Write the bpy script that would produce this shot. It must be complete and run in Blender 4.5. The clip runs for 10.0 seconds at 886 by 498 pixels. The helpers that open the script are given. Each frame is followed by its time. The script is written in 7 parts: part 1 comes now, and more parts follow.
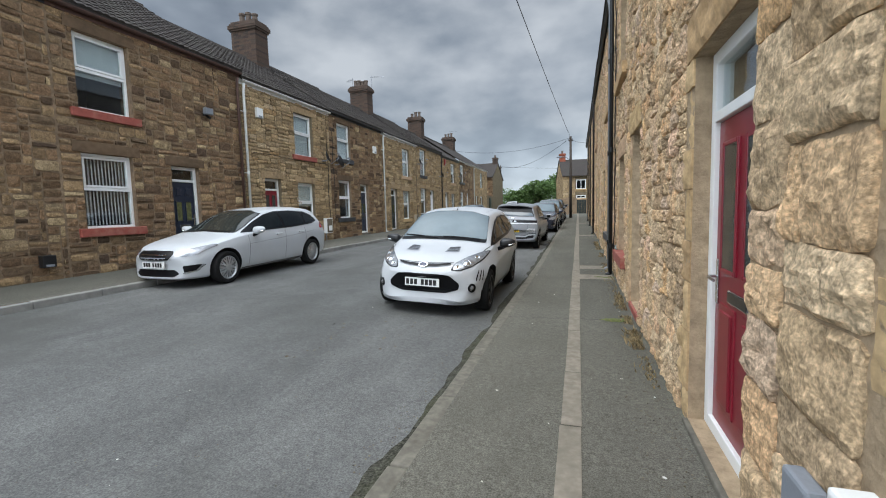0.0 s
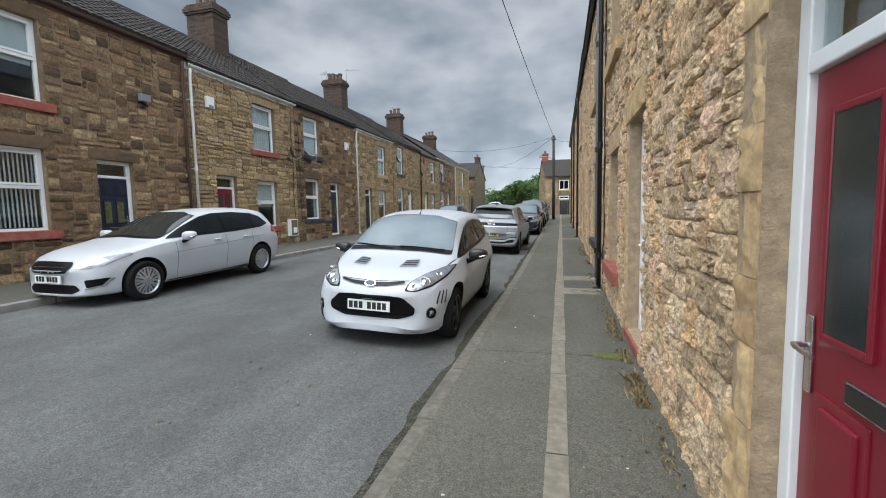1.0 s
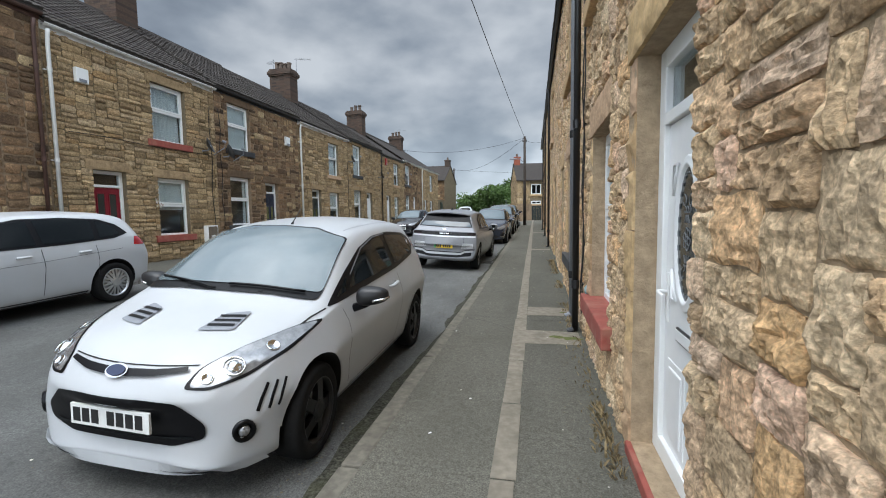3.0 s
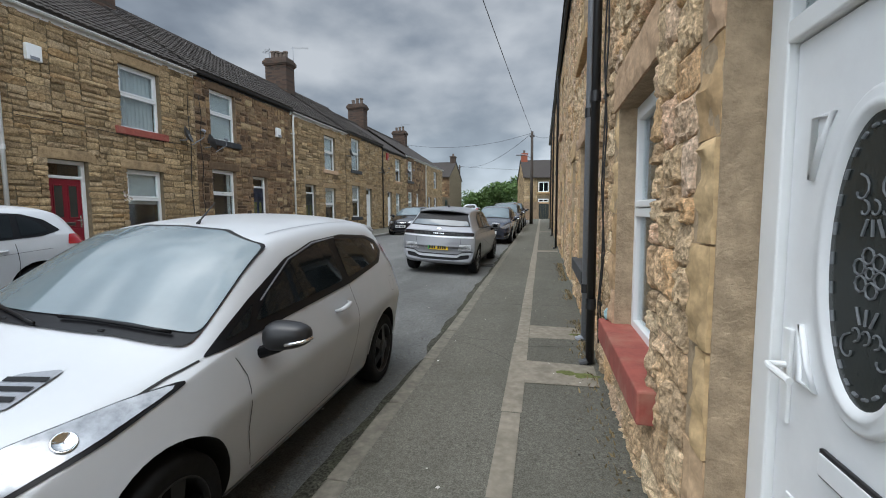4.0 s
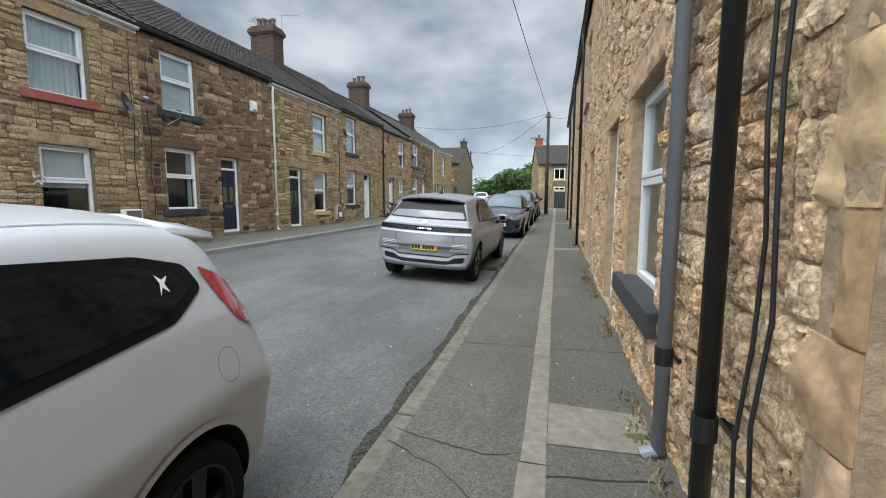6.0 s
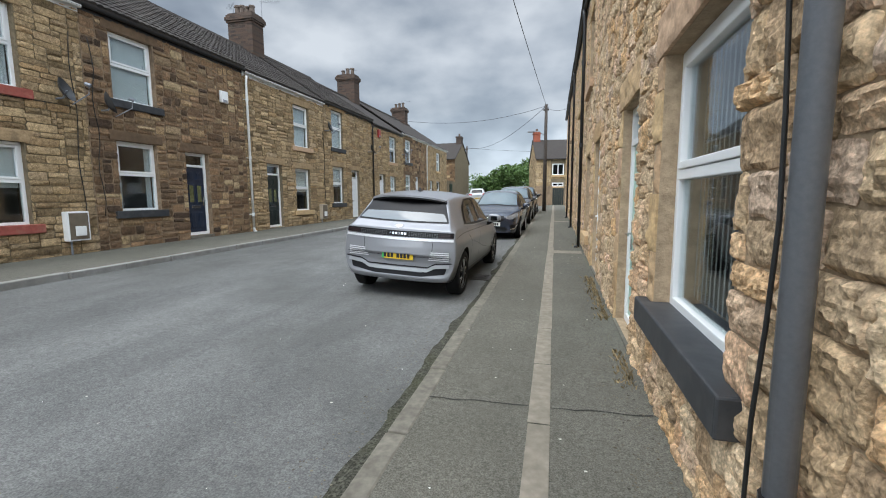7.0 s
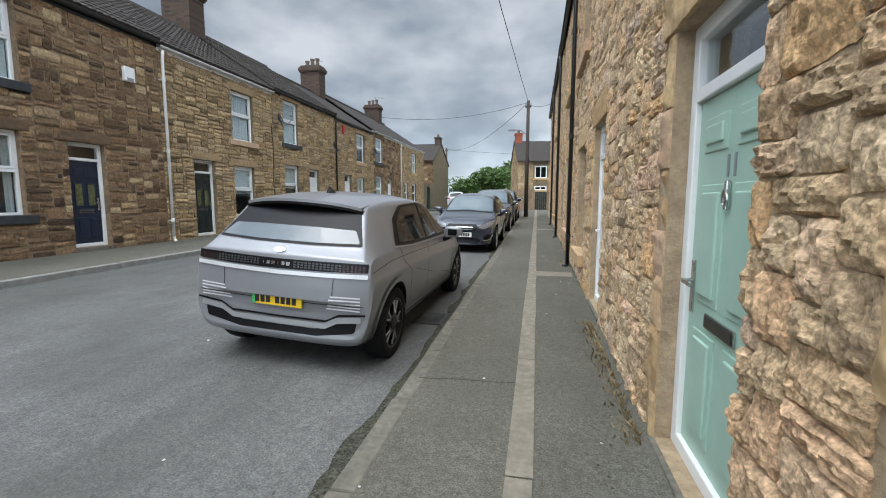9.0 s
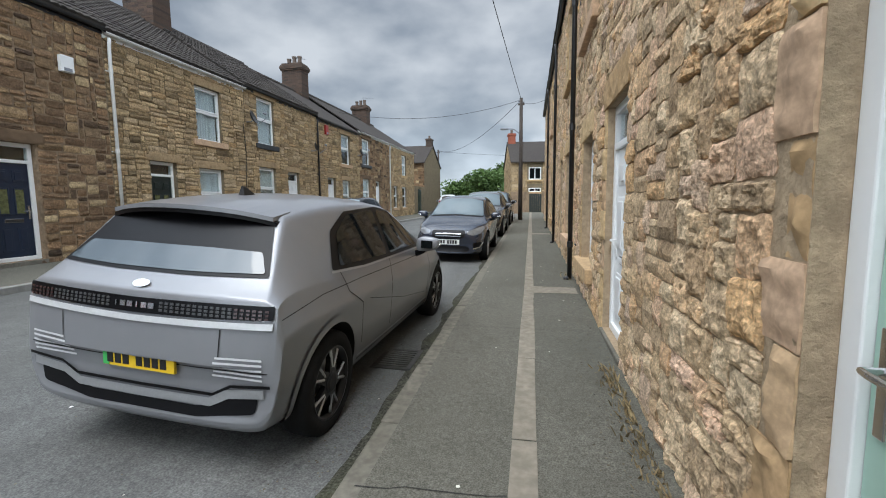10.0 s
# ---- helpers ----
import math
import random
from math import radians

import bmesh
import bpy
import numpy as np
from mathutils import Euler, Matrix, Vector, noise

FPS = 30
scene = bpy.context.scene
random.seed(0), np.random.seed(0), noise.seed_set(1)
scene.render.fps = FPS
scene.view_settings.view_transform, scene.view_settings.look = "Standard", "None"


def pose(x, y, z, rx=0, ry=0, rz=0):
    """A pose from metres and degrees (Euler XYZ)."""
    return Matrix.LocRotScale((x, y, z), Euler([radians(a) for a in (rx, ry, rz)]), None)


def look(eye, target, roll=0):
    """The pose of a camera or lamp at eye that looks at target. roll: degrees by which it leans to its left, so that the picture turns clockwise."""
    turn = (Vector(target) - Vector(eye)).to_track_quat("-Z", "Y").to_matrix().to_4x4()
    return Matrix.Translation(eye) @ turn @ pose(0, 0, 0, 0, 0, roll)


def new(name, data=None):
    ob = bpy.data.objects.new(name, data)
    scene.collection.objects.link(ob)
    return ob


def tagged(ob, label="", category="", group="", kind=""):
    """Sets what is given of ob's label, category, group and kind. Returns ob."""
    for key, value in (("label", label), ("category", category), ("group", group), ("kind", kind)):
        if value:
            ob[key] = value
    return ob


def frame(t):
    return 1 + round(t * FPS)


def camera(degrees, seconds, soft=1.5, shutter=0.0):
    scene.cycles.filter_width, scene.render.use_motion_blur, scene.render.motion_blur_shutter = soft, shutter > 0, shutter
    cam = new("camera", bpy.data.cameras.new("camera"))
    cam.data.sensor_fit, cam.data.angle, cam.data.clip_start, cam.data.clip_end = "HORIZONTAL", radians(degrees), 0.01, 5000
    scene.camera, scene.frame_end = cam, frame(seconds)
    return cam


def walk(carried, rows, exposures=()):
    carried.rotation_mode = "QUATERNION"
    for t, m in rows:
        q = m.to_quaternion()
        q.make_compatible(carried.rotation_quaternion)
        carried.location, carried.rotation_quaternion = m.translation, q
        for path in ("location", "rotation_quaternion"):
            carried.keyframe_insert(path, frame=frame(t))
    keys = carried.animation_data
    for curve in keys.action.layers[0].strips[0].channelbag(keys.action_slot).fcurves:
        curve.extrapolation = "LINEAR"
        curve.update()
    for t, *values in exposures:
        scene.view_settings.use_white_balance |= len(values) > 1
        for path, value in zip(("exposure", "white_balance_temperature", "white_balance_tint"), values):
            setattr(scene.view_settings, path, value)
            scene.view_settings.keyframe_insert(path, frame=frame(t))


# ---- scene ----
cam = camera(90.9, 10.0, soft=1.05)
PATH = [
    (0, (0.304, 1.524, 1.474), (-0.289, 3.426, 1.300), -1.5),
    (0.5, (0.314, 2.122, 1.526), (-0.255, 4.033, 1.351), -1.4),
    (1, (0.280, 2.721, 1.523), (-0.242, 4.643, 1.346), -1.2),
    (1.5, (0.307, 3.290, 1.555), (-0.171, 5.225, 1.390), -1.0),
    (2, (0.301, 3.907, 1.542), (-0.132, 5.854, 1.379), -0.9),
    (2.5, (0.368, 4.515, 1.545), (-0.039, 6.467, 1.387), -0.9),
    (4, (0.447, 6.211, 1.547), (0.006, 8.154, 1.377), -0.3),
    (4.5, (0.422, 6.753, 1.559), (-0.044, 8.690, 1.377), 0.1),
    (5, (0.418, 7.337, 1.572), (-0.078, 9.265, 1.381), 0.2),
    (5.5, (0.373, 7.913, 1.541), (-0.126, 9.838, 1.332), 0.3),
    (7, (0.320, 9.626, 1.571), (-0.170, 11.551, 1.333), -0.3),
    (7.5, (0.307, 10.229, 1.584), (-0.184, 12.153, 1.339), -0.4),
    (8, (0.293, 10.798, 1.585), (-0.135, 12.734, 1.325), 0.1),
    (8.5, (0.318, 11.363, 1.608), (-0.115, 13.303, 1.375), -0.0),
    (9, (0.311, 11.943, 1.585), (-0.105, 13.887, 1.362), 0.1),
    (9.5, (0.321, 12.541, 1.581), (-0.085, 14.487, 1.366), -0.3),
    (10, (0.279, 13.135, 1.586), (-0.114, 15.085, 1.377), -0.5),
]
walk(cam, [(t, look(eye, target, roll)) for t, eye, target, roll in PATH],
     exposures=[(0, 0.24), (1.0, 0.30), (2.5, 0.31), (4.0, 0.18), (5.0, 0.30), (5.5, 0.46), (6.0, 0.50), (7.5, 0.52), (10, 0.40)])

# ---- world and sun: a bright overcast afternoon ----
world = bpy.data.worlds.new("overcast_sky")
scene.world = world
world.use_nodes = True


def build_world():
    nt = world.node_tree
    nt.nodes.clear()
    N = nt.nodes.new
    L = nt.links.new
    out, bg = N("ShaderNodeOutputWorld"), N("ShaderNodeBackground")
    sky = N("ShaderNodeTexSky")
    sky.sky_type, sky.sun_disc = "NISHITA", False
    sky.sun_elevation, sky.sun_rotation = radians(48), radians(200)
    coord = N("ShaderNodeTexCoord")
    stretch = N("ShaderNodeMapping")
    stretch.inputs["Scale"].default_value = (1.0, 1.0, 1.9)
    stretch.inputs["Location"].default_value = (0.35, 0.2, 0.15)
    L(coord.outputs["Generated"], stretch.inputs["Vector"])
    big, fine = N("ShaderNodeTexNoise"), N("ShaderNodeTexNoise")
    for n, sc, det in ((big, 1.9, 4), (fine, 4.6, 6)):
        n.inputs["Scale"].default_value = sc
        n.inputs["Detail"].default_value = det
        n.inputs["Roughness"].default_value = 0.55
        L(stretch.outputs["Vector"], n.inputs["Vector"])
    add = N("ShaderNodeMath")
    add.operation = "MULTIPLY_ADD"
    add.inputs[1].default_value = 0.35
    L(fine.outputs["Fac"], add.inputs[0])
    L(big.outputs["Fac"], add.inputs[2])
    ramp = N("ShaderNodeValToRGB")
    e = ramp.color_ramp.elements
    e[0].position, e[0].color = 0.52, (0.185, 0.22, 0.268, 1)
    e[1].position, e[1].color = 0.84, (0.78, 0.83, 0.88, 1)
    mid = ramp.color_ramp.elements.new(0.66)
    mid.color = (0.36, 0.412, 0.475, 1)
    L(add.outputs[0], ramp.inputs["Fac"])
    # an overcast dome: brightest overhead and on the sun's side, behind the camera
    sep = N("ShaderNodeSeparateXYZ")
    L(coord.outputs["Generated"], sep.inputs[0])
    up, back = N("ShaderNodeMapRange"), N("ShaderNodeMapRange")
    for node, axis, lo, hi, a, b in ((up, "Z", 0.45, 1.0, 1.0, 3.1), (back, "Y", 0.75, -0.6, 0.58, 2.5)):
        node.interpolation_type = "SMOOTHSTEP"
        L(sep.outputs[axis], node.inputs["Value"])
        node.inputs["From Min"].default_value, node.inputs["From Max"].default_value = lo, hi
        node.inputs["To Min"].default_value, node.inputs["To Max"].default_value = a, b
    both = N("ShaderNodeMath")
    both.operation = "MULTIPLY"
    L(up.outputs[0], both.inputs[0])
    L(back.outputs[0], both.inputs[1])
    low = N("ShaderNodeMapRange")
    low.interpolation_type = "SMOOTHSTEP"
    L(sep.outputs["Z"], low.inputs["Value"])
    low.inputs["From Min"].default_value, low.inputs["From Max"].default_value = 0.02, 0.20
    low.inputs["To Min"].default_value, low.inputs["To Max"].default_value = 2.5, 1.0
    brighter = N("ShaderNodeMath")
    brighter.operation = "MULTIPLY"
    L(both.outputs[0], brighter.inputs[0])
    L(low.outputs[0], brighter.inputs[1])
    gain = N("ShaderNodeVectorMath")
    gain.operation = "SCALE"
    L(ramp.outputs["Color"], gain.inputs[0])
    L(brighter.outputs[0], gain.inputs["Scale"])
    mix = N("ShaderNodeMix")
    mix.data_type = "RGBA"
    mix.inputs["Factor"].default_value = 0.985
    L(sky.outputs[0], mix.inputs["A"])
    L(gain.outputs[0], mix.inputs["B"])
    L(mix.outputs["Result"], bg.inputs["Color"])
    bg.inputs["Strength"].default_value = 1.0
    L(bg.outputs[0], out.inputs["Surface"])


build_world()
sun_data = bpy.data.lights.new("sun", "SUN")
sun_data.energy, sun_data.angle, sun_data.color = 1.2, radians(40), (1.0, 0.96, 0.9)
sun = new("sun", sun_data)
sun.matrix_world = look((0, 0, 30), (3.0, 13, 0))


# ---- materials ----
def mat(name, color, rough=0.8, metal=0.0, vary=0.0, island=False, obj=False, palette=(), grain=0.0, grain_scale=60.0,
        stain=0.0, stain_scale=1.2, stain_color=(0.1, 0.09, 0.07), bump=0.0, bump_scale=40.0, coat=0.0, spec=0.5, streak=1.0, speck=0.0, tracks=0.0):
    """A principled material: palette by piece, fine grain, wide stains and relief."""
    m = bpy.data.materials.new(name)
    m.use_nodes = True
    nt = m.node_tree
    N, L = nt.nodes.new, nt.links.new
    p = nt.nodes["Principled BSDF"]
    p.inputs["Roughness"].default_value, p.inputs["Metallic"].default_value = rough, metal
    p.inputs["Coat Weight"].default_value, p.inputs["Specular IOR Level"].default_value = coat, spec
    p.inputs["Base Color"].default_value = (*color, 1)
    m.diffuse_color = (*color, 1)
    geo = N("ShaderNodeNewGeometry")
    last = None
    if palette:
        ramp = N("ShaderNodeValToRGB")
        ramp.color_ramp.interpolation = "LINEAR"
        el = ramp.color_ramp.elements
        while len(el) < len(palette):
            el.new(0.5)
        for i, c in enumerate(palette):
            el[i].position = i / (len(palette) - 1)
            el[i].color = (*c, 1)
        if obj:
            src = N("ShaderNodeObjectInfo").outputs["Random"]
        elif island:
            src = geo.outputs["Random Per Island"]
        else:
            src = None
        if src:
            L(src, ramp.inputs["Fac"])
        last = ramp.outputs["Color"]
    else:
        rgb = N("ShaderNodeRGB")
        rgb.outputs[0].default_value = (*color, 1)
        last = rgb.outputs[0]

    def noise_at(scale, detail=4, rough_=0.6, z=1.0, y=1.0):
        n, mp = N("ShaderNodeTexNoise"), N("ShaderNodeMapping")
        mp.inputs["Scale"].default_value = (1, y, z)
        L(geo.outputs["Position"], mp.inputs["Vector"])
        L(mp.outputs[0], n.inputs["Vector"])
        n.inputs["Scale"].default_value, n.inputs["Detail"].default_value, n.inputs["Roughness"].default_value = scale, detail, rough_
        return n.outputs["Fac"]

    def mult(color_socket, fac, low, high, lo_pos=0.3, hi_pos=0.7):
        r = N("ShaderNodeMapRange")
        r.inputs["From Min"].default_value, r.inputs["From Max"].default_value = lo_pos, hi_pos
        r.inputs["To Min"].default_value, r.inputs["To Max"].default_value = low, high
        L(fac, r.inputs["Value"])
        s = N("ShaderNodeVectorMath")
        s.operation = "SCALE"
        L(color_socket, s.inputs[0])
        L(r.outputs[0], s.inputs["Scale"])
        return s.outputs[0]

    if grain:
        last = mult(last, noise_at(grain_scale, 5, 0.65), 1 - grain, 1 + grain)
    if speck:
        last = mult(last, noise_at(grain_scale * 3.5, 2, 0.5), 1 - speck, 1 + speck * 1.3, 0.35, 0.68)
    if tracks:
        last = mult(last, noise_at(1.1, 4, 0.55, y=0.16), 1 - tracks, 1 + tracks)
        last = mult(last, noise_at(3.4, 5, 0.6, y=0.5), 1 - tracks * .6, 1 + tracks * .6)
    if stain:
        r = N("ShaderNodeMapRange")
        r.inputs["From Min"].default_value, r.inputs["From Max"].default_value = 0.48, 0.72
        r.inputs["To Min"].default_value, r.inputs["To Max"].default_value = 0.0, stain
        L(noise_at(stain_scale, 6, 0.62, streak), r.inputs["Value"])
        mx = N("ShaderNodeMix")
        mx.data_type = "RGBA"
        L(r.outputs[0], mx.inputs["Factor"])
        L(last, mx.inputs["A"])
        mx.inputs["B"].default_value = (*stain_color, 1)
        last = mx.outputs["Result"]
    L(last, p.inputs["Base Color"])
    if bump:
        b = N("ShaderNodeBump")
        b.inputs["Strength"].default_value, b.inputs["Distance"].default_value = min(1.0, bump * 40), bump
        L(noise_at(bump_scale, 6, 0.62), b.inputs["Height"])
        L(b.outputs[0], p.inputs["Normal"])
    return m


def glass_mat(name, color, rough=0.03, alpha=0.35):
    """Window glass: a glossy coat over a half see-through tinted sheet."""
    m = bpy.data.materials.new(name)
    m.use_nodes = True
    nt = m.node_tree
    nt.nodes.clear()
    N, L = nt.nodes.new, nt.links.new
    out, mix, lw = N("ShaderNodeOutputMaterial"), N("ShaderNodeMixShader"), N("ShaderNodeLayerWeight")
    power, fr = N("ShaderNodeMath"), N("ShaderNodeMath")
    gl, tr = N("ShaderNodeBsdfGlossy"), N("ShaderNodeBsdfTransparent")
    lw.inputs["Blend"].default_value = 0.5
    power.operation, fr.operation = "POWER", "MULTIPLY_ADD"
    power.inputs[1].default_value = 4.0
    fr.inputs[1].default_value, fr.inputs[2].default_value = 0.55, 0.055
    L(lw.outputs["Facing"], power.inputs[0])
    L(power.outputs[0], fr.inputs[0])
    gl.inputs["Roughness"].default_value = rough
    gl.inputs["Color"].default_value = (0.95, 0.97, 1, 1)
    tr.inputs["Color"].default_value = (*color, 1)
    L(fr.outputs[0], mix.inputs[0])
    L(tr.outputs[0], mix.inputs[1])
    L(gl.outputs[0], mix.inputs[2])
    L(mix.outputs[0], out.inputs["Surface"])
    m.diffuse_color = (*color, 1)
    return m


BUFF = [(0.165, 0.118, 0.066), (0.41, 0.292, 0.160), (0.30, 0.220, 0.128), (0.50, 0.364, 0.205), (0.25, 0.172, 0.094), (0.45, 0.338, 0.208), (0.36, 0.237, 0.119)]
BROWN = [(0.058, 0.040, 0.027), (0.306, 0.191, 0.107), (0.116, 0.072, 0.042), (0.385, 0.262, 0.143), (0.078, 0.052, 0.036), (0.283, 0.179, 0.102), (0.193, 0.128, 0.077), (0.475, 0.358, 0.205)]
PALE = [(0.324, 0.232, 0.146), (0.605, 0.443, 0.275), (0.508, 0.362, 0.216), (0.670, 0.513, 0.335), (0.410, 0.286, 0.173), (0.626, 0.432, 0.254), (0.562, 0.421, 0.308), (0.605, 0.389, 0.200), (0.648, 0.443, 0.313)]


def stone_pair(name, palette, stain):
    kw = dict(rough=0.95, spec=0.2, palette=palette, grain=0.42, grain_scale=21, speck=0.26, stain=stain, stain_scale=2.6, stain_color=(0.06, 0.045, 0.033), bump=0.022, bump_scale=34)
    return mat(name, palette[2], obj=True, **kw), mat(name + "_rest", palette[2], island=True, **kw)


STONE = {"buff": stone_pair("buff_sandstone", BUFF, 0.40), "brown": stone_pair("brown_sandstone", BROWN, 0.45), "pale": stone_pair("pale_sandstone", PALE, 0.22)}
M_MORTAR = mat("mortar", (0.20, 0.16, 0.105), rough=1.0, spec=0.1, grain=0.3, grain_scale=14, stain=0.5, stain_scale=2.2, stain_color=(0.1, 0.085, 0.06), bump=0.012, bump_scale=60)
M_MORTAR_PALE = mat("pale_mortar", (0.39, 0.295, 0.195), rough=1.0, spec=0.1, grain=0.26, grain_scale=14, stain=0.4, stain_scale=3.0, stain_color=(0.2, 0.15, 0.10), bump=0.02, bump_scale=30)
M_MORTAR_DARK = mat("dark_mortar", (0.255, 0.184, 0.122), rough=1.0, spec=0.1, grain=0.3, grain_scale=14, stain=0.5, stain_scale=2.2, stain_color=(0.06, 0.05, 0.04), bump=0.012, bump_scale=60)
M_DRESSED = mat("dressed_sandstone", (0.47, 0.315, 0.18), obj=True, palette=[(0.50, 0.345, 0.18), (0.56, 0.40, 0.22), (0.43, 0.285, 0.15), (0.52, 0.355, 0.235), (0.50, 0.35, 0.18)], rough=0.92, spec=0.2, grain=0.20, grain_scale=11, speck=0.1, stain=0.25, stain_scale=4.0, stain_color=(0.17, 0.12, 0.07), bump=0.006, bump_scale=45, streak=3.0)
M_LINTEL = mat("buff_lintel_stone", (0.36, 0.255, 0.145), rough=0.92, spec=0.2, grain=0.2, grain_scale=11, speck=0.1, stain=0.5, stain_scale=3.0, stain_color=(0.10, 0.075, 0.05), bump=0.006, bump_scale=45)
M_DRESSED_BROWN = mat("weathered_lintel_stone", (0.15, 0.10, 0.062), rough=0.92, spec=0.2, grain=0.16, grain_scale=9, stain=0.5, stain_scale=2.5, stain_color=(0.06, 0.045, 0.03), bump=0.006, bump_scale=45)
M_ROAD = mat("worn_asphalt", (0.104, 0.105, 0.101), tracks=0.22, rough=0.80, spec=0.3, grain=0.24, grain_scale=26, speck=0.28, stain=0.95, stain_scale=0.38, stain_color=(0.060, 0.061, 0.055), bump=0.010, bump_scale=85)
M_PAVE = mat("pavement_asphalt", (0.116, 0.111, 0.092), tracks=0.10, rough=0.95, spec=0.15, grain=0.24, grain_scale=34, speck=0.30, stain=0.5, stain_scale=0.8, stain_color=(0.075, 0.074, 0.058), bump=0.006, bump_scale=150)
M_STRIP = mat("concrete_strip", (0.225, 0.20, 0.16), rough=0.95, spec=0.15, grain=0.14, grain_scale=5, speck=0.12, stain=0.4, stain_scale=2.0, stain_color=(0.14, 0.13, 0.10), bump=0.004, bump_scale=120)
M_KERB = mat("concrete_kerb", (0.150, 0.139, 0.115), rough=0.95, spec=0.15, grain=0.18, grain_scale=6, speck=0.14, stain=0.5, stain_scale=1.6, stain_color=(0.09, 0.085, 0.065), bump=0.006, bump_scale=60)
M_KERB_PALE = mat("pale_concrete_kerb", (0.235, 0.23, 0.215), rough=0.95, spec=0.15, grain=0.18, grain_scale=6, stain=0.5, stain_scale=1.6, stain_color=(0.16, 0.15, 0.12), bump=0.006, bump_scale=60)
M_SLATE = mat("grey_roof_tiles", (0.03, 0.027, 0.025), rough=0.9, spec=0.2, palette=[(0.026, 0.022, 0.020), (0.052, 0.045, 0.041), (0.037, 0.033, 0.031)], island=True, grain=0.2, grain_scale=8, stain=0.3, stain_scale=0.8, stain_color=(0.05, 0.05, 0.038))
M_UPVC = mat("white_upvc", (0.80, 0.81, 0.80), rough=0.35, grain=0.03, grain_scale=4)
M_PANE = glass_mat("window_glass", (0.84, 0.88, 0.88))
M_ROOM = mat("dim_room", (0.22, 0.21, 0.19), rough=1.0, grain=0.2, grain_scale=1.5)
# curtain cloth, its paleness also imitating sky mirrored in the far terrace's panes
M_CLOTH = mat("sky_pale_curtain", (0.66, 0.67, 0.67), rough=1.0, grain=0.12, grain_scale=7)
# darker copy of the curtain cloth: dimness behind glass put into the colour
M_SHADEDCLOTH = mat("indoor_shade_blind_cloth", (0.26, 0.26, 0.25), rough=1.0, grain=0.12, grain_scale=7)
M_BLACK = mat("black_plastic", (0.012, 0.012, 0.013), rough=0.38, grain=0.1, grain_scale=20)
M_BRICK = mat("sooty_brick", (0.085, 0.06, 0.045), rough=0.95, palette=[(0.03, 0.022, 0.018), (0.075, 0.046, 0.032), (0.05, 0.038, 0.03)], island=True, grain=0.2, grain_scale=14)
M_CLAY = mat("clay_pot", (0.10, 0.075, 0.06), rough=0.9, grain=0.2, grain_scale=10)


def paint(name, c, rough=0.4, **kw):
    return mat(name, c, rough=rough, grain=0.06, grain_scale=3, bump=0.0008, bump_scale=90, **kw)


M_REDDOOR = paint("red_door_paint", (0.20, 0.010, 0.022), 0.32)
M_MINT = paint("mint_door_paint", (0.36, 0.53, 0.44), 0.4)
M_NAVY = paint("navy_door_paint", (0.012, 0.020, 0.040), 0.35)
M_DARKDOOR = paint("dark_green_door_paint", (0.014, 0.022, 0.02), 0.35)
M_WHITEDOOR = paint("white_door", (0.78, 0.79, 0.79), 0.35)
M_REDSILL = mat("worn_red_sill_paint", (0.30, 0.075, 0.055), rough=0.75, grain=0.2, grain_scale=9, stain=0.8, stain_scale=5, stain_color=(0.36, 0.17, 0.12), bump=0.003)
M_GREYSILL = mat("dark_grey_sill_paint", (0.03, 0.033, 0.037), rough=0.5, grain=0.2, grain_scale=7, stain=0.4, stain_scale=4, stain_color=(0.12, 0.12, 0.12))
M_SMOKED = mat("dark_steel", (0.10, 0.10, 0.10), rough=0.3, metal=0.9, grain=0.1)
M_STEEL = mat("brushed_steel", (0.6, 0.6, 0.6), rough=0.25, metal=1.0, grain=0.1)
M_WHITEPIPE = mat("white_pipe", (0.72, 0.72, 0.70), rough=0.45, stain=0.4, stain_scale=3, stain_color=(0.4, 0.38, 0.33), streak=0.3)
M_GREYPIPE = mat("grey_pipe", (0.215, 0.23, 0.255), rough=0.45, grain=0.1)
M_RUSTPIPE = mat("rust_brown_pipe", (0.085, 0.042, 0.032), rough=0.6, grain=0.2, grain_scale=9, stain=0.4, stain_scale=4, stain_color=(0.04, 0.025, 0.02))
M_LEAD = mat("lead_flashing", (0.16, 0.17, 0.18), rough=0.6, grain=0.2)
M_WOOD = mat("weathered_pole_wood", (0.045, 0.036, 0.03), rough=0.95, grain=0.3, grain_scale=12, streak=0.1, stain=0.4)
M_LEAF = mat("foliage", (0.07, 0.12, 0.03), rough=0.7, palette=[(0.035, 0.075, 0.016), (0.10, 0.17, 0.04), (0.06, 0.12, 0.025)], island=True)
M_BARK = mat("bark", (0.06, 0.045, 0.03), rough=1.0, grain=0.3)
M_DRY = mat("dry_weeds", (0.28, 0.22, 0.09), rough=1.0, palette=[(0.33, 0.25, 0.13), (0.21, 0.155, 0.08), (0.11, 0.09, 0.05)], island=True)
M_MOSS = mat("moss", (0.10, 0.115, 0.03), rough=1.0, grain=0.4, grain_scale=30, bump=0.01, bump_scale=90)


# ---- building helpers ----
def world_of(ob):
    if ob is None:
        return Matrix()
    return world_of(ob.parent) @ ob.matrix_parent_inverse @ ob.matrix_basis if ob.parent else ob.matrix_basis.copy()


def mesh_of(name, bm, material, smooth=False):
    me = bpy.data.meshes.new(name)
    bmesh.ops.recalc_face_normals(bm, faces=bm.faces)
    bm.to_mesh(me)
    bm.free()
    if material:
        me.materials.append(material)
    if smooth:
        me.shade_smooth()
    return me


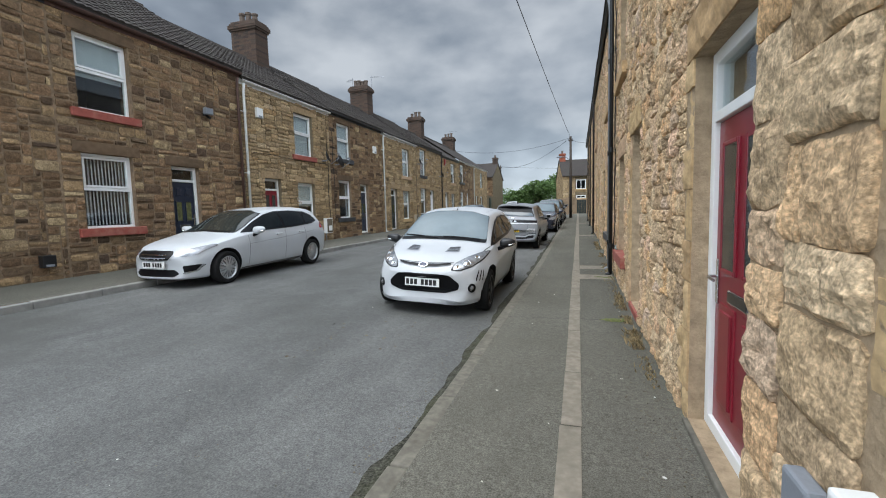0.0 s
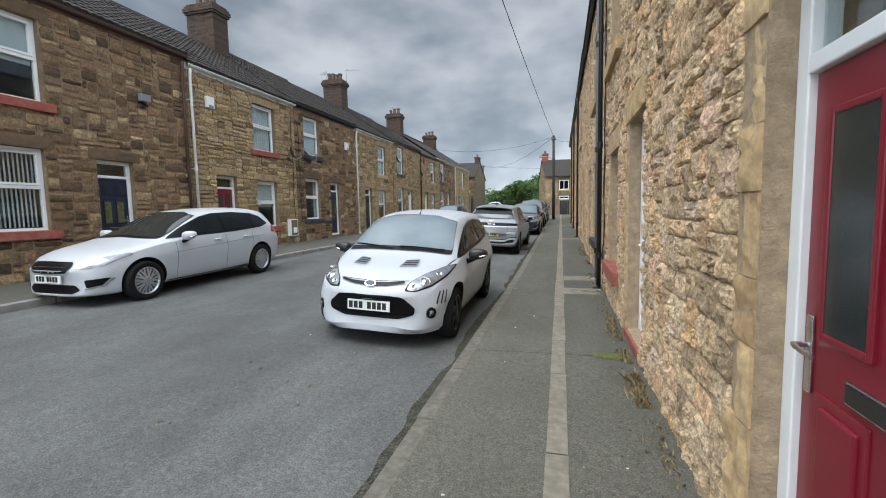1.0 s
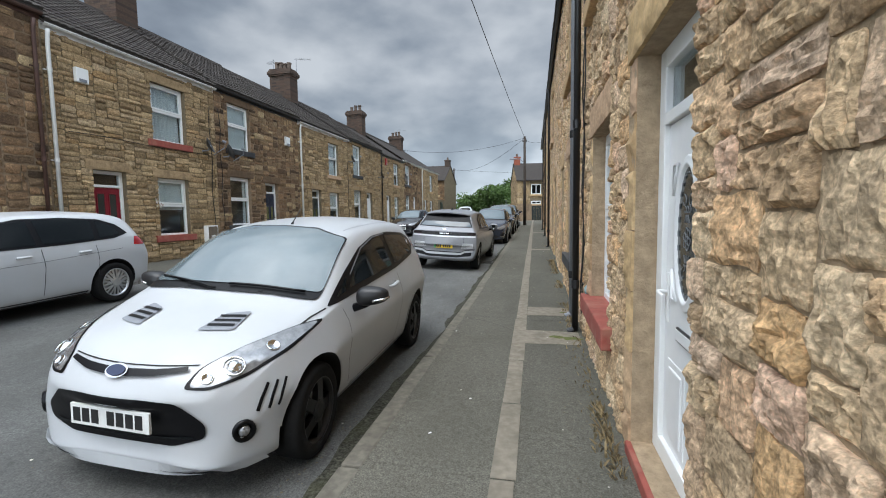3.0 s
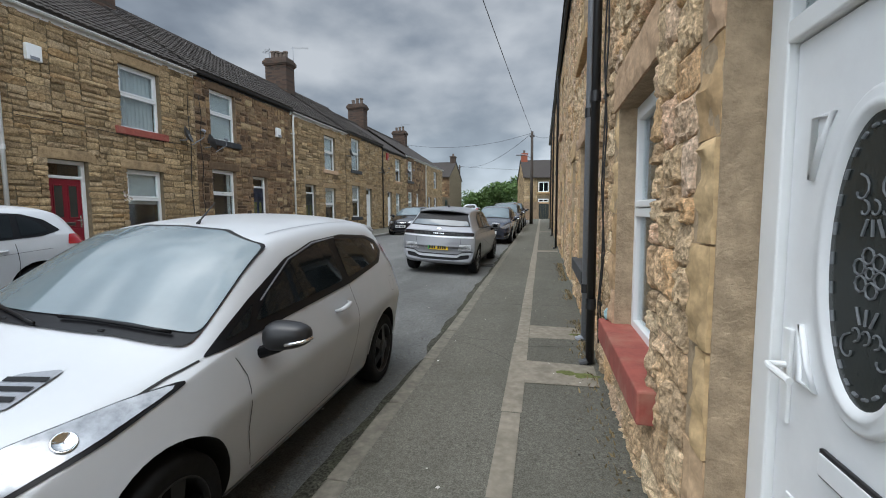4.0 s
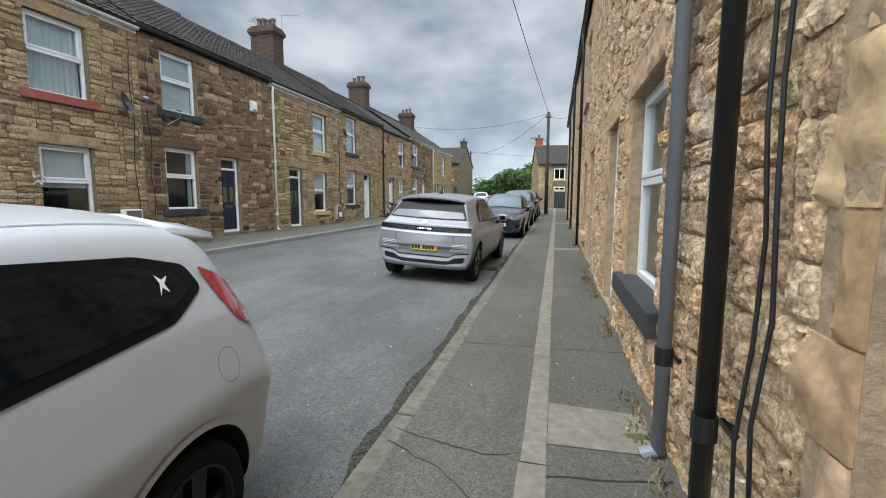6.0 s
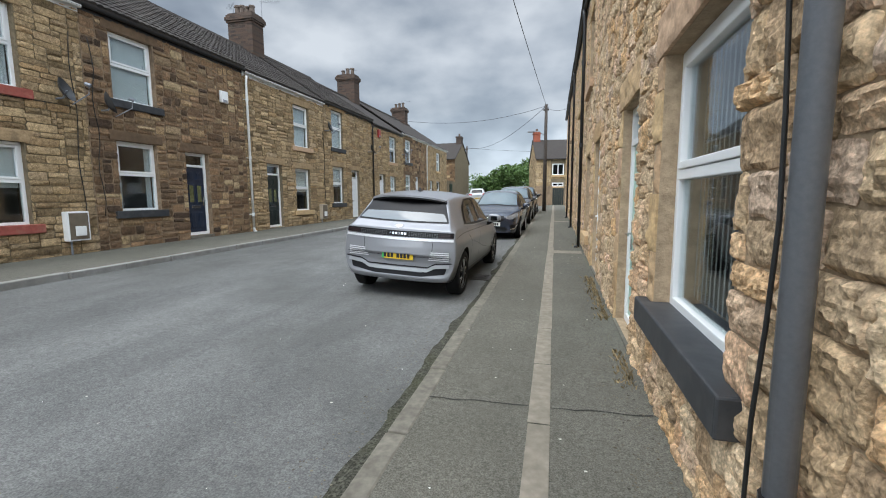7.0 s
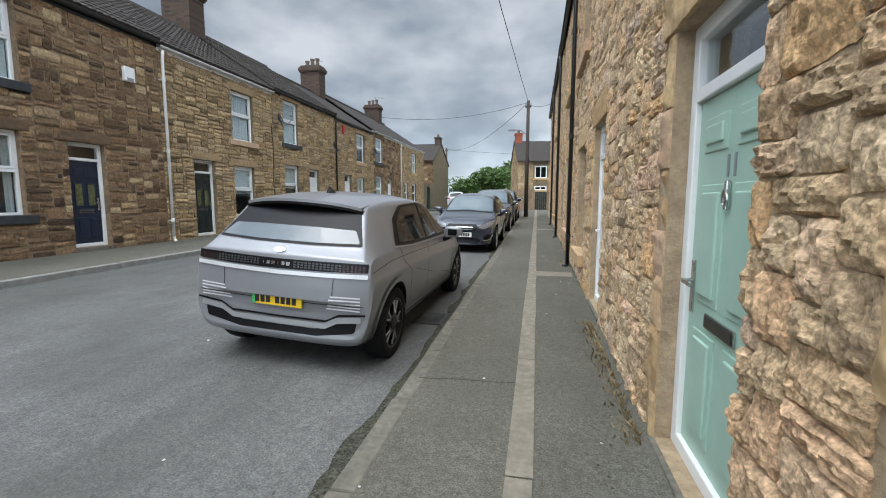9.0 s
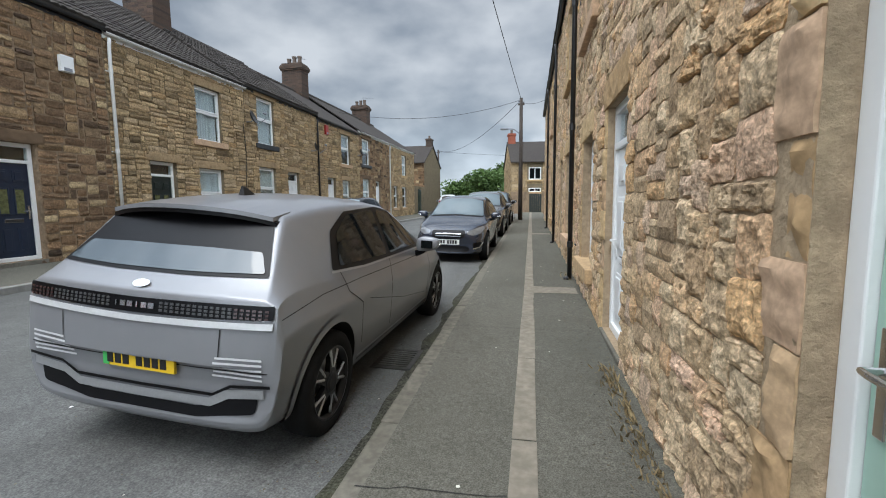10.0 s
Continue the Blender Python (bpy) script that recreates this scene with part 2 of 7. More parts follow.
def adopt(ob, parent):
    ob.parent = parent
    ob.matrix_parent_inverse = world_of(parent).inverted()
    return ob


def part(name, bm, material, parent=None, label="", smooth=False):
    ob = new(name, mesh_of(name, bm, material, smooth))
    if parent:
        adopt(ob, parent)
    return tagged(ob, label)


def thing(name, at=(0, 0, 0), label="", category="", group="", kind=""):
    ob = new(name)
    ob.matrix_basis = Matrix.Translation(at)
    return tagged(ob, label, category, group, kind)


def box(bm, a, b, bevel=0.0, rot=None):
    """A box between corners a and b, with bevelled edges."""
    lo = [min(p, q) for p, q in zip(a, b)]
    hi = [max(p, q) for p, q in zip(a, b)]
    vs = [bm.verts.new((x, y, z)) for x in (lo[0], hi[0]) for y in (lo[1], hi[1]) for z in (lo[2], hi[2])]
    fs = [bm.faces.new([vs[i] for i in f]) for f in ((0, 1, 3, 2), (4, 6, 7, 5), (0, 4, 5, 1), (2, 3, 7, 6), (0, 2, 6, 4), (1, 5, 7, 3))]
    if bevel:
        es = list({e for f in fs for e in f.edges})
        bmesh.ops.bevel(bm, geom=es, offset=bevel, segments=2, profile=0.5, affect="EDGES")
    return bm


def boxes(*pairs, bevel=0.0):
    bm = bmesh.new()
    for a, b in pairs:
        box(bm, a, b, bevel)
    return bm


def tube(points, radius, sides=10, bm=None, radii=None, cap=True):
    """A round bar along points."""
    bm = bm or bmesh.new()
    pts = [Vector(p) for p in points]
    rings = []
    for i, p in enumerate(pts):
        d = (pts[min(i + 1, len(pts) - 1)] - pts[max(i - 1, 0)]).normalized()
        side = d.cross(Vector((0, 0, 1)) if abs(d.z) < 0.9 else Vector((1, 0, 0))).normalized()
        up = side.cross(d)
        r = radii[i] if radii else radius
        rings.append([bm.verts.new(p + r * (math.cos(a) * side + math.sin(a) * up)) for a in (2 * math.pi * k / sides for k in range(sides))])
    for a, b in zip(rings, rings[1:]):
        for k in range(sides):
            bm.faces.new((a[k], a[(k + 1) % sides], b[(k + 1) % sides], b[k]))
    if cap:
        bm.faces.new(rings[0])
        bm.faces.new(rings[-1][::-1])
    return bm


def lathe(profile, axis_at=(0, 0, 0), sides=28, axis="y", bm=None, closed=True):
    """A body turned from (radius, along) pairs round an axis through axis_at."""
    bm = bm or bmesh.new()
    rings = []
    for r, h in profile:
        ring = []
        for k in range(sides):
            a = 2 * math.pi * k / sides
            c, s = r * math.cos(a), r * math.sin(a)
            v = {"y": (c, h, s), "z": (c, s, h), "x": (h, c, s)}[axis]
            ring.append(bm.verts.new(Vector(v) + Vector(axis_at)))
        rings.append(ring)
    for a, b in zip(rings, rings[1:]):
        for k in range(sides):
            bm.faces.new((a[k], a[(k + 1) % sides], b[(k + 1) % sides], b[k]))
    if closed:
        bm.faces.new(rings[0])
        bm.faces.new(rings[-1][::-1])
    return bm


# ---- the lie of the land: the street climbs gently away from the camera ----
KERB_R, KERB_L, WALL_R, WALL_L = -0.66, -6.8, 0.97, -8.95


def kerb_x(y):
    """The near kerb runs slightly askew to the wall."""
    return -0.765 + 0.0158 * min(max(y, -3.0), 11.5)


def ground_r(y):
    return 0.02 * y


def ground_l(y):
    return 0.34 + 0.008 * y


def road_z(x, y):
    a, b = ground_r(y) - 0.09, ground_l(y) - 0.10
    f = min(1.0, max(0.0, (-0.55 - x) / (-0.55 - KERB_L)))
    return a + (b - a) * f ** 1.3 + 0.05 * math.sin(math.pi * f)


def kerb_skew(x, y, name):
    if name != "pavement_right":
        return 0.0
    a, b = kerb_x(y) + 0.12, WALL_R + 0.1
    return a + (b - a) * x - x


def sheet(name, xs, ys, zf, material, label, category, depth=0.0):
    """A ground sheet over the grid xs, ys."""
    bm = bmesh.new()
    grid = [[bm.verts.new((x + kerb_skew(x, y, name), y, zf(x, y))) for x in xs] for y in ys]
    for a, b in zip(grid, grid[1:]):
        for k in range(len(xs) - 1):
            bm.faces.new((a[k], a[k + 1], b[k + 1], b[k]))
    ob = part(name, bm, material)
    return tagged(ob, label, category, kind="structure")


def lin(a, b, n):
    return [a + (b - a) * i / (n - 1) for i in range(n)]


FAR = 47.0
sheet("ground", lin(-400, 400, 41), [*lin(-300, 40, 18), 46.9, 47.0, *lin(60, 900, 43)], lambda x, y: -0.6 if y < 46.95 else 0.76, mat("rough_grass", (0.06, 0.085, 0.03), rough=1.0, grain=0.4, grain_scale=0.6, stain=0.5, stain_scale=0.05), "rough grass and earth ground beyond the street", "ground")
sheet("road", lin(KERB_L, -0.5, 13), lin(-12, 47, 60), road_z, M_ROAD, "worn grey asphalt road with dark patches", "road")
sheet("cross_road", lin(-60, 60, 3), [47, 56], lambda x, y: 0.80, M_ROAD, "asphalt side road across the street's far end", "road")
sheet("pavement_right", (0.0, 0.5, 1.0), lin(-12, 47, 60), lambda x, y: ground_r(y), M_PAVE, "speckled dark asphalt pavement beside the stone terrace", "pavement")
sheet("pavement_left", lin(WALL_L - 0.1, KERB_L - 0.13, 3), lin(-12, 47, 60), lambda x, y: ground_l(y), M_PAVE, "dark asphalt pavement below the far terrace", "pavement")


def kerbs(name, x0, x1, zf, label, xf=lambda y: 0.0, material=None):
    """A line of concrete kerb stones, each 0.91 m long."""
    root = thing(name, (0, 0, 0), label, "kerb", kind="structure")
    bm = bmesh.new()
    box(bm, (x0, 0.006, -0.3), (x1, 0.904, 0), 0.014)
    me = mesh_of("kerb_stone", bm, material or M_KERB)
    rng = random.Random(4)
    for i in range(-13, 51):
        y = i * 0.91
        ob = new("kerb_stone", me)
        slope = math.degrees(math.atan((zf(y + 0.91) - zf(y)) / 0.91))
        ob.matrix_basis = pose(xf(y) + rng.uniform(-0.006, 0.006), y, zf(y) + rng.uniform(-0.004, 0.006), slope, 0, rng.uniform(-0.2, 0.2) - math.degrees((xf(y + 0.91) - xf(y)) / 0.91))
        ob.parent = root


kerbs("kerb_right", 0.0, 0.13, ground_r, "worn grey concrete kerb along the walked pavement", kerb_x)
kerbs("kerb_left", KERB_L - 0.13, KERB_L, ground_l, "pale concrete kerb along the far pavement", material=M_KERB_PALE)


def slabs(y0, y1):
    """The ribbed pale concrete strip let into the pavement."""
    root = thing("pavement_strip", (0, 0, 0), "pale ribbed concrete service strip let into the pavement", "paving", kind="structure")
    rng = random.Random(8)
    y = y0
    while y < y1:
        ln = rng.choice((0.9, 1.2, 1.5))
        bm = bmesh.new()
        xa, xb = 0.195 + rng.uniform(-.006, .006), 0.325 + rng.uniform(-.006, .006)
        n = 14
        vs = [[bm.verts.new((x, y + 0.006 + (ln - 0.012) * k / n, ground_r(y + ln * k / n) + 0.006 + (0.001 if k % 2 else 0))) for x in (xa, xb)] for k in range(n + 1)]
        for a, b in zip(vs, vs[1:]):
            bm.faces.new((a[0], a[1], b[1], b[0]))
        part("slab", bm, M_STRIP, root)
        y += ln
    for ya, yb in ((9.62, 10.12), (10.80, 11.28), (19.0, 19.42), (27.6, 28.0)):
        bm = bmesh.new()
        vs = [bm.verts.new((x, yy, ground_r(yy) + 0.005)) for x, yy in ((0.33, ya), (0.9, ya + 0.02), (0.9, yb - 0.03), (0.33, yb))]
        bm.faces.new(vs)
        part("slab", bm, M_STRIP, root)


slabs(-2, 46)


# ---- stone walls ----
def stone_mesh(name, seed, n=5, m=4, rough=1.0, lip=0.35):
    """One rock-faced stone: x is its depth, y its width, z its height, all 1."""
    rng = random.Random(seed)
    bm = bmesh.new()
    off = Vector((rng.uniform(0, 90), rng.uniform(0, 90), rng.uniform(0, 90)))
    tilt, lean = rng.uniform(-0.22, 0.22), rng.uniform(-0.22, 0.22)
    # a few broken planes, as a mason's pitching leaves them
    planes = [(rng.uniform(-.9, .9), rng.uniform(-.9, .9), rng.uniform(.62, 1.05)) for _ in range(4)]
    hollow = Vector((rng.uniform(-.35, .35), rng.uniform(-.35, .35), 0)) if rng.random() < .45 else None
    grid = []
    for i in range(n + 1):
        row = []
        for j in range(m + 1):
            u, w = i / n - 0.5, j / m - 0.5
            edge = i in (0, n) or j in (0, m)
            d = min(c + p * u + q * w for p, q, c in planes) + tilt * u + lean * w
            d += 0.34 * rough * noise.noise(off + Vector((u * 3.2, w * 2.4, 0)))
            d += 0.34 * rough * noise.noise(off + Vector((u * 8, w * 5.5, 4)))
            d -= 0.30 * rough * abs(noise.noise(off + Vector((u * 15, w * 10, 8))))
            if hollow:
                d -= .55 * math.exp(-((u - hollow.x) ** 2 + (w - hollow.y) ** 2) / .02)
            d = max(0.10, min(1.0, d))
            if edge:
                d = lip * d + .08
            uu = u + (0.06 * noise.noise(off + Vector((0, w * 3, 7))) if i in (0, n) else 0.03 * noise.noise(off + Vector((u * 7, w * 7, 3))))
            ww = w + (0.07 * noise.noise(off + Vector((u * 3, 0, 9))) if j in (0, m) else 0)
            if edge and i in (0, n) and j in (0, m):
                uu, ww = uu * 0.94, ww * 0.92
            row.append(bm.verts.new((d, uu, ww)))
        grid.append(row)
    for i in range(n):
        for j in range(m):
            bm.faces.new((grid[i][j], grid[i + 1][j], grid[i + 1][j + 1], grid[i][j + 1]))
    rim = [grid[i][0] for i in range(n)] + [grid[n][j] for j in range(m)] + [grid[i][m] for i in range(n, 0, -1)] + [grid[0][j] for j in range(m, 0, -1)]
    back = [bm.verts.new((-0.6, v.co.y * 0.98, v.co.z * 0.98)) for v in rim]
    for k in range(len(rim)):
        k2 = (k + 1) % len(rim)
        bm.faces.new((rim[k], rim[k2], back[k2], back[k]))
    me = bpy.data.meshes.new(name)
    bmesh.ops.recalc_face_normals(bm, faces=bm.faces)
    bm.to_mesh(me)
    bm.free()
    me.shade_smooth()
    me.set_sharp_from_angle(angle=radians(30))
    return me


STONES = {}


def stones_of(kind, fine):
    """Stone shapes shared by all walls of a kind."""
    key = (kind, fine)
    if key not in STONES:
        made = []
        for i in range(24):
            me = stone_mesh("stone", 100 + i, 17 if fine else 5, 10 if fine else 3, lip=.40 if kind == "pale" else .62)
            me.materials.append(STONE[kind][0])
            made.append(me)
        STONES[key] = made
    return STONES[key]


def courses(rng, u0, u1, z0, z1, holes, heights, widths):
    """Places of squared rubble in rough courses, clear of the holes."""
    out, z = [], z0
    while z < z1 - 0.05:
        h = min(rng.uniform(*heights), z1 - z)
        if z1 - z - h < 0.08:
            h = z1 - z
        zm = z + h / 2
        spans = [(u0, u1)]
        for a, b, c, d in holes:
            if c < zm < d:
                spans = [s for p, q in spans for s in (((p, min(q, a)), (max(p, b), q)) if a < q and b > p else ((p, q),)) if s[1] - s[0] > 0.03]
        for p, q in spans:
            u = p
            while u < q - 0.01:
                w = rng.uniform(*widths)
                if q - u - w < widths[0] * 0.6:
                    w = q - u
                if w > q - u:
                    w = q - u
                if h > heights[1] * 0.8 and w < 0.5 and rng.random() < 0.35:
                    f = rng.uniform(0.35, 0.65)
                    out.append((u + w / 2, z + h * f / 2, w, h * f))
                    out.append((u + w / 2, z + h * (1 + f) / 2, w, h * (1 - f)))
                else:
                    out.append((u + w / 2, zm, w, h))
                u += w
        z += h
    return out


def rubble(rng, u0, u1, z0, z1, holes, wide, high, cell=0.052):
    """Places of snecked rubble: stones of all sizes fitted together, with no joint running far."""
    nu, nz = max(1, round((u1 - u0) / cell)), max(1, round((z1 - z0) / cell))
    cu, cz = (u1 - u0) / nu, (z1 - z0) / nz
    taken = np.zeros((nz, nu), bool)
    for a, b, c, d in holes:
        taken[max(0, math.floor((c - z0) / cz + .5)):max(0, math.floor((d - z0) / cz + .5)), max(0, math.floor((a - u0) / cu + .5)):max(0, math.floor((b - u0) / cu + .5))] = True
    out = []
    for j in range(nz):
        for i in range(nu):
            if taken[j, i]:
                continue
            w, h = rng.randint(*wide), rng.randint(*high)
            free = 0
            while i + free < nu and free < w + 2 and not taken[j, i + free]:
                free += 1
            w = free if free <= w + 1 and free < wide[1] + 2 else min(w, free)
            top = 1
            while top < h and j + top < nz and not taken[j + top, i:i + w].any():
                top += 1
            taken[j:j + top, i:i + w] = True
            out.append((u0 + (i + w / 2) * cu, z0 + (j + top / 2) * cz, w * cu, top * cz))
    return out


def lay_stones(parent, kind, places, X0, s, depth, near_first, fine, rng, gap=0.018):
    """Up to 300 stones as pieces of their own, those past that joined."""
    places = sorted(places, key=near_first)
    shapes = stones_of(kind, fine)
    turn = Matrix.Identity(4) if s > 0 else Matrix.Rotation(math.pi, 4, "Z")
    verts, faces, base = [], [], 0
    for k, (u, z, w, h) in enumerate(places):
        me = rng.choice(shapes)
        dp = depth * rng.uniform(0.7, 1.25)
        m = Matrix.Translation((X0, u, z)) @ turn @ Matrix.Diagonal((dp, max(0.03, w - gap), max(0.03, h - gap), 1))
        if k < 300:
            ob = bpy.data.objects.new("stone", me)
            scene.collection.objects.link(ob)
            ob.parent = parent
            ob.matrix_parent_inverse = world_of(parent).inverted()
            ob.matrix_basis = m
        else:
            co = np.empty(len(me.vertices) * 3, np.float32)
            me.vertices.foreach_get("co", co)
            co = co.reshape(-1, 3) @ np.array(m.to_3x3()).T + np.array(m.translation)
            verts.append(co)
            faces += [[base + i for i in p.vertices] for p in me.polygons]
            base += len(co)
    if verts:
        me = bpy.data.meshes.new("stonework")
        me.from_pydata(np.concatenate(verts).tolist(), [], faces)
        me.shade_smooth()
        me.set_sharp_from_angle(angle=radians(42))
        me.materials.append(STONE[kind][1])
        ob = adopt(new("stonework", me), parent)
        tagged(ob, kind="stuff")


def facade(bm, X0, s, u0, u1, z0, z1, holes, thick=0.32):
    """A wall slab with the holes left open, made of cells so that nothing overlaps."""
    us = sorted({u0, u1, *[v for h in holes for v in h[:2] if u0 < v < u1]})
    for a, b in zip(us, us[1:]):
        um = (a + b) / 2
        cuts = sorted((h[2], h[3]) for h in holes if h[0] < um < h[1])
        z = z0
        for c, d in cuts:
            if c > z:
                box(bm, (X0, a, z), (X0 - s * thick, b, c))
            z = max(z, d)
        if z < z1:
            box(bm, (X0, a, z), (X0 - s * thick, b, z1))
    bmesh.ops.remove_doubles(bm, verts=bm.verts, dist=1e-4)


class Side:
    """Facade coordinates: u along the street, d out of the wall, z up."""

    def __init__(self, X0, s):
        self.X0, self.s = X0, s

    def p(self, u, d, z):
        return (self.X0 + self.s * d, u, z)

    def box(self, bm, u0, u1, d0, d1, z0, z1, bevel=0.0):
        return box(bm, self.p(u0, d0, z0), self.p(u1, d1, z1), bevel)


def frame_bm(S, u0, u1, z0, z1, d0, d1, w, bevel=0.006):
    bm = bmesh.new()
    S.box(bm, u0, u0 + w, d0, d1, z0, z1, bevel)
    S.box(bm, u1 - w, u1, d0, d1, z0, z1, bevel)
    S.box(bm, u0 + w, u1 - w, d0, d1, z1 - w, z1, bevel)
    S.box(bm, u0 + w, u1 - w, d0, d1, z0, z0 + w, bevel)
    return bm


def pane_bm(S, u0, u1, z0, z1, d):
    bm = bmesh.new()
    S.box(bm, u0, u1, d - 0.004, d + 0.004, z0, z1)
    return bm


def curtain_bm(S, u0, u1, z0, z1, d, folds=9, amp=0.02):
    bm = bmesh.new()
    n = folds * 4
    a = [[bm.verts.new(S.p(u0 + (u1 - u0) * k / n, d + amp * math.sin(k * math.pi / 2 + 0.4 * math.sin(k)), z)) for z in (z0, z1)] for k in range(n + 1)]
    for p, q in zip(a, a[1:]):
        bm.faces.new((p[0], q[0], q[1], p[1]))
    return bm


def window(parent, S, u0, u1, z0, z1, inset=0.10, split=0.47, blind="", sill=None, sill_out=0.12, rng=None):
    """A white plastic window with a small top light, its glass, and the dim room behind."""
    w = adopt(thing("window", S.p((u0 + u1) / 2, 0, z0)), parent)
    d1 = -inset
    part("window_frame", frame_bm(S, u0, u1, z0, z1, d1 - 0.07, d1, 0.055), M_UPVC, w)
    zs = z0 + (z1 - z0) * (1 - split)
    part("transom", S.box(bmesh.new(), u0 + 0.055, u1 - 0.055, d1 - 0.065, d1 + 0.004, zs - 0.03, zs + 0.03, 0.006), M_UPVC, w)
    part("sash", frame_bm(S, u0 + 0.06, u1 - 0.06, zs + 0.034, z1 - 0.06, d1 - 0.05, d1 + 0.012, 0.045), M_UPVC, w)
    g = part("pane", pane_bm(S, u0 + 0.05, u1 - 0.05, z0 + 0.05, zs - 0.025, d1 - 0.035), M_PANE, w)
    g2 = part("pane", pane_bm(S, u0 + 0.1, u1 - 0.1, zs + 0.07, z1 - 0.1, d1 - 0.03), M_PANE, w)
    g.visible_shadow = g2.visible_shadow = False
    if blind == "slats":
        n = int((u1 - u0) / 0.075)
        for k in range(n):
            u = u0 + 0.07 + (u1 - u0 - 0.14) * (k + 0.5) / n
            bm = bmesh.new()
            vs = [bm.verts.new(S.p(u + du, d1 - 0.115 + dd, z)) for du, dd, z in ((-0.017, 0.002, z0 + 0.07), (0.017, -0.002, z0 + 0.07), (0.017, -0.002, z1 - 0.07), (-0.017, 0.002, z1 - 0.07))]
            bm.faces.new(vs)
            # near-terrace slats take the cloth with indoor shade in its colour
            part("blind_slat", bm, M_CLOTH if S.s > 0 else M_SHADEDCLOTH, w)
    elif blind == "full":
        part("roller_blind", S.box(bmesh.new(), u0 + 0.06, u1 - 0.06, d1 - 0.085, d1 - 0.08, z0 + (z1 - z0) * 0.04, z1 - 0.05), M_CLOTH, w)
    elif blind == "nets":
        part("curtain", curtain_bm(S, u0 + 0.06, u1 - 0.06, z0 + 0.05, z1 - 0.05, d1 - 0.095, 9, 0.012), M_CLOTH, w)
    elif blind == "sides":
        wd = (u1 - u0) * 0.2
        part("curtain", curtain_bm(S, u0 + 0.06, u0 + wd, z0 + 0.05, z1 - 0.05, d1 - 0.10, 4), M_CLOTH, w)
        part("curtain", curtain_bm(S, u1 - wd, u1 - 0.06, z0 + 0.05, z1 - 0.05, d1 - 0.10, 4), M_CLOTH, w)
    elif blind == "roller":
        part("roller_blind", S.box(bmesh.new(), u0 + 0.06, u1 - 0.06, d1 - 0.085, d1 - 0.08, z0 + (z1 - z0) * 0.45, z1 - 0.05), M_CLOTH, w)
    bm = bmesh.new()
    a, b, c, e, f, h = u0 - 0.25, u1 + 0.25, z0 - 0.3, z1 + 0.2, -0.33, -1.7
    for quad in (((a, h, c), (b, h, c), (b, h, e), (a, h, e)), ((a, f, c), (b, f, c), (b, h, c), (a, h, c)), ((a, f, e), (b, f, e), (b, h, e), (a, h, e)), ((a, f, c), (a, h, c), (a, h, e), (a, f, e)), ((b, f, c), (b, h, c), (b, h, e), (b, f, e))):
        bm.faces.new([bm.verts.new(S.p(*q)) for q in quad])
    part("room_lining", bm, M_ROOM, w)
    if sill:
        material, over = sill
        bm = bmesh.new()
        S.box(bm, u0 - over, u1 + over, -0.3, sill_out, z0 - 0.16, z0 + 0.006, 0.012)
        part("window_sill", bm, material, w, "painted stone sill")
    return w


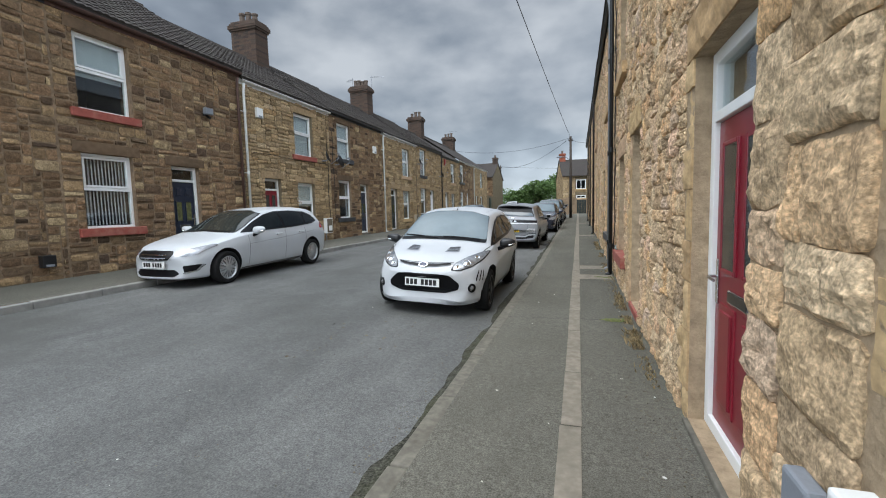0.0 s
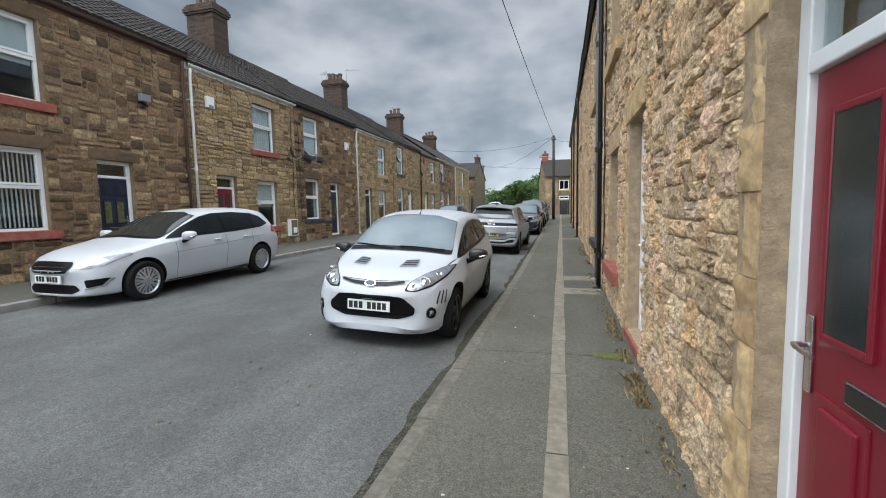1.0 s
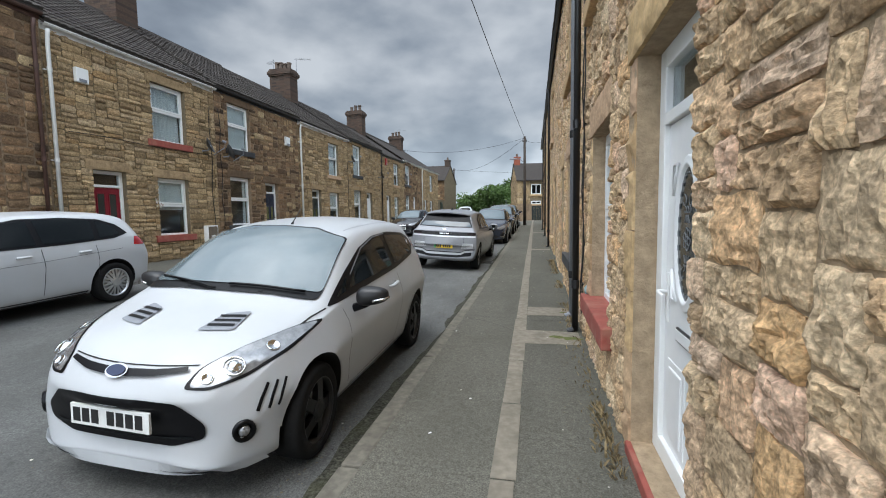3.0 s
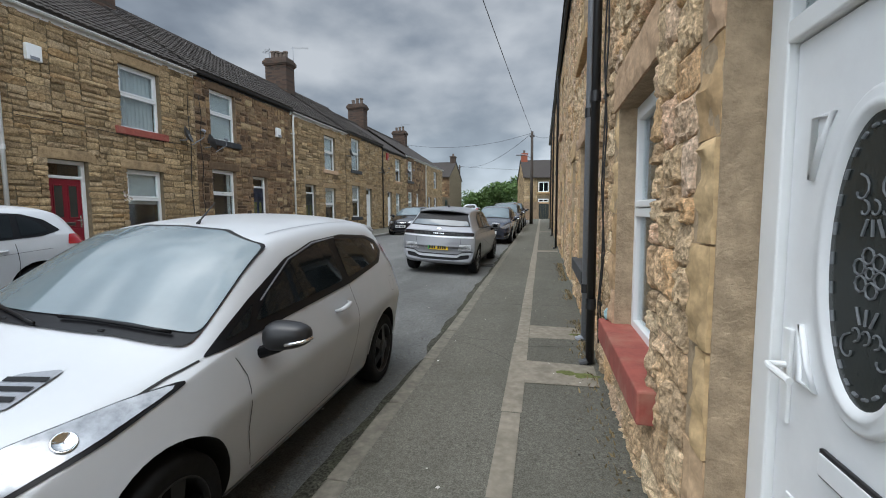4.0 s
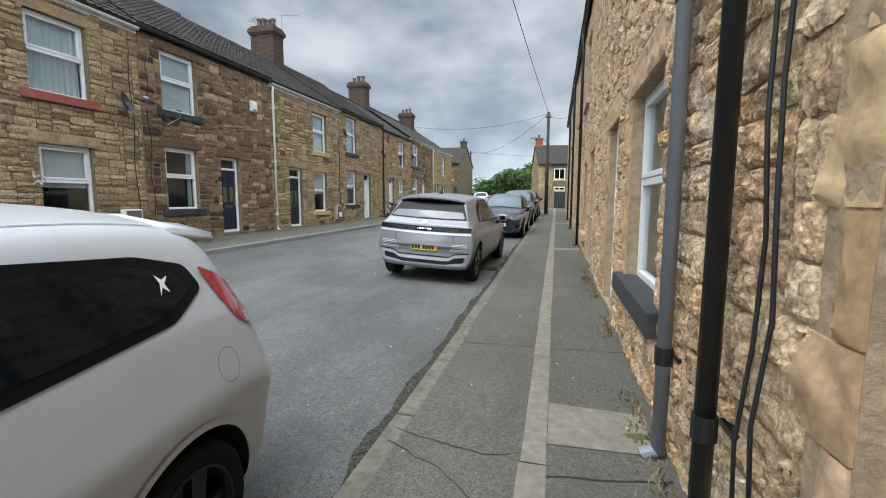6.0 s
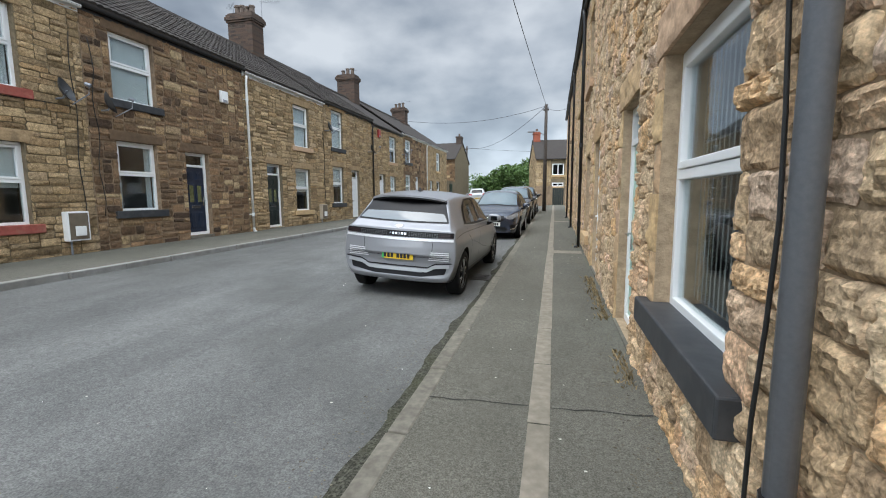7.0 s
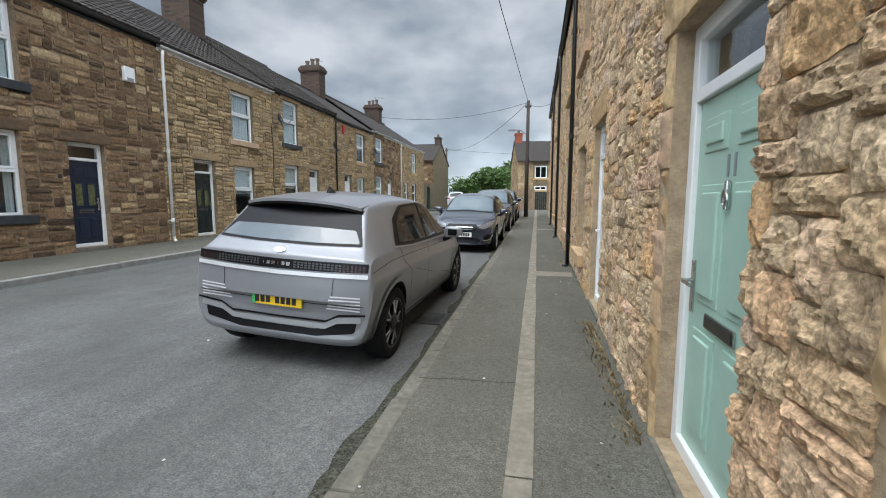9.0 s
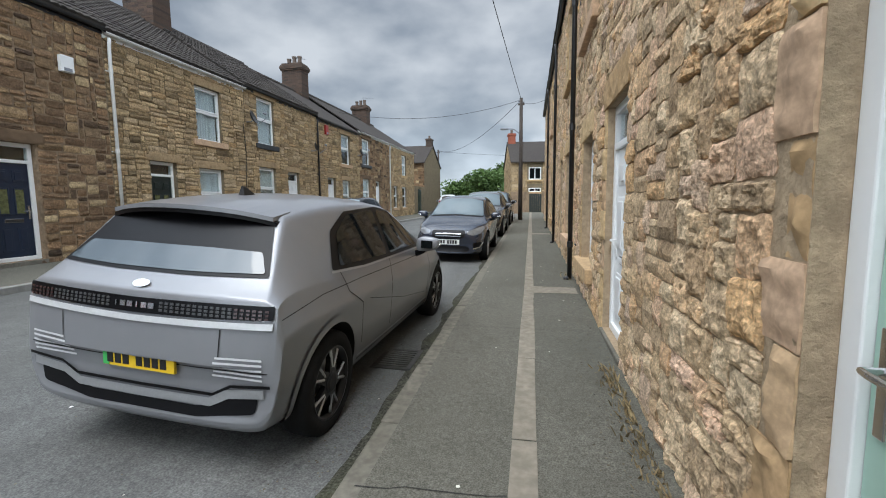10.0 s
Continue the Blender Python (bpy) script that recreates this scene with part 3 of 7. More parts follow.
def door(parent, S, u0, u1, z0, z1, colour, inset=0.12, fan=0.36, style="panels", number=False, hinge=1):
    """A panelled front door with a fanlight in a white frame."""
    d = adopt(thing("front_door", S.p((u0 + u1) / 2, 0, z0)), parent)
    di = -inset
    zf = z1 - fan
    fw = 0.10 if style == "oval" else 0.075
    bm = frame_bm(S, u0, u1, z0, z1, di - 0.09, di, fw)
    S.box(bm, u0 + fw, u1 - fw, di - 0.085, di + 0.002, zf - 0.03, zf + 0.03, 0.006)
    part("door_frame", bm, M_UPVC, d, "white plastic frame")
    g = part("fanlight", pane_bm(S, u0 + fw, u1 - fw, zf + 0.03, z1 - fw, di - 0.04), M_PANE, d)
    g.visible_shadow = False
    a, b, c, e = u0 + fw + 0.004, u1 - fw - 0.004, z0 + 0.05, zf - 0.034
    w, h = b - a, e - c
    leaf = part("door_leaf", S.box(bmesh.new(), a, b, di - 0.07, di - 0.025, c, e, 0.004), colour, d)
    f = di - 0.025

    def raised(p0, p1, q0, q1, out=0.012):
        bm = bmesh.new()
        uu0, uu1, zz0, zz1 = a + w * p0, a + w * p1, c + h * q0, c + h * q1
        S.box(bm, uu0, uu1, f - 0.01, f + out * 0.6, zz0, zz1, 0.005)
        S.box(bm, uu0 + 0.035, uu1 - 0.035, f - 0.01, f + out * 1.6, zz0 + 0.035, zz1 - 0.035, 0.008)
        part("panel", bm, colour, leaf)

    def glazed(p0, p1, q0, q1):
        uu0, uu1, zz0, zz1 = a + w * p0, a + w * p1, c + h * q0, c + h * q1
        part("glazing_bead", frame_bm(S, uu0, uu1, zz0, zz1, f - 0.01, f + 0.014, 0.025), colour, leaf)
        part("pane", pane_bm(S, uu0 + 0.02, uu1 - 0.02, zz0 + 0.02, zz1 - 0.02, f + 0.004), M_LEADGLASS if style == "half" else M_DARKGLASS, leaf)

    if style == "panels":
        for p0, p1 in ((0.12, 0.46), (0.54, 0.88)):
            raised(p0, p1, 0.80, 0.93)
            raised(p0, p1, 0.44, 0.74)
            raised(p0, p1, 0.06, 0.32)
    elif style == "six_panels":
        for p0, p1 in ((0.11, 0.44), (0.56, 0.89)):
            raised(p0, p1, 0.855, 0.945)
            raised(p0, p1, 0.45, 0.77)
            raised(p0, p1, 0.07, 0.37)
    elif style == "two_lights":
        for p0, p1 in ((0.12, 0.44), (0.56, 0.88)):
            glazed(p0, p1, 0.52, 0.93)
            raised(p0, p1, 0.08, 0.42)
    elif style == "half":
        for p0, p1 in ((0.14, 0.44), (0.56, 0.86)):
            raised(p0, p1, 0.80, 0.93)
            glazed(p0, p1, 0.46, 0.74)
            raised(p0, p1, 0.07, 0.33)
    elif style == "oval":
        uc, zc, ra, rb = (a + b) / 2 + .03, c + h * 0.68, .137, .31
        bm = bmesh.new()
        n = 48

        def ell(ru, rz, dd):
            return [bm.verts.new(S.p(uc + ru * math.cos(2 * math.pi * k / n), f + dd, zc + rz * math.sin(2 * math.pi * k / n))) for k in range(n)]

        rings = [ell(ra + gu, rb + gu, dd) for gu, dd in ((.052, 0.0), (.050, .014), (.040, .020), (.028, .016), (.020, .024), (.006, .022), (-.004, .008))]
        for r0, r1 in zip(rings, rings[1:]):
            for k in range(n):
                bm.faces.new((r0[k], r0[(k + 1) % n], r1[(k + 1) % n], r1[k]))
        part("oval_bead", bm, colour, leaf, smooth=True)
        bm = bmesh.new()
        bm.faces.new(ell(ra, rb, .009))
        part("oval_pane", bm, M_DARKGLASS, leaf, "dark patterned oval glass")
        # raised scrolls in the glass: a central rosette, fans above and below, beads round the rim
        bm = bmesh.new()

        def curl(cu, cz, r0, r1, t0, t1):
            tube([S.p(cu + (r0 + (r1 - r0) * q) * math.cos(t0 + (t1 - t0) * q), f + .012, cz + (r0 + (r1 - r0) * q) * math.sin(t0 + (t1 - t0) * q)) for q in lin(0, 1, 9)], .0024, 5, bm)

        for k in range(6):
            t = k * math.pi / 3 + .3
            curl(uc + .032 * math.cos(t), zc - .02 + .036 * math.sin(t), .017, .017, 0, 6.283)
        curl(uc, zc - .02, .012, .012, 0, 6.283)
        for sg in (1, -1):
            for du in (-.03, 0, .03):
                curl(uc + du, zc - .02 + sg * .13, .020, .006, sg * 1.57, sg * 6.0)
                tube([S.p(uc + du, f + .012, zc - .02 + sg * .075), S.p(uc + du * .5, f + .013, zc - .02 + sg * .11)], .003, 5, bm)
            for sd in (1, -1):
                curl(uc + sd * .045, zc - .02 + sg * .17, .035, .008, 1.57, 1.57 + sd * sg * 4.5)
        part("leaded_pattern", bm, M_LEAD, leaf)
        bm = bmesh.new()
        for k in range(26):
            t = 2 * math.pi * k / 26
            tube([S.p(uc + ra * .87 * math.cos(t + dt), f + .012, zc + rb * .91 * math.sin(t + dt)) for dt in (-.05, 0.05)], .004, 6, bm)
        part("rim_beads", bm, M_LEAD, leaf)
        # moulded corner pieces beside the oval and the panels below
        for su in (1, -1):
            for sz in (1, -1):
                bm = bmesh.new()
                cu, cz = uc + su * .235, zc + sz * .335
                pts = [S.p(cu, f + .004, cz - sz * .15), S.p(cu, f + .004, cz), S.p(cu - su * .07, f + .004, cz), S.p(cu - su * .035, f + .004, cz - sz * .05), S.p(cu, f + .004, cz - sz * .15)]
                tube(pts, .009, 6, bm)
                part("moulding", bm, colour, leaf, smooth=True)
        for p0, p1, q0, q1 in ((0.10, 0.46, 0.05, 0.30), (0.54, 0.90, 0.05, 0.30)):
            raised(p0, p1, q0, q1, 0.008)
    # letterbox, lever handle on a long plate
    zl = c + h * {"oval": 0.395, "two_lights": 0.455, "six_panels": 0.41}.get(style, 0.40)
    bm = boxes()
    S.box(bm, (a + b) / 2 - 0.15, (a + b) / 2 + 0.15, f, f + 0.012, zl - 0.035, zl + 0.035, 0.004)
    lb = part("letterbox", bm, M_STEEL if colour is not M_WHITEDOOR else M_BLACK, leaf, "metal letterbox plate")
    flap = S.box(bmesh.new(), (a + b) / 2 - 0.142, (a + b) / 2 + 0.142, f + 0.012, f + 0.017, zl - 0.027, zl + 0.027, 0.003)
    part("flap", flap, colour if colour is M_WHITEDOOR else M_SMOKED, lb, "letterbox flap")
    uh = b - 0.05 if hinge > 0 else a + 0.05
    zh = c + h * 0.5
    bm = bmesh.new()
    S.box(bm, uh - 0.018, uh + 0.018, f, f + 0.012, zh - 0.16, zh + 0.1, 0.004)
    tube([S.p(uh, f, zh), S.p(uh, f + 0.055, zh), S.p(uh - hinge * 0.03, f + 0.06, zh), S.p(uh - hinge * 0.12, f + 0.058, zh - 0.006)], 0.0095, 8, bm)
    part("handle", bm, M_STEEL if colour is not M_WHITEDOOR else M_UPVC, leaf, "lever handle")
    if number:
        # the plain bars and the ring knocker on the door
        for du in (-0.035, 0.03):
            part("number_bar", S.box(bmesh.new(), (a + b) / 2 + du - 0.008, (a + b) / 2 + du + 0.008, f, f + 0.006, c + h * 0.785, c + h * 0.84, 0.002), M_GREYPIPE, leaf)
        kz = c + h * 0.735
        bm = bmesh.new()
        tube([S.p((a + b) / 2 + 0.024 * math.cos(q), f + 0.02, kz + 0.034 * math.sin(q)) for q in lin(0, 6.283, 14)], 0.0055, 7, bm)
        S.box(bm, (a + b) / 2 - 0.012, (a + b) / 2 + 0.012, f, f + 0.022, kz - 0.05, kz + 0.07, 0.006)
        part("knocker", bm, M_STEEL, leaf, "ring knocker")
    step = bmesh.new()
    S.box(step, u0 - 0.02, u1 + 0.02, -0.3, 0.03, z0 - 0.25, z0 - 0.003, 0.01)
    part("door_step", step, M_REDSILL if style == "oval" else M_KERB, d)
    return d


M_LEADGLASS = mat("yellowish_leaded_glass", (0.11, 0.115, 0.05), rough=0.2, grain=0.5, grain_scale=14, bump=0.004, bump_scale=60)
M_DARKGLASS = mat("dark_patterned_glass", (0.03, 0.035, 0.033), rough=0.12, bump=0.004, bump_scale=60, spec=0.6)


def quoins(parent, S, rng, u1, z0, z1, material, out):
    """Jamb stones of long and short by turns, tooled on the face and smooth in the reveal."""
    z, k = z0, 0
    while z < z1 - .02:
        h = rng.uniform(.24, .40)
        if z1 - z - h < .16:
            h = z1 - z
        j = (rng.uniform(.10, .13), rng.uniform(.17, .24))[k % 2]
        rock_block(parent, S, u1, u1 + j, z, z + h, material, out, rng, .03)
        z, k = z + h, k + 1


def rock_block(parent, S, u0, u1, z0, z1, material, out, rng, relief):
    """A squared block with a pitched, uneven face inside a narrow flat margin."""
    bm = bmesh.new()
    off = Vector((rng.uniform(0, 99), rng.uniform(0, 99), 0))
    n, m = max(4, int((u1 - u0) / .03)), max(4, int((z1 - z0) / .03))
    o = out + rng.uniform(-.006, .008)
    grid = []
    for i in range(n + 1):
        col = []
        for j in range(m + 1):
            u, z = u0 + .004 + (u1 - u0 - .008) * i / n, z0 + .004 + (z1 - z0 - .008) * j / m
            d = o + relief * (noise.noise(off + Vector((u * 9, z * 9, 0))) + .6 * noise.noise(off + Vector((u * 24, z * 24, 3))))
            if i in (0, n) or j in (0, m):
                d = o - .006 + .3 * relief * noise.noise(off + Vector((u * 14, z * 14, 5)))
                u += .004 * noise.noise(off + Vector((0, z * 20, 7)))
            col.append(bm.verts.new(S.p(u, d, z)))
        grid.append(col)
    for i in range(n):
        for j in range(m):
            bm.faces.new((grid[i][j], grid[i + 1][j], grid[i + 1][j + 1], grid[i][j + 1]))
    rim = [grid[i][0] for i in range(n)] + [grid[n][j] for j in range(m)] + [grid[i][m] for i in range(n, 0, -1)] + [grid[0][j] for j in range(m, 0, -1)]
    back = [bm.verts.new((S.X0 - S.s * .3, v.co.y, v.co.z)) for v in rim]
    for k in range(len(rim)):
        bm.faces.new((rim[k], rim[(k + 1) % len(rim)], back[(k + 1) % len(rim)], back[k]))
    ob = part("dressed_stone", bm, material, parent)
    ob.data.shade_smooth()
    ob.data.set_sharp_from_angle(angle=radians(40))


def slope_roof(house, X_eave, X_ridge, X_back, u0, u1, ze, zr, tiles):
    """Two slopes on a ridge; tiles laid in courses where they are seen."""
    s = 1 if X_eave > X_ridge else -1
    bm = bmesh.new()
    for xe, xr in ((X_eave, X_ridge), (X_back, X_ridge)):
        vs = [bm.verts.new(q) for q in ((xe, u0, ze), (xe, u1, ze), (xr, u1, zr), (xr, u0, zr), (xe, u0, ze - 0.06), (xe, u1, ze - 0.06), (xr, u1, zr - 0.06), (xr, u0, zr - 0.06))]
        for f in ((0, 1, 2, 3), (4, 7, 6, 5), (0, 4, 5, 1), (2, 6, 7, 3), (0, 3, 7, 4), (1, 5, 6, 2)):
            bm.faces.new([vs[i] for i in f])
    roof = part("roof", bm, M_SLATE, house, "dark grey tiled roof")
    if tiles:
        run = math.hypot(X_eave - X_ridge, zr - ze)
        rows, cols = int(run / 0.3), int((u1 - u0) / 0.3)
        lr, lc = run / rows, (u1 - u0) / cols
        dx, dz = (X_ridge - X_eave) / run, (zr - ze) / run
        verts, faces = [], []
        prof = ((0, 0.012), (0.12, 0.034), (0.3, 0.034), (0.42, 0.012), (0.56, 0.012), (0.68, 0.034), (0.86, 0.034), (1.0, 0.012))
        for r in range(rows):
            for c in range(cols):
                b = len(verts)
                for t, lift in ((r * lr, 0.03), ((r + 1) * lr + 0.02, 0.004)):
                    for q, hh in prof:
                        hgt = hh + lift
                        verts.append((X_eave + dx * t - s * -dz * hgt * 1.0, u0 + (c + q * 0.985) * lc, ze + dz * t + abs(dx) * hgt))
                for q, hh in prof:
                    verts.append((X_eave + dx * r * lr, u0 + (c + q * 0.985) * lc, ze + dz * r * lr))
                n = len(prof)
                for k in range(n - 1):
                    faces.append((b + k, b + k + 1, b + n + k + 1, b + n + k))
                    faces.append((b + 2 * n + k, b + 2 * n + k + 1, b + k + 1, b + k))
        me = bpy.data.meshes.new("roof_tiles")
        me.from_pydata(verts, [], faces)
        me.materials.append(M_SLATE)
        tagged(adopt(new("roof_tiles", me), roof), kind="stuff")
    rid = tube([(X_ridge, u0, zr - 0.02), (X_ridge, u1, zr - 0.02)], 0.11, 8)
    part("ridge_tiles", rid, M_SLATE, roof)
    return roof


def chimney(parent, x, y, z0, z1, wx=1.0, wy=0.62, pots=4, seed=0):
    """A sooty brick stack with corbelled cap and clay pots."""
    rng = random.Random(seed)
    c = adopt(thing("chimney", (x, y, z0)), parent)
    verts = bmesh.new()
    n = int((z1 - z0) / 0.075)
    hh = (z1 - z0) / n
    for k in range(n):
        out = 0.0
        if k >= n - 5:
            out = (0.05, 0.09, 0.09, 0.05, 0.0)[k - (n - 5)]
        ax, ay = wx / 2 + out, wy / 2 + out
        z = z0 + k * hh
        bx = max(3, int(wx / 0.22))
        for i in range(bx):
            sh = 0.5 if k % 2 else 0
            a = -ax + 2 * ax * max(0, (i - sh)) / bx if i else -ax
            b = -ax + 2 * ax * min(bx, (i + 1 - sh)) / bx if i < bx - 1 else ax
            if b - a > 0.02:
                o = rng.uniform(0, 0.006)
                box(verts, (x + a + 0.004, y - ay - o, z + 0.004), (x + b - 0.004, y + ay + o, z + hh - 0.004))
    tagged(part("brickwork", verts, M_BRICK, c), kind="stuff")
    core = boxes(((x - wx / 2 + 0.012, y - wy / 2 + 0.012, z0 - 1.2), (x + wx / 2 - 0.012, y + wy / 2 - 0.012, z1 - 0.01)))
    part("stack_core", core, M_BRICK, c)
    for k in range(pots):
        px = x + (k - (pots - 1) / 2) * (wx * 0.8 / max(1, pots))
        ph = 0.34 + rng.uniform(-0.06, 0.1)
        part("chimney_pot", lathe([(0.11, z1 - 0.02), (0.10, z1 + ph * 0.8), (0.125, z1 + ph * 0.82), (0.125, z1 + ph), (0.09, z1 + ph), (0.085, z1 + 0.1)], (px, y, 0), 12, "z", closed=False), M_CLAY, c)
    return c


def gutter(parent, S, u0, u1, z, material, d=0.09):
    bm = bmesh.new()
    n = 8
    ra, rb = [], []
    for u, ring in ((u0, ra), (u1, rb)):
        for k in range(n + 1):
            a = math.pi + math.pi * k / n
            ring.append(bm.verts.new(S.p(u, d + 0.058 * math.cos(a), z + 0.058 * math.sin(a))))
        for k in range(n, -1, -1):
            a = math.pi + math.pi * k / n
            ring.append(bm.verts.new(S.p(u, d + 0.052 * math.cos(a), z + 0.052 * math.sin(a))))
    m = len(ra)
    for k in range(m):
        bm.faces.new((ra[k], ra[(k + 1) % m], rb[(k + 1) % m], rb[k]))
    part("gutter", bm, material, parent)
    part("fascia", S.box(bmesh.new(), u0, u1, -0.05, 0.025, z - 0.12, z + 0.05), material, parent)


def downpipe(parent, S, u, z0, z1, material, d=0.075, r=0.036, swan=True):
    pts = [S.p(u, d, z0 + 0.02), S.p(u, d, z1 - 0.3)]
    if swan:
        pts += [S.p(u, d + 0.01, z1 - 0.2), S.p(u, d + 0.03, z1 - 0.05)]
    else:
        pts += [S.p(u, d, z1)]
    p = part("downpipe", tube(pts, r, 12), material, parent, smooth=True)
    z = z0 + 0.5
    while z < z1 - 0.3:
        bm = bmesh.new()
        tube([S.p(u, d, z), S.p(u, d, z + 0.09)], r + 0.008, 12, bm)
        S.box(bm, u - r - 0.03, u + r + 0.03, 0.0, 0.03, z + 0.03, z + 0.055)
        part("pipe_collar", bm, M_BLACK if material is M_GREYPIPE else material, p)
        z += 1.75
    tubeb = tube([S.p(u, d, z0 + 0.12), S.p(u, d + 0.015, z0 + 0.03), S.p(u, d + 0.08, z0 + 0.0)], r + 0.002, 10)
    part("pipe_shoe", tubeb, material, p)
    return p


# ---- the terrace across the road ----
LS = Side(WALL_L, 1)


def left_house(u0, u1, zb, ze, kind, wins, dr, sill_mat, gut_mat, tiles, label, seed, fine=False, blinds=("", "")):
    """One house of the far terrace. wins: (u0, u1, z0, z1, blind); dr: (u0, u1, z0, z1, paint, style)."""
    rng = random.Random(seed)
    h = thing("terraced_house", (WALL_L, (u0 + u1) / 2, zb), label, "house", "terrace across the road")
    dm = M_DRESSED_BROWN if kind == "brown" else M_LINTEL
    holes = [w[:4] for w in wins] + ([dr[:4]] if dr else [])
    bm = bmesh.new()
    facade(bm, WALL_L, 1, u0, u1, zb - 1.0, ze, holes)
    mort = M_MORTAR_DARK if kind == "brown" else M_MORTAR
    wall = part("wall", bm, mort, h)
    part("party_wall", boxes(((WALL_L - 0.33, u0, zb - 1.0), (-15.6, u0 + 0.12, ze))), mort, h)
    part("party_wall", boxes(((WALL_L - 0.33, u1 - 0.12, zb - 1.0), (-15.6, u1, ze))), mort, h)
    part("back_wall", boxes(((-15.61, u0, zb - 1.0), (-15.9, u1, ze))), mort, h)
    keep = []
    for a, b, c, d in holes:
        isdoor = dr and (a, b, c, d) == tuple(dr[:4])
        # only the lintel is dressed; rubble runs up to the frames
        rock_block(wall, LS, a - .16, b + .16, d, d + .22, dm, .03, rng, .012)
        keep.append((a, b, c - (0 if isdoor else 0.17), d + 0.22))
    places = rubble(rng, u0 + 0.01, u1 - 0.01, zb - 0.25, ze - 0.06, keep, *(((4, 10), (2, 4)) if kind == "brown" else ((5, 11), (2, 3))), 0.052)
    lay_stones(wall, kind, places, WALL_L, 1, 0.04 if kind == "brown" else 0.05, lambda p: p[0] + 0.1 * p[1], fine, rng, 0.030 if kind == "brown" else 0.014)
    for w in wins:
        window(h, LS, *w[:4], inset=0.09, blind=w[4], sill=(sill_mat, 0.16), sill_out=0.07)
    if dr:
        door(h, LS, *dr[:4], dr[4], inset=0.11, style=dr[5], fan=0.34)
    slope_roof(h, WALL_L + 0.14, -12.35, -15.9, u0, u1, ze + 0.03, ze + 2.35, tiles)
    gutter(h, LS, u0, u1, ze, gut_mat)
    return h


left_house(2.3, 7.30, 0.38, 5.52, "brown", [(5.1, 6.1, 1.30, 2.78, ""), (5.1, 6.1, 3.64, 5.12, "")], (3.1, 3.9, 0.5, 2.72, M_NAVY, "half"), M_REDSILL, M_BLACK, True, "dark brown sandstone terraced house at the near end", 11)
# pale blinds and nets upstairs partly stand in for sky reflections
HZ = left_house(7.30, 12.05, 0.41, 5.52, "brown", [(7.68, 8.72, 1.30, 2.80, "slats"), (7.72, 8.80, 3.64, 5.13, "roller")], (9.65, 10.45, 0.50, 2.72, M_NAVY, "half"), M_REDSILL, M_RUSTPIPE, True, "dark brown sandstone terraced house with red sills and navy door", 12)
HA = left_house(12.05, 16.70, 0.45, 5.36, "buff", [(14.55, 15.54, 1.10, 2.58, "roller"), (14.50, 15.58, 3.52, 4.96, "nets")], (12.88, 13.68, 0.52, 2.63, M_REDDOOR, "two_lights"), M_REDSILL, M_WHITEPIPE, True, "buff sandstone terraced house with bright red sills and red door", 13)
HB = left_house(16.70, 21.42, 0.48, 5.43, "brown", [(17.27, 18.27, 1.29, 2.83, "sides"), (17.30, 18.36, 3.70, 5.13, "full")], (19.10, 19.88, 0.58, 2.76, M_NAVY, "half"), M_GREYSILL, M_BLACK, True, "dark brown sandstone terraced house with navy panelled door", 14)
HC = left_house(21.42, 26.20, 0.52, 5.36, "buff", [(24.06, 25.06, 1.08, 2.64, "roller"), (24.06, 25.12, 3.44, 4.95, "nets")], (22.43, 23.25, 0.56, 2.70, M_DARKDOOR, "half"), M_DRESSED, M_WHITEPIPE, True, "buff sandstone terraced house with a dark green door", 15)
HD = left_house(26.20, 31.10, 0.56, 5.45, "buff", [(26.88, 27.88, 1.31, 2.90, "roller"), (26.90, 27.94, 3.69, 5.28, "full")], (28.70, 29.54, 0.62, 2.84, M_WHITEDOOR, "panels"), M_GREYSILL, M_BLACK, True, "buff sandstone terraced house with a white door", 16)
HE = left_house(31.10, 36.0, 0.60, 5.34, "buff", [(33.7, 34.62, 1.15, 2.77, "full"), (33.65, 34.75, 3.57, 5.04, "roller")], (32.08, 32.92, 0.66, 2.82, M_WHITEDOOR, "panels"), M_DRESSED, M_BLACK, False, "buff sandstone terraced house with a red alarm box", 17)
HF = left_house(36.0, 41.0, 0.64, 5.50, "brown", [(36.4, 37.5, 1.40, 2.99, "full"), (36.4, 37.6, 3.78, 5.22, "roller")], (38.5, 39.35, 0.70, 2.95, M_WHITEDOOR, "panels"), M_GREYSILL, M_WHITEPIPE, False, "brown sandstone terraced house far along the row", 18)
HG = left_house(41.0, 47.4, 0.68, 5.50, "buff", [(42.0, 42.9, 1.3, 2.8, ""), (44.0, 45.1, 1.3, 2.8, ""), (44.0, 45.1, 3.61, 5.09, "full")], None, M_DRESSED, M_WHITEPIPE, False, "buff sandstone end house of the far row", 19)
for hh, y, zt, n, sd in ((HA, 16.7, 9.15, 3, 1), (HC, 26.2, 9.1, 4, 2), (HE, 35.6, 9.1, 3, 3), (HF, 45.0, 8.9, 3, 4)):
    chimney(hh, -12.35, y, 6.6, zt, 1.15, 0.72, n, sd)
for hh, u, m_, zt in ((HZ, 11.88, M_RUSTPIPE, 5.4), (HA, 12.12, M_WHITEPIPE, 5.3), (HC, 21.5, M_WHITEPIPE, 5.3), (HE, 31.1, M_BLACK, 5.3), (HG, 41.06, M_WHITEPIPE, 5.4)):
    downpipe(hh, LS, u, ground_l(u), zt, m_, d=0.09)


# ---- the terrace beside the pavement ----
RS = Side(WALL_R, -1)


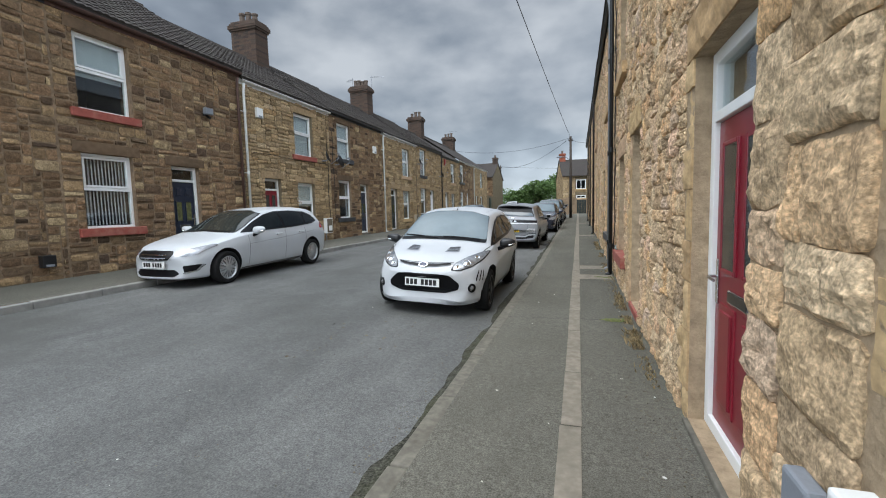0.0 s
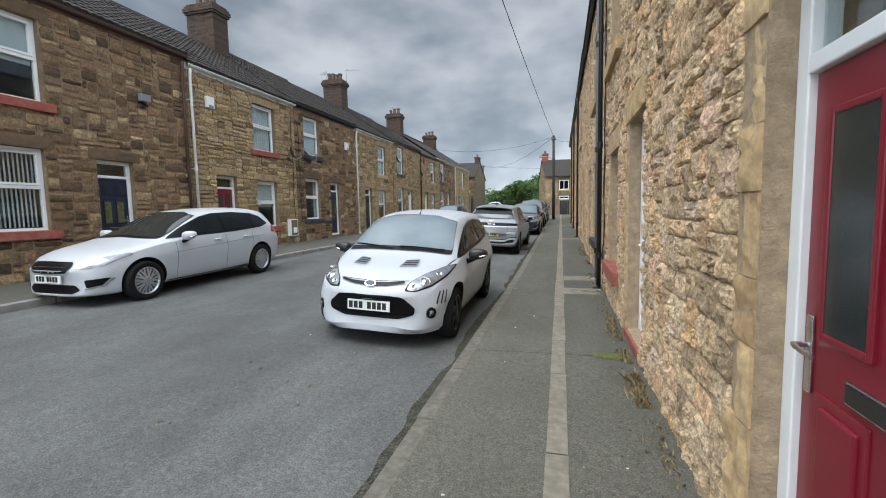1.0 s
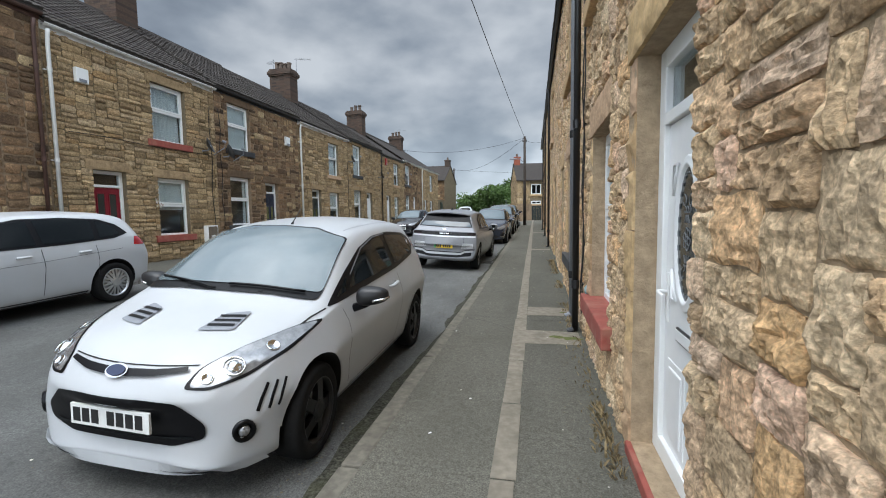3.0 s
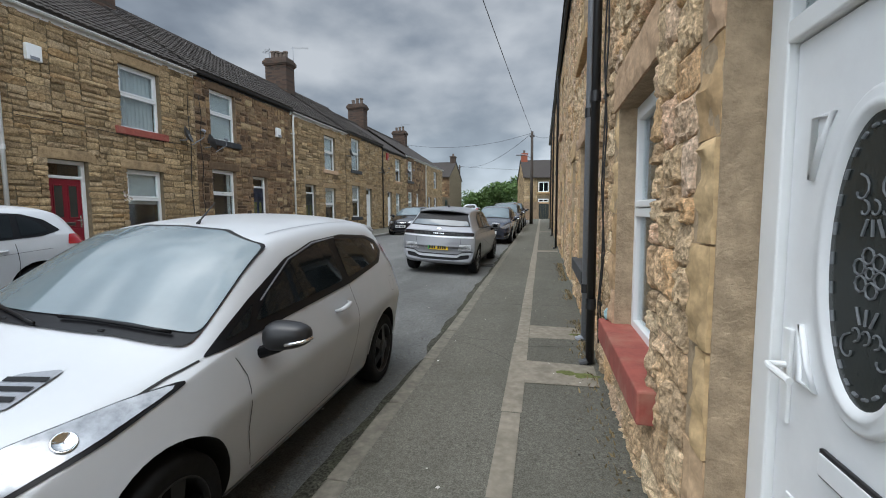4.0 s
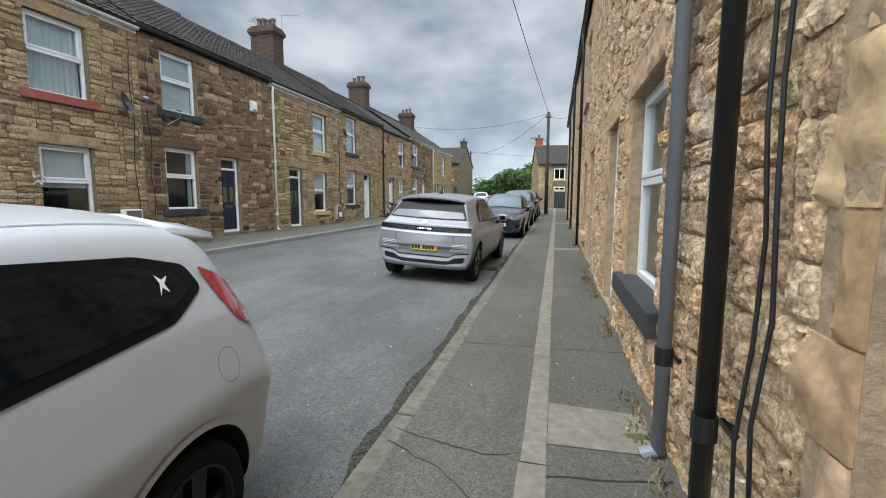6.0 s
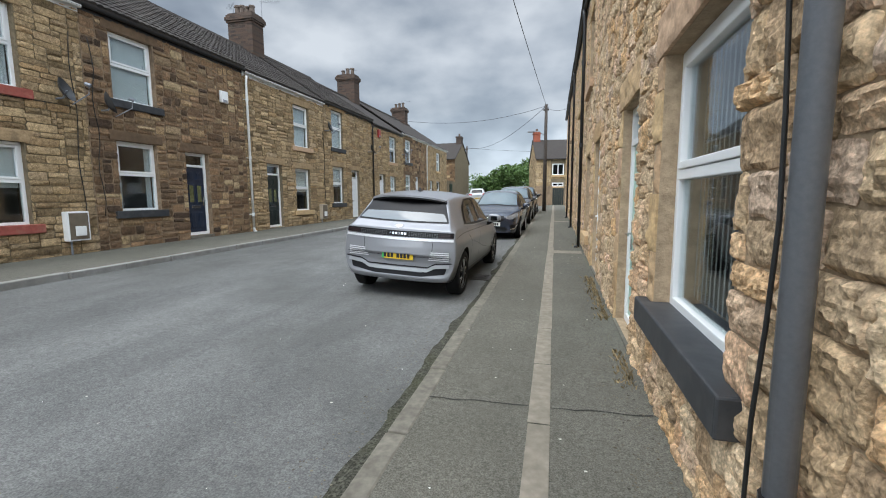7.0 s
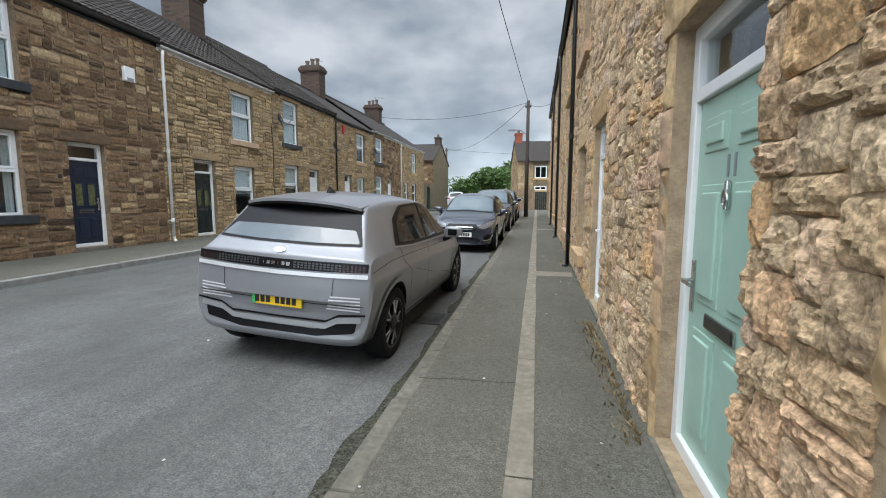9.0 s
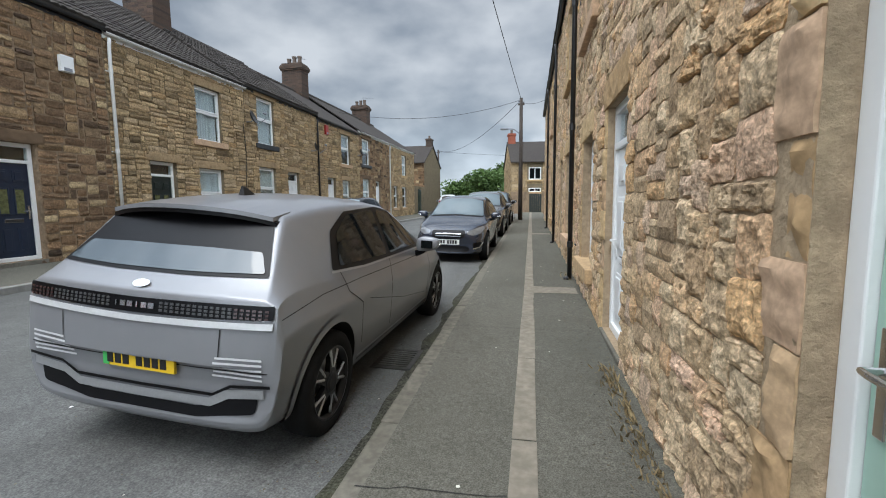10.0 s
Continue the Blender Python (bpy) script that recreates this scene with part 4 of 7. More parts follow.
def right_house(u0, u1, ze, wins, dr, label, seed, fine, big_to=None):
    """One house of the near terrace, of pale rock-faced sandstone."""
    rng = random.Random(seed)
    zb = ground_r((u0 + u1) / 2)
    h = thing("terraced_house", (WALL_R, (u0 + u1) / 2, zb), label, "house", "terrace beside the pavement")
    holes = [w[:4] for w in wins] + [d[:4] for d in dr]
    bm = bmesh.new()
    facade(bm, WALL_R, -1, u0, u1, zb - 1.0, ze, holes)
    wall = part("wall", bm, M_MORTAR_PALE, h)
    part("party_wall", boxes(((WALL_R + 0.33, u0, zb - 1.0), (7.6, u0 + 0.12, ze))), M_MORTAR, h)
    part("party_wall", boxes(((WALL_R + 0.33, u1 - 0.12, zb - 1.0), (7.6, u1, ze))), M_MORTAR, h)
    part("back_wall", boxes(((7.61, u0, zb - 1.0), (7.9, u1, ze))), M_MORTAR, h)
    keep = []
    for a, b, c, d in holes:
        isdoor = any((a, b, c, d) == tuple(q[:4]) for q in dr)
        quoins(wall, RS, rng, b, c - (0.1 if isdoor else 0.0), d, M_DRESSED, 0.012)
        rock_block(wall, RS, a - .02, b + .17, d, d + .27, M_DRESSED, 0.022, rng, .02)
        keep.append((a, b + .18, c - (0.4 if isdoor else 0.17), d + 0.27))
    us = big_to or u0 + 0.005
    places = rubble(rng, us, u1 - 0.005, ground_r(u0) - 0.12, ze - 0.05, keep, (3, 7), (2, 4))
    if big_to:
        places += rubble(rng, u0 + 0.005, us, ground_r(u0) - 0.12, ze - 0.05, keep, (6, 9), (4, 6))
    lay_stones(wall, "pale", places, WALL_R, -1, 0.040, lambda p: abs(p[1] - 1.6), fine, rng, 0.010)
    for w in wins:
        window(h, RS, *w[:4], inset=w[6] if len(w) > 6 else 0.11, blind=w[4], sill=(w[5], 0.16), sill_out=0.09)
    for d in dr:
        door(h, RS, *d[:4], d[4], inset=d[7], style=d[5], fan=d[8], number=d[6], hinge=1)
    slope_roof(h, WALL_R - 0.16, 4.4, 7.9, u0, u1, ze + 0.03, ze + 1.95, False)
    gutter(h, RS, u0, u1, ze, M_BLACK)
    return h


RA = right_house(-2.0, 5.2, 5.5, [(1.5, 2.6, 0.78, 2.30, "", M_UPVC), (2.2, 3.2, 3.5, 4.9, "", M_DRESSED)], [(3.57, 4.53, 0.12, 2.34, M_REDDOOR, "two_lights", False, 0.09, 0.37)], "pale sandstone terraced house with a dark red front door", 31, True, 3.57)
RB = right_house(5.2, 10.5, 5.5, [(8.45, 9.54, 0.72, 2.26, "", M_REDSILL, 0.115), (8.45, 9.54, 3.5, 4.9, "", M_DRESSED)], [(6.76, 7.70, 0.22, 2.38, M_WHITEDOOR, "oval", False, 0.115, 0.36)], "pale sandstone terraced house with a white oval-glazed door", 32, True)
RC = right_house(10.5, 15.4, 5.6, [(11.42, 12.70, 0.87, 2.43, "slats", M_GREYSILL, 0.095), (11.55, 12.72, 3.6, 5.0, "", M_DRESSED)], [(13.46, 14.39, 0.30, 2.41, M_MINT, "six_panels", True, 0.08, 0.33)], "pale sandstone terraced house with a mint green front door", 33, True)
RD = right_house(15.4, 20.1, 5.7, [(18.35, 19.40, 0.82, 2.38, "", M_DRESSED), (18.35, 19.40, 3.7, 5.1, "", M_DRESSED)], [(16.58, 17.48, 0.38, 2.44, M_WHITEDOOR, "panels", False, 0.06, 0.36)], "pale sandstone terraced house with a plain white door", 34, False)
RE = right_house(20.1, 25.0, 5.75, [(21.2, 22.3, 0.95, 2.5, "", M_DRESSED), (21.2, 22.3, 3.8, 5.2, "", M_DRESSED)], [(23.2, 24.0, 0.5, 2.55, M_WHITEDOOR, "panels", False, 0.06, 0.36)], "pale sandstone terraced house along the pavement", 35, False)
RF = right_house(25.0, 30.0, 5.85, [(28.0, 29.0, 1.05, 2.6, "", M_DRESSED), (28.0, 29.0, 3.9, 5.3, "", M_DRESSED)], [(26.0, 26.8, 0.58, 2.65, M_WHITEDOOR, "panels", False, 0.06, 0.36)], "pale sandstone terraced house farther along the pavement", 36, False)
RG = right_house(30.0, 36.5, 5.95, [(31.0, 32.0, 1.15, 2.7, "", M_DRESSED), (31.0, 32.0, 4.0, 5.4, "", M_DRESSED)], [(33.5, 34.3, 0.7, 2.8, M_DARKDOOR, "panels", False, 0.06, 0.36)], "pale sandstone end house of the near terrace", 37, False)
downpipe(RB, RS, 10.13, ground_r(10.13), 5.4, M_BLACK, d=0.10)
downpipe(RC, RS, 10.83, ground_r(10.83), 5.5, M_GREYPIPE, d=0.08)
downpipe(RD, RS, 20.02, ground_r(20.02), 5.6, M_BLACK, d=0.10)
downpipe(RE, RS, 25.1, ground_r(25.1), 5.65, M_BLACK, d=0.10)
downpipe(RF, RS, 30.1, ground_r(30.1), 5.75, M_BLACK, d=0.10)


# ---- cars ----
from mathutils.bvhtree import BVHTree

M_TYRE = mat("tyre_rubber", (0.010, 0.010, 0.010), rough=0.9, spec=0.2, grain=0.2, grain_scale=25)
M_CARGLASS = mat("tinted_car_glass", (0.005, 0.007, 0.008), rough=0.04, spec=0.25, grain=0.1, grain_scale=2)
# windscreen glass whose grey-blue base colour holds a painted sky reflection
M_SKYSCREEN = mat("sky_pale_windscreen_glass", (0.12, 0.155, 0.17), rough=0.07, spec=0.7, coat=0.5, grain=0.1, grain_scale=2)
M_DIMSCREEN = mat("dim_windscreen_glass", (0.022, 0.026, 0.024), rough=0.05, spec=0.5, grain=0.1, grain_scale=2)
# rear glass where it mirrors the sky, the reflection lightening its base colour
M_REARSKY = mat("rear_window_sky_sheen", (0.065, 0.082, 0.094), rough=0.05, spec=0.8, grain=0.08, grain_scale=2)
M_TRIM = mat("black_car_trim", (0.004, 0.004, 0.005), rough=0.35, spec=0.2, grain=0.1, grain_scale=25)
M_UNDER = mat("underbody", (0.01, 0.01, 0.01), rough=1.0, grain=0.2)
M_DARKLINE = mat("shut_line", (0.015, 0.015, 0.015), rough=0.9, grain=0.1)
M_REDLENS = mat("red_tail_lens", (0.36, 0.008, 0.014), rough=0.12, coat=1.0, grain=0.15, grain_scale=30)
M_CLEARLENS = mat("headlamp_lens", (0.24, 0.245, 0.255), rough=0.14, metal=0.45, coat=1.0, grain=0.35, grain_scale=18)
M_CHROME = mat("chrome", (0.7, 0.71, 0.72), rough=0.12, metal=1.0, grain=0.05)
M_ALLOY = mat("silver_alloy", (0.50, 0.51, 0.52), rough=0.3, metal=0.8, grain=0.08)
M_BLACKALLOY = mat("black_alloy", (0.016, 0.016, 0.017), rough=0.35, metal=0.4, grain=0.1)
M_PLATE_W = mat("white_plate", (0.75, 0.76, 0.74), rough=0.4, grain=0.04)
M_PLATE_Y = mat("yellow_plate", (0.75, 0.50, 0.02), rough=0.4, grain=0.04)
M_PLATE_INK = mat("plate_ink", (0.01, 0.01, 0.01), rough=0.5, grain=0.1)
M_GREEN = mat("green_flash", (0.05, 0.42, 0.10), rough=0.4, grain=0.04)
M_PAINT_WHITE = mat("white_car_paint", (0.47, 0.49, 0.51), rough=0.3, spec=0.35, coat=0.3, grain=0.03, grain_scale=3, stain=0.12, stain_scale=2.5, stain_color=(0.5, 0.49, 0.46))
M_PAINT_SILVER = mat("matt_silver_car_paint", (0.235, 0.24, 0.255), rough=0.30, metal=0.3, coat=0.45, grain=0.03, grain_scale=5)
M_PAINT_NAVY = mat("dark_blue_car_paint", (0.022, 0.028, 0.045), rough=0.18, coat=1.0, grain=0.05)
M_PAINT_GREY = mat("dark_grey_car_paint", (0.05, 0.053, 0.058), rough=0.2, coat=1.0, grain=0.05)
M_PAINT_BLACK = mat("black_car_paint", (0.012, 0.012, 0.014), rough=0.15, coat=1.0, grain=0.05)
M_BRIGHT = mat("bright_silver_trim", (0.75, 0.76, 0.77), rough=0.3, metal=0.4, grain=0.05)
M_SKID = mat("satin_silver_trim", (0.42, 0.43, 0.44), rough=0.35, metal=0.7, grain=0.06)
M_BLUE = mat("blue_badge", (0.015, 0.025, 0.07), rough=0.3, grain=0.05)


def smooth_closed(pts, n=6):
    """A closed outline rounded through its corners (Catmull-Rom)."""
    out, m = [], len(pts)
    for i in range(m):
        p0, p1, p2, p3 = (Vector(pts[(i + k - 1) % m]) for k in range(4))
        for k in range(n):
            t = k / n
            out.append(0.5 * ((2 * p1) + (p2 - p0) * t + (2 * p0 - 5 * p1 + 4 * p2 - p3) * t * t + (3 * p1 - p0 - 3 * p2 + p3) * t ** 3))
    return out


def round_poly(pts, r=0.03, n=3):
    """A closed outline with its corners cut round by r."""
    out, m = [], len(pts)
    for i in range(m):
        a, b, c = Vector(pts[i - 1]), Vector(pts[i]), Vector(pts[(i + 1) % m])
        ra, rc = min(r, (a - b).length * 0.4), min(r, (c - b).length * 0.4)
        p, q = b + (a - b).normalized() * ra, b + (c - b).normalized() * rc
        for k in range(n + 1):
            t = k / n
            out.append((1 - t) ** 2 * p + 2 * t * (1 - t) * b + t * t * q)
    return out


class Car:
    """A car with its front at +y; stations run from the front bumper (f = 0) backwards."""

    def __init__(self, name, label, category, rows, f_axles, wheel_r, body_mat, axle_half, level=2, group="", crease=(), tail=None, waist=1.0, shoulder=.76):
        self.root = thing(name, (0, 0, 0), label, category, group)
        self.f0 = (f_axles[0] + f_axles[1]) / 2
        self.axles, self.r = [self.f0 - f for f in f_axles], wheel_r
        bm = bmesh.new()
        rings = []
        for f, zb, wb, wm, zs, ws, zr, wt, zt, bow in rows:
            pts = [(wb * 0.86, zb), (wb, zb + 0.05), (wm * waist, zb + 0.38 * (zs - zb)), (wm, zb + shoulder * (zs - zb)), (ws, zs), (ws + (wt - ws) * 0.10, zs + (zr - zs) * 0.12), (wt, zr), (wt * 0.62, zr + (zt - zr) * 0.75), (0.0, zt)]
            right = [bm.verts.new((x, self.f0 - f - bow * (x / 0.86) ** 2, z)) for x, z in pts]
            left = [bm.verts.new((-x, self.f0 - f - bow * (x / 0.86) ** 2, z)) for x, z in pts[:-1]]
            rings.append(right + left[::-1])
        n = len(rings[0])
        for a, b in zip(rings, rings[1:]):
            for k in range(n):
                bm.faces.new((a[k], a[(k + 1) % n], b[(k + 1) % n], b[k]))
        for ring in (rings[0], rings[-1]):
            for k in range(8):
                if k < 7:
                    bm.faces.new((ring[k], ring[k + 1], ring[n - 2 - k], ring[n - 1 - k]))
                else:
                    bm.faces.new((ring[7], ring[8], ring[9]))
        lay = bm.edges.layers.float.new("crease_edge")
        spots = {}
        for i, ring in enumerate(rings):
            for k, v in enumerate(ring):
                spots[v] = (i, k)
        for e in bm.edges:
            (i, k), (j, l) = spots[e.verts[0]], spots[e.verts[1]]
            for ringno, amount in crease:
                if k == l and k in (ringno, n - 1 - ringno):
                    e[lay] = max(e[lay], amount)
            if tail and i == j and i in tail:
                e[lay] = max(e[lay], tail[i])
        body = new("body", mesh_of("body", bm, body_mat))
        sub = body.modifiers.new("round", "SUBSURF")
        sub.levels = sub.render_levels = level
        dg = bpy.context.evaluated_depsgraph_get()
        dg.update()
        clean = bpy.data.meshes.new_from_object(body.evaluated_get(dg))
        tmp = bmesh.new()
        tmp.from_mesh(clean)
        self.bvh = BVHTree.FromBMesh(tmp)
        tmp.free()
        cutters = []
        for y in self.axles:
            for s in (1, -1):
                c = new("arch", mesh_of("arch", lathe([(wheel_r + 0.055, s * (axle_half - 0.26)), (wheel_r + 0.055, s * 1.3)], (0, y, wheel_r + 0.01), 36, "x"), M_UNDER))
                m = body.modifiers.new("cut", "BOOLEAN")
                m.operation, m.object, m.solver = "DIFFERENCE", c, "EXACT"
                m.material_mode = "TRANSFER"
                cutters.append(c)
        dg = bpy.context.evaluated_depsgraph_get()
        dg.update()
        done = bpy.data.meshes.new_from_object(body.evaluated_get(dg))
        body.modifiers.clear()
        body.data = done
        done.shade_smooth()
        done.set_sharp_from_angle(angle=radians(38))
        for c in cutters:
            bpy.data.objects.remove(c)
        self.body = adopt(body, self.root)
        self.body_mat = body_mat

    def onto(self, theta, a, b, tilt=0.0):
        """The point of the body seen at (a, b) from the compass side theta (0 front, 90 right, 180 rear, None top)."""
        if theta is None:
            o, d = Vector((a, self.f0 - b, 4)), Vector((0, 0, -1))
        else:
            t = radians(theta)
            out = Vector((math.sin(t), math.cos(t), 0))
            e1 = Vector((math.cos(t), -math.sin(t), 0))
            o, d = e1 * a + Vector((0, 0, b)) + out * 6, -out
        hit, nor, _, _ = self.bvh.ray_cast(o, d)
        if hit is None:
            hit, nor, _, _ = self.bvh.find_nearest(o + d * (4 if theta is None else 4.2))
        if nor.dot(d) > 0:
            nor = -nor
        return hit, nor

    def coords(self, theta, p):
        """Side views take (f, z): f runs back from the front."""
        if theta == 90:
            return p[0] - self.f0, p[1]
        return p[0], p[1]

    def patch(self, name, material, theta, poly, off=0.005, mirror=False, parent=None, label="", seg=0.09, smooth_edge=False, r=0.03):
        pts = smooth_closed(poly) if smooth_edge else (round_poly(poly, r) if r else [Vector(p) for p in poly])
        bm = bmesh.new()
        f = bm.faces.new([bm.verts.new((p[0], p[1], 0)) for p in pts])
        bmesh.ops.triangulate(bm, faces=[f])
        for _ in range(4):
            es = [e for e in bm.edges if e.calc_length() > seg]
            if not es:
                break
            bmesh.ops.subdivide_edges(bm, edges=es, cuts=1)
            bmesh.ops.triangulate(bm, faces=[q for q in bm.faces if len(q.verts) > 3])
        bmesh.ops.beautify_fill(bm, faces=bm.faces, edges=bm.edges)
        for v in bm.verts:
            a, b = self.coords(theta, (v.co.x, v.co.y))
            hit, nor = self.onto(theta, a, b)
            v.co = hit + nor * off
        me = mesh_of(name, bm, material, True)
        made = []
        for k in ((1,) if mirror == -1 else (0, 1) if mirror else (0,)):
            m2 = me
            if k:
                m2 = me.copy()
                for v in m2.vertices:
                    v.co.x = -v.co.x
                m2.flip_normals()
            ob = tagged(new(name, m2), label)
            adopt(ob, parent or self.root)
            made.append(ob)
        return made[0]

    def line(self, theta, pts, width=0.008, material=None, off=0.003, mirror=True, name="shut_line", thick=False, parent=None):
        """A narrow ribbon along the body: shut lines, trims, painted crease shade."""
        fine = []
        for p, q in zip(pts, pts[1:]):
            n = max(2, int((Vector(q) - Vector(p)).length / 0.06))
            fine += [Vector(p).lerp(Vector(q), k / n) for k in range(n)]
        fine.append(Vector(pts[-1]))
        for s in ((-1,) if mirror == -1 else (1, -1) if mirror else (1,)):
            bm = bmesh.new()
            prev = None
            for i, p in enumerate(fine):
                t = (fine[min(i + 1, len(fine) - 1)] - fine[max(i - 1, 0)]).normalized()
                nrm = Vector((-t.y, t.x))
                pair = []
                for w in (-0.5, 0.5):
                    q = p + nrm * width * w
                    a, b = self.coords(theta, q)
                    hit, nor = self.onto(theta, a, b)
                    v = hit + nor * off
                    pair.append(bm.verts.new((v.x * s, v.y, v.z)))
                if prev:
                    bm.faces.new((prev[0], prev[1], pair[1], pair[0]))
                prev = pair
            part(name, bm, material or M_DARKLINE, parent or self.root)

    def wheels(self, half, rim_mat, spokes, spoke_w=0.05, tone=None, width=0.2, twin=False):
        R = self.r
        ri = R * 0.70
        tyre = mesh_of("tyre", lathe([(ri, -width / 2), (R * 0.93, -width / 2), (R * 0.985, -width * 0.42), (R, -width * 0.25), (R, width * 0.25), (R * 0.985, width * 0.42), (R * 0.93, width / 2), (ri, width / 2), (ri * 0.97, width * 0.3), (ri * 0.97, -width * 0.3)], (0, 0, 0), 40, "x", closed=False), M_TYRE, True)
        bm = lathe([(ri, width * 0.46), (ri, width * 0.5), (ri * 0.95, width * 0.5), (ri * 0.9, width * 0.2), (ri * 0.9, -width * 0.3), (0.02, -width * 0.3)], (0, 0, 0), 36, "x", closed=False)
        barrel = mesh_of("rim", bm, rim_mat if tone is None else M_BLACKALLOY, True)
        bm = bmesh.new()
        for k in range(spokes):
            a0 = 2 * math.pi * k / spokes
            for da in ((-0.11, 0.11) if twin else (0.0,)):
                vs = []
                for rr, ww, dd in ((0.03, spoke_w * 1.2, 0.03), (ri * 0.5, spoke_w, 0.018), (ri * 0.94, spoke_w * 1.15, 0.0)):
                    a = a0 + da * rr / ri * 1.6
                    for q, dep in ((-0.5, 0), (0.5, 0), (0.5, -0.04), (-0.5, -0.04)):
                        c, s = math.cos(a), math.sin(a)
                        vs.append(bm.verts.new((width * 0.36 + dd + dep, rr * c - q * ww * s, rr * s + q * ww * c)))
                for i in (0, 4):
                    for k2 in range(4):
                        bm.faces.new((vs[i + k2], vs[i + (k2 + 1) % 4], vs[i + 4 + (k2 + 1) % 4], vs[i + 4 + k2]))
                bm.faces.new(vs[8:12])
        lathe([(0.075, width * 0.3), (0.075, width * 0.50), (0.05, width * 0.54), (0.001, width * 0.54)], (0, 0, 0), 16, "x", bm, closed=False)
        spoke = mesh_of("spokes", bm, rim_mat)
        disc = mesh_of("brake_disc", lathe([(ri * 0.72, width * 0.1), (ri * 0.72, width * 0.02), (0.05, width * 0.02)], (0, 0, 0), 24, "x"), M_ALLOY)
        for y in self.axles:
            for s in (1, -1):
                w = adopt(thing("wheel", (0, 0, 0)), self.root)
                m = Matrix.Translation((s * (half - width / 2), y, R)) @ (Matrix.Identity(4) if s > 0 else Matrix.Rotation(math.pi, 4, "Z"))
                w.matrix_basis = m
                w.matrix_parent_inverse = Matrix.Identity(4)
                for nm, me in (("tyre", tyre), ("rim", barrel), ("spokes", spoke), ("brake_disc", disc)):
                    ob = new(nm, me)
                    ob.parent = w

    def solid(self, name, bm, material, label="", parent=None, smooth=True):
        return part(name, bm, material, parent or self.root, label, smooth)

    def mirrors(self, f, x, z, material, size=1.0, cap=None):
        for s in (1, -1):
            bm = bmesh.new()
            bmesh.ops.create_icosphere(bm, subdivisions=3, radius=1.0)
            for v in bm.verts:
                c = v.co.copy()
                # squared-off housing, flat behind, tapering outwards and drawn to a nose in front
                q = Vector([math.copysign(abs(k) ** .72, k) for k in c])
                taper = 1.0 - .20 * q.x
                v.co = Vector((s * (x + 0.125 * size * q.x), self.f0 - f + 0.095 * size * q.y * (.35 if q.y < 0 else 1.0 - .25 * q.x), z + 0.072 * size * q.z * taper + .012 * q.x))
            m = self.solid("wing_mirror", bm, material)
            arm = tube([(s * (x - 0.16), self.f0 - f + 0.03, z - 0.11 * size), (s * (x - 0.06), self.f0 - f + 0.01, z - 0.07 * size), (s * x, self.f0 - f, z - 0.02)], 0.03 * size, 8, radii=[0.034 * size, 0.03 * size, 0.04 * size])
            part("mirror_arm", arm, M_TRIM, m, smooth=True)
            g = boxes(((s * (x - 0.06 * size), self.f0 - f - 0.050 * size, z - 0.038 * size), (s * (x + 0.06 * size), self.f0 - f - 0.040 * size, z + 0.038 * size)))
            part("mirror_glass", g, M_CARGLASS, m)
            strip = tube([(s * (x + .02 * size), self.f0 - f + .088 * size, z - .028 * size), (s * (x + .10 * size), self.f0 - f + .055 * size, z - .014 * size), (s * (x + .128 * size), self.f0 - f + .005, z)], .010 * size, 6)
            part("indicator", strip, M_CHROME, m, smooth=True)

    def plate(self, theta, z, material, flash=False, w=0.52, x0=0.0, tilt=0.0):
        """A number plate, its characters as plain bars."""
        hit, nor = self.onto(theta, x0, z)
        s = 1 if theta == 0 else -1
        base = Matrix.Translation(hit + Vector((0, s * (0.045 if theta == 0 else 0.02), 0))) @ Matrix.Rotation(0 if s > 0 else math.pi, 4, "Z") @ Matrix.Rotation(radians(tilt), 4, "X")

        def slab(a, b, name, m_, parent=None):
            bm = boxes((a, b))
            bm.transform(base)
            return part(name, bm, m_, parent or self.root)

        p = slab((-w / 2, -0.01, -0.056), (w / 2, 0.006, 0.056), "number_plate", material)
        u = -0.205
        for k in range(7):
            if k == 4:
                u += 0.04
            slab((u, 0.006, -0.038), (u + 0.044, 0.009, 0.038), "bar", M_PLATE_INK, p)
            u += 0.058
        if flash:
            slab((w / 2 - 0.045, 0.006, -0.054), (w / 2 - 0.002, 0.0085, 0.054), "green_flash", M_GREEN, p)

    def place(self, x, y, turn, z=None, scale=(0.905, 0.96, 0.93), lean=0.0):
        zz = road_z(x, y) if z is None else z
        pitch = math.degrees(math.atan(0.016))
        s = 1 if abs(turn) < 90 else -1
        roll = math.degrees(math.atan((road_z(x - 0.5, y) - road_z(x + 0.5, y))))
        self.root.matrix_basis = pose(x, y, zz, s * pitch, s * (roll + lean), turn) @ Matrix.Diagonal((*scale, 1))


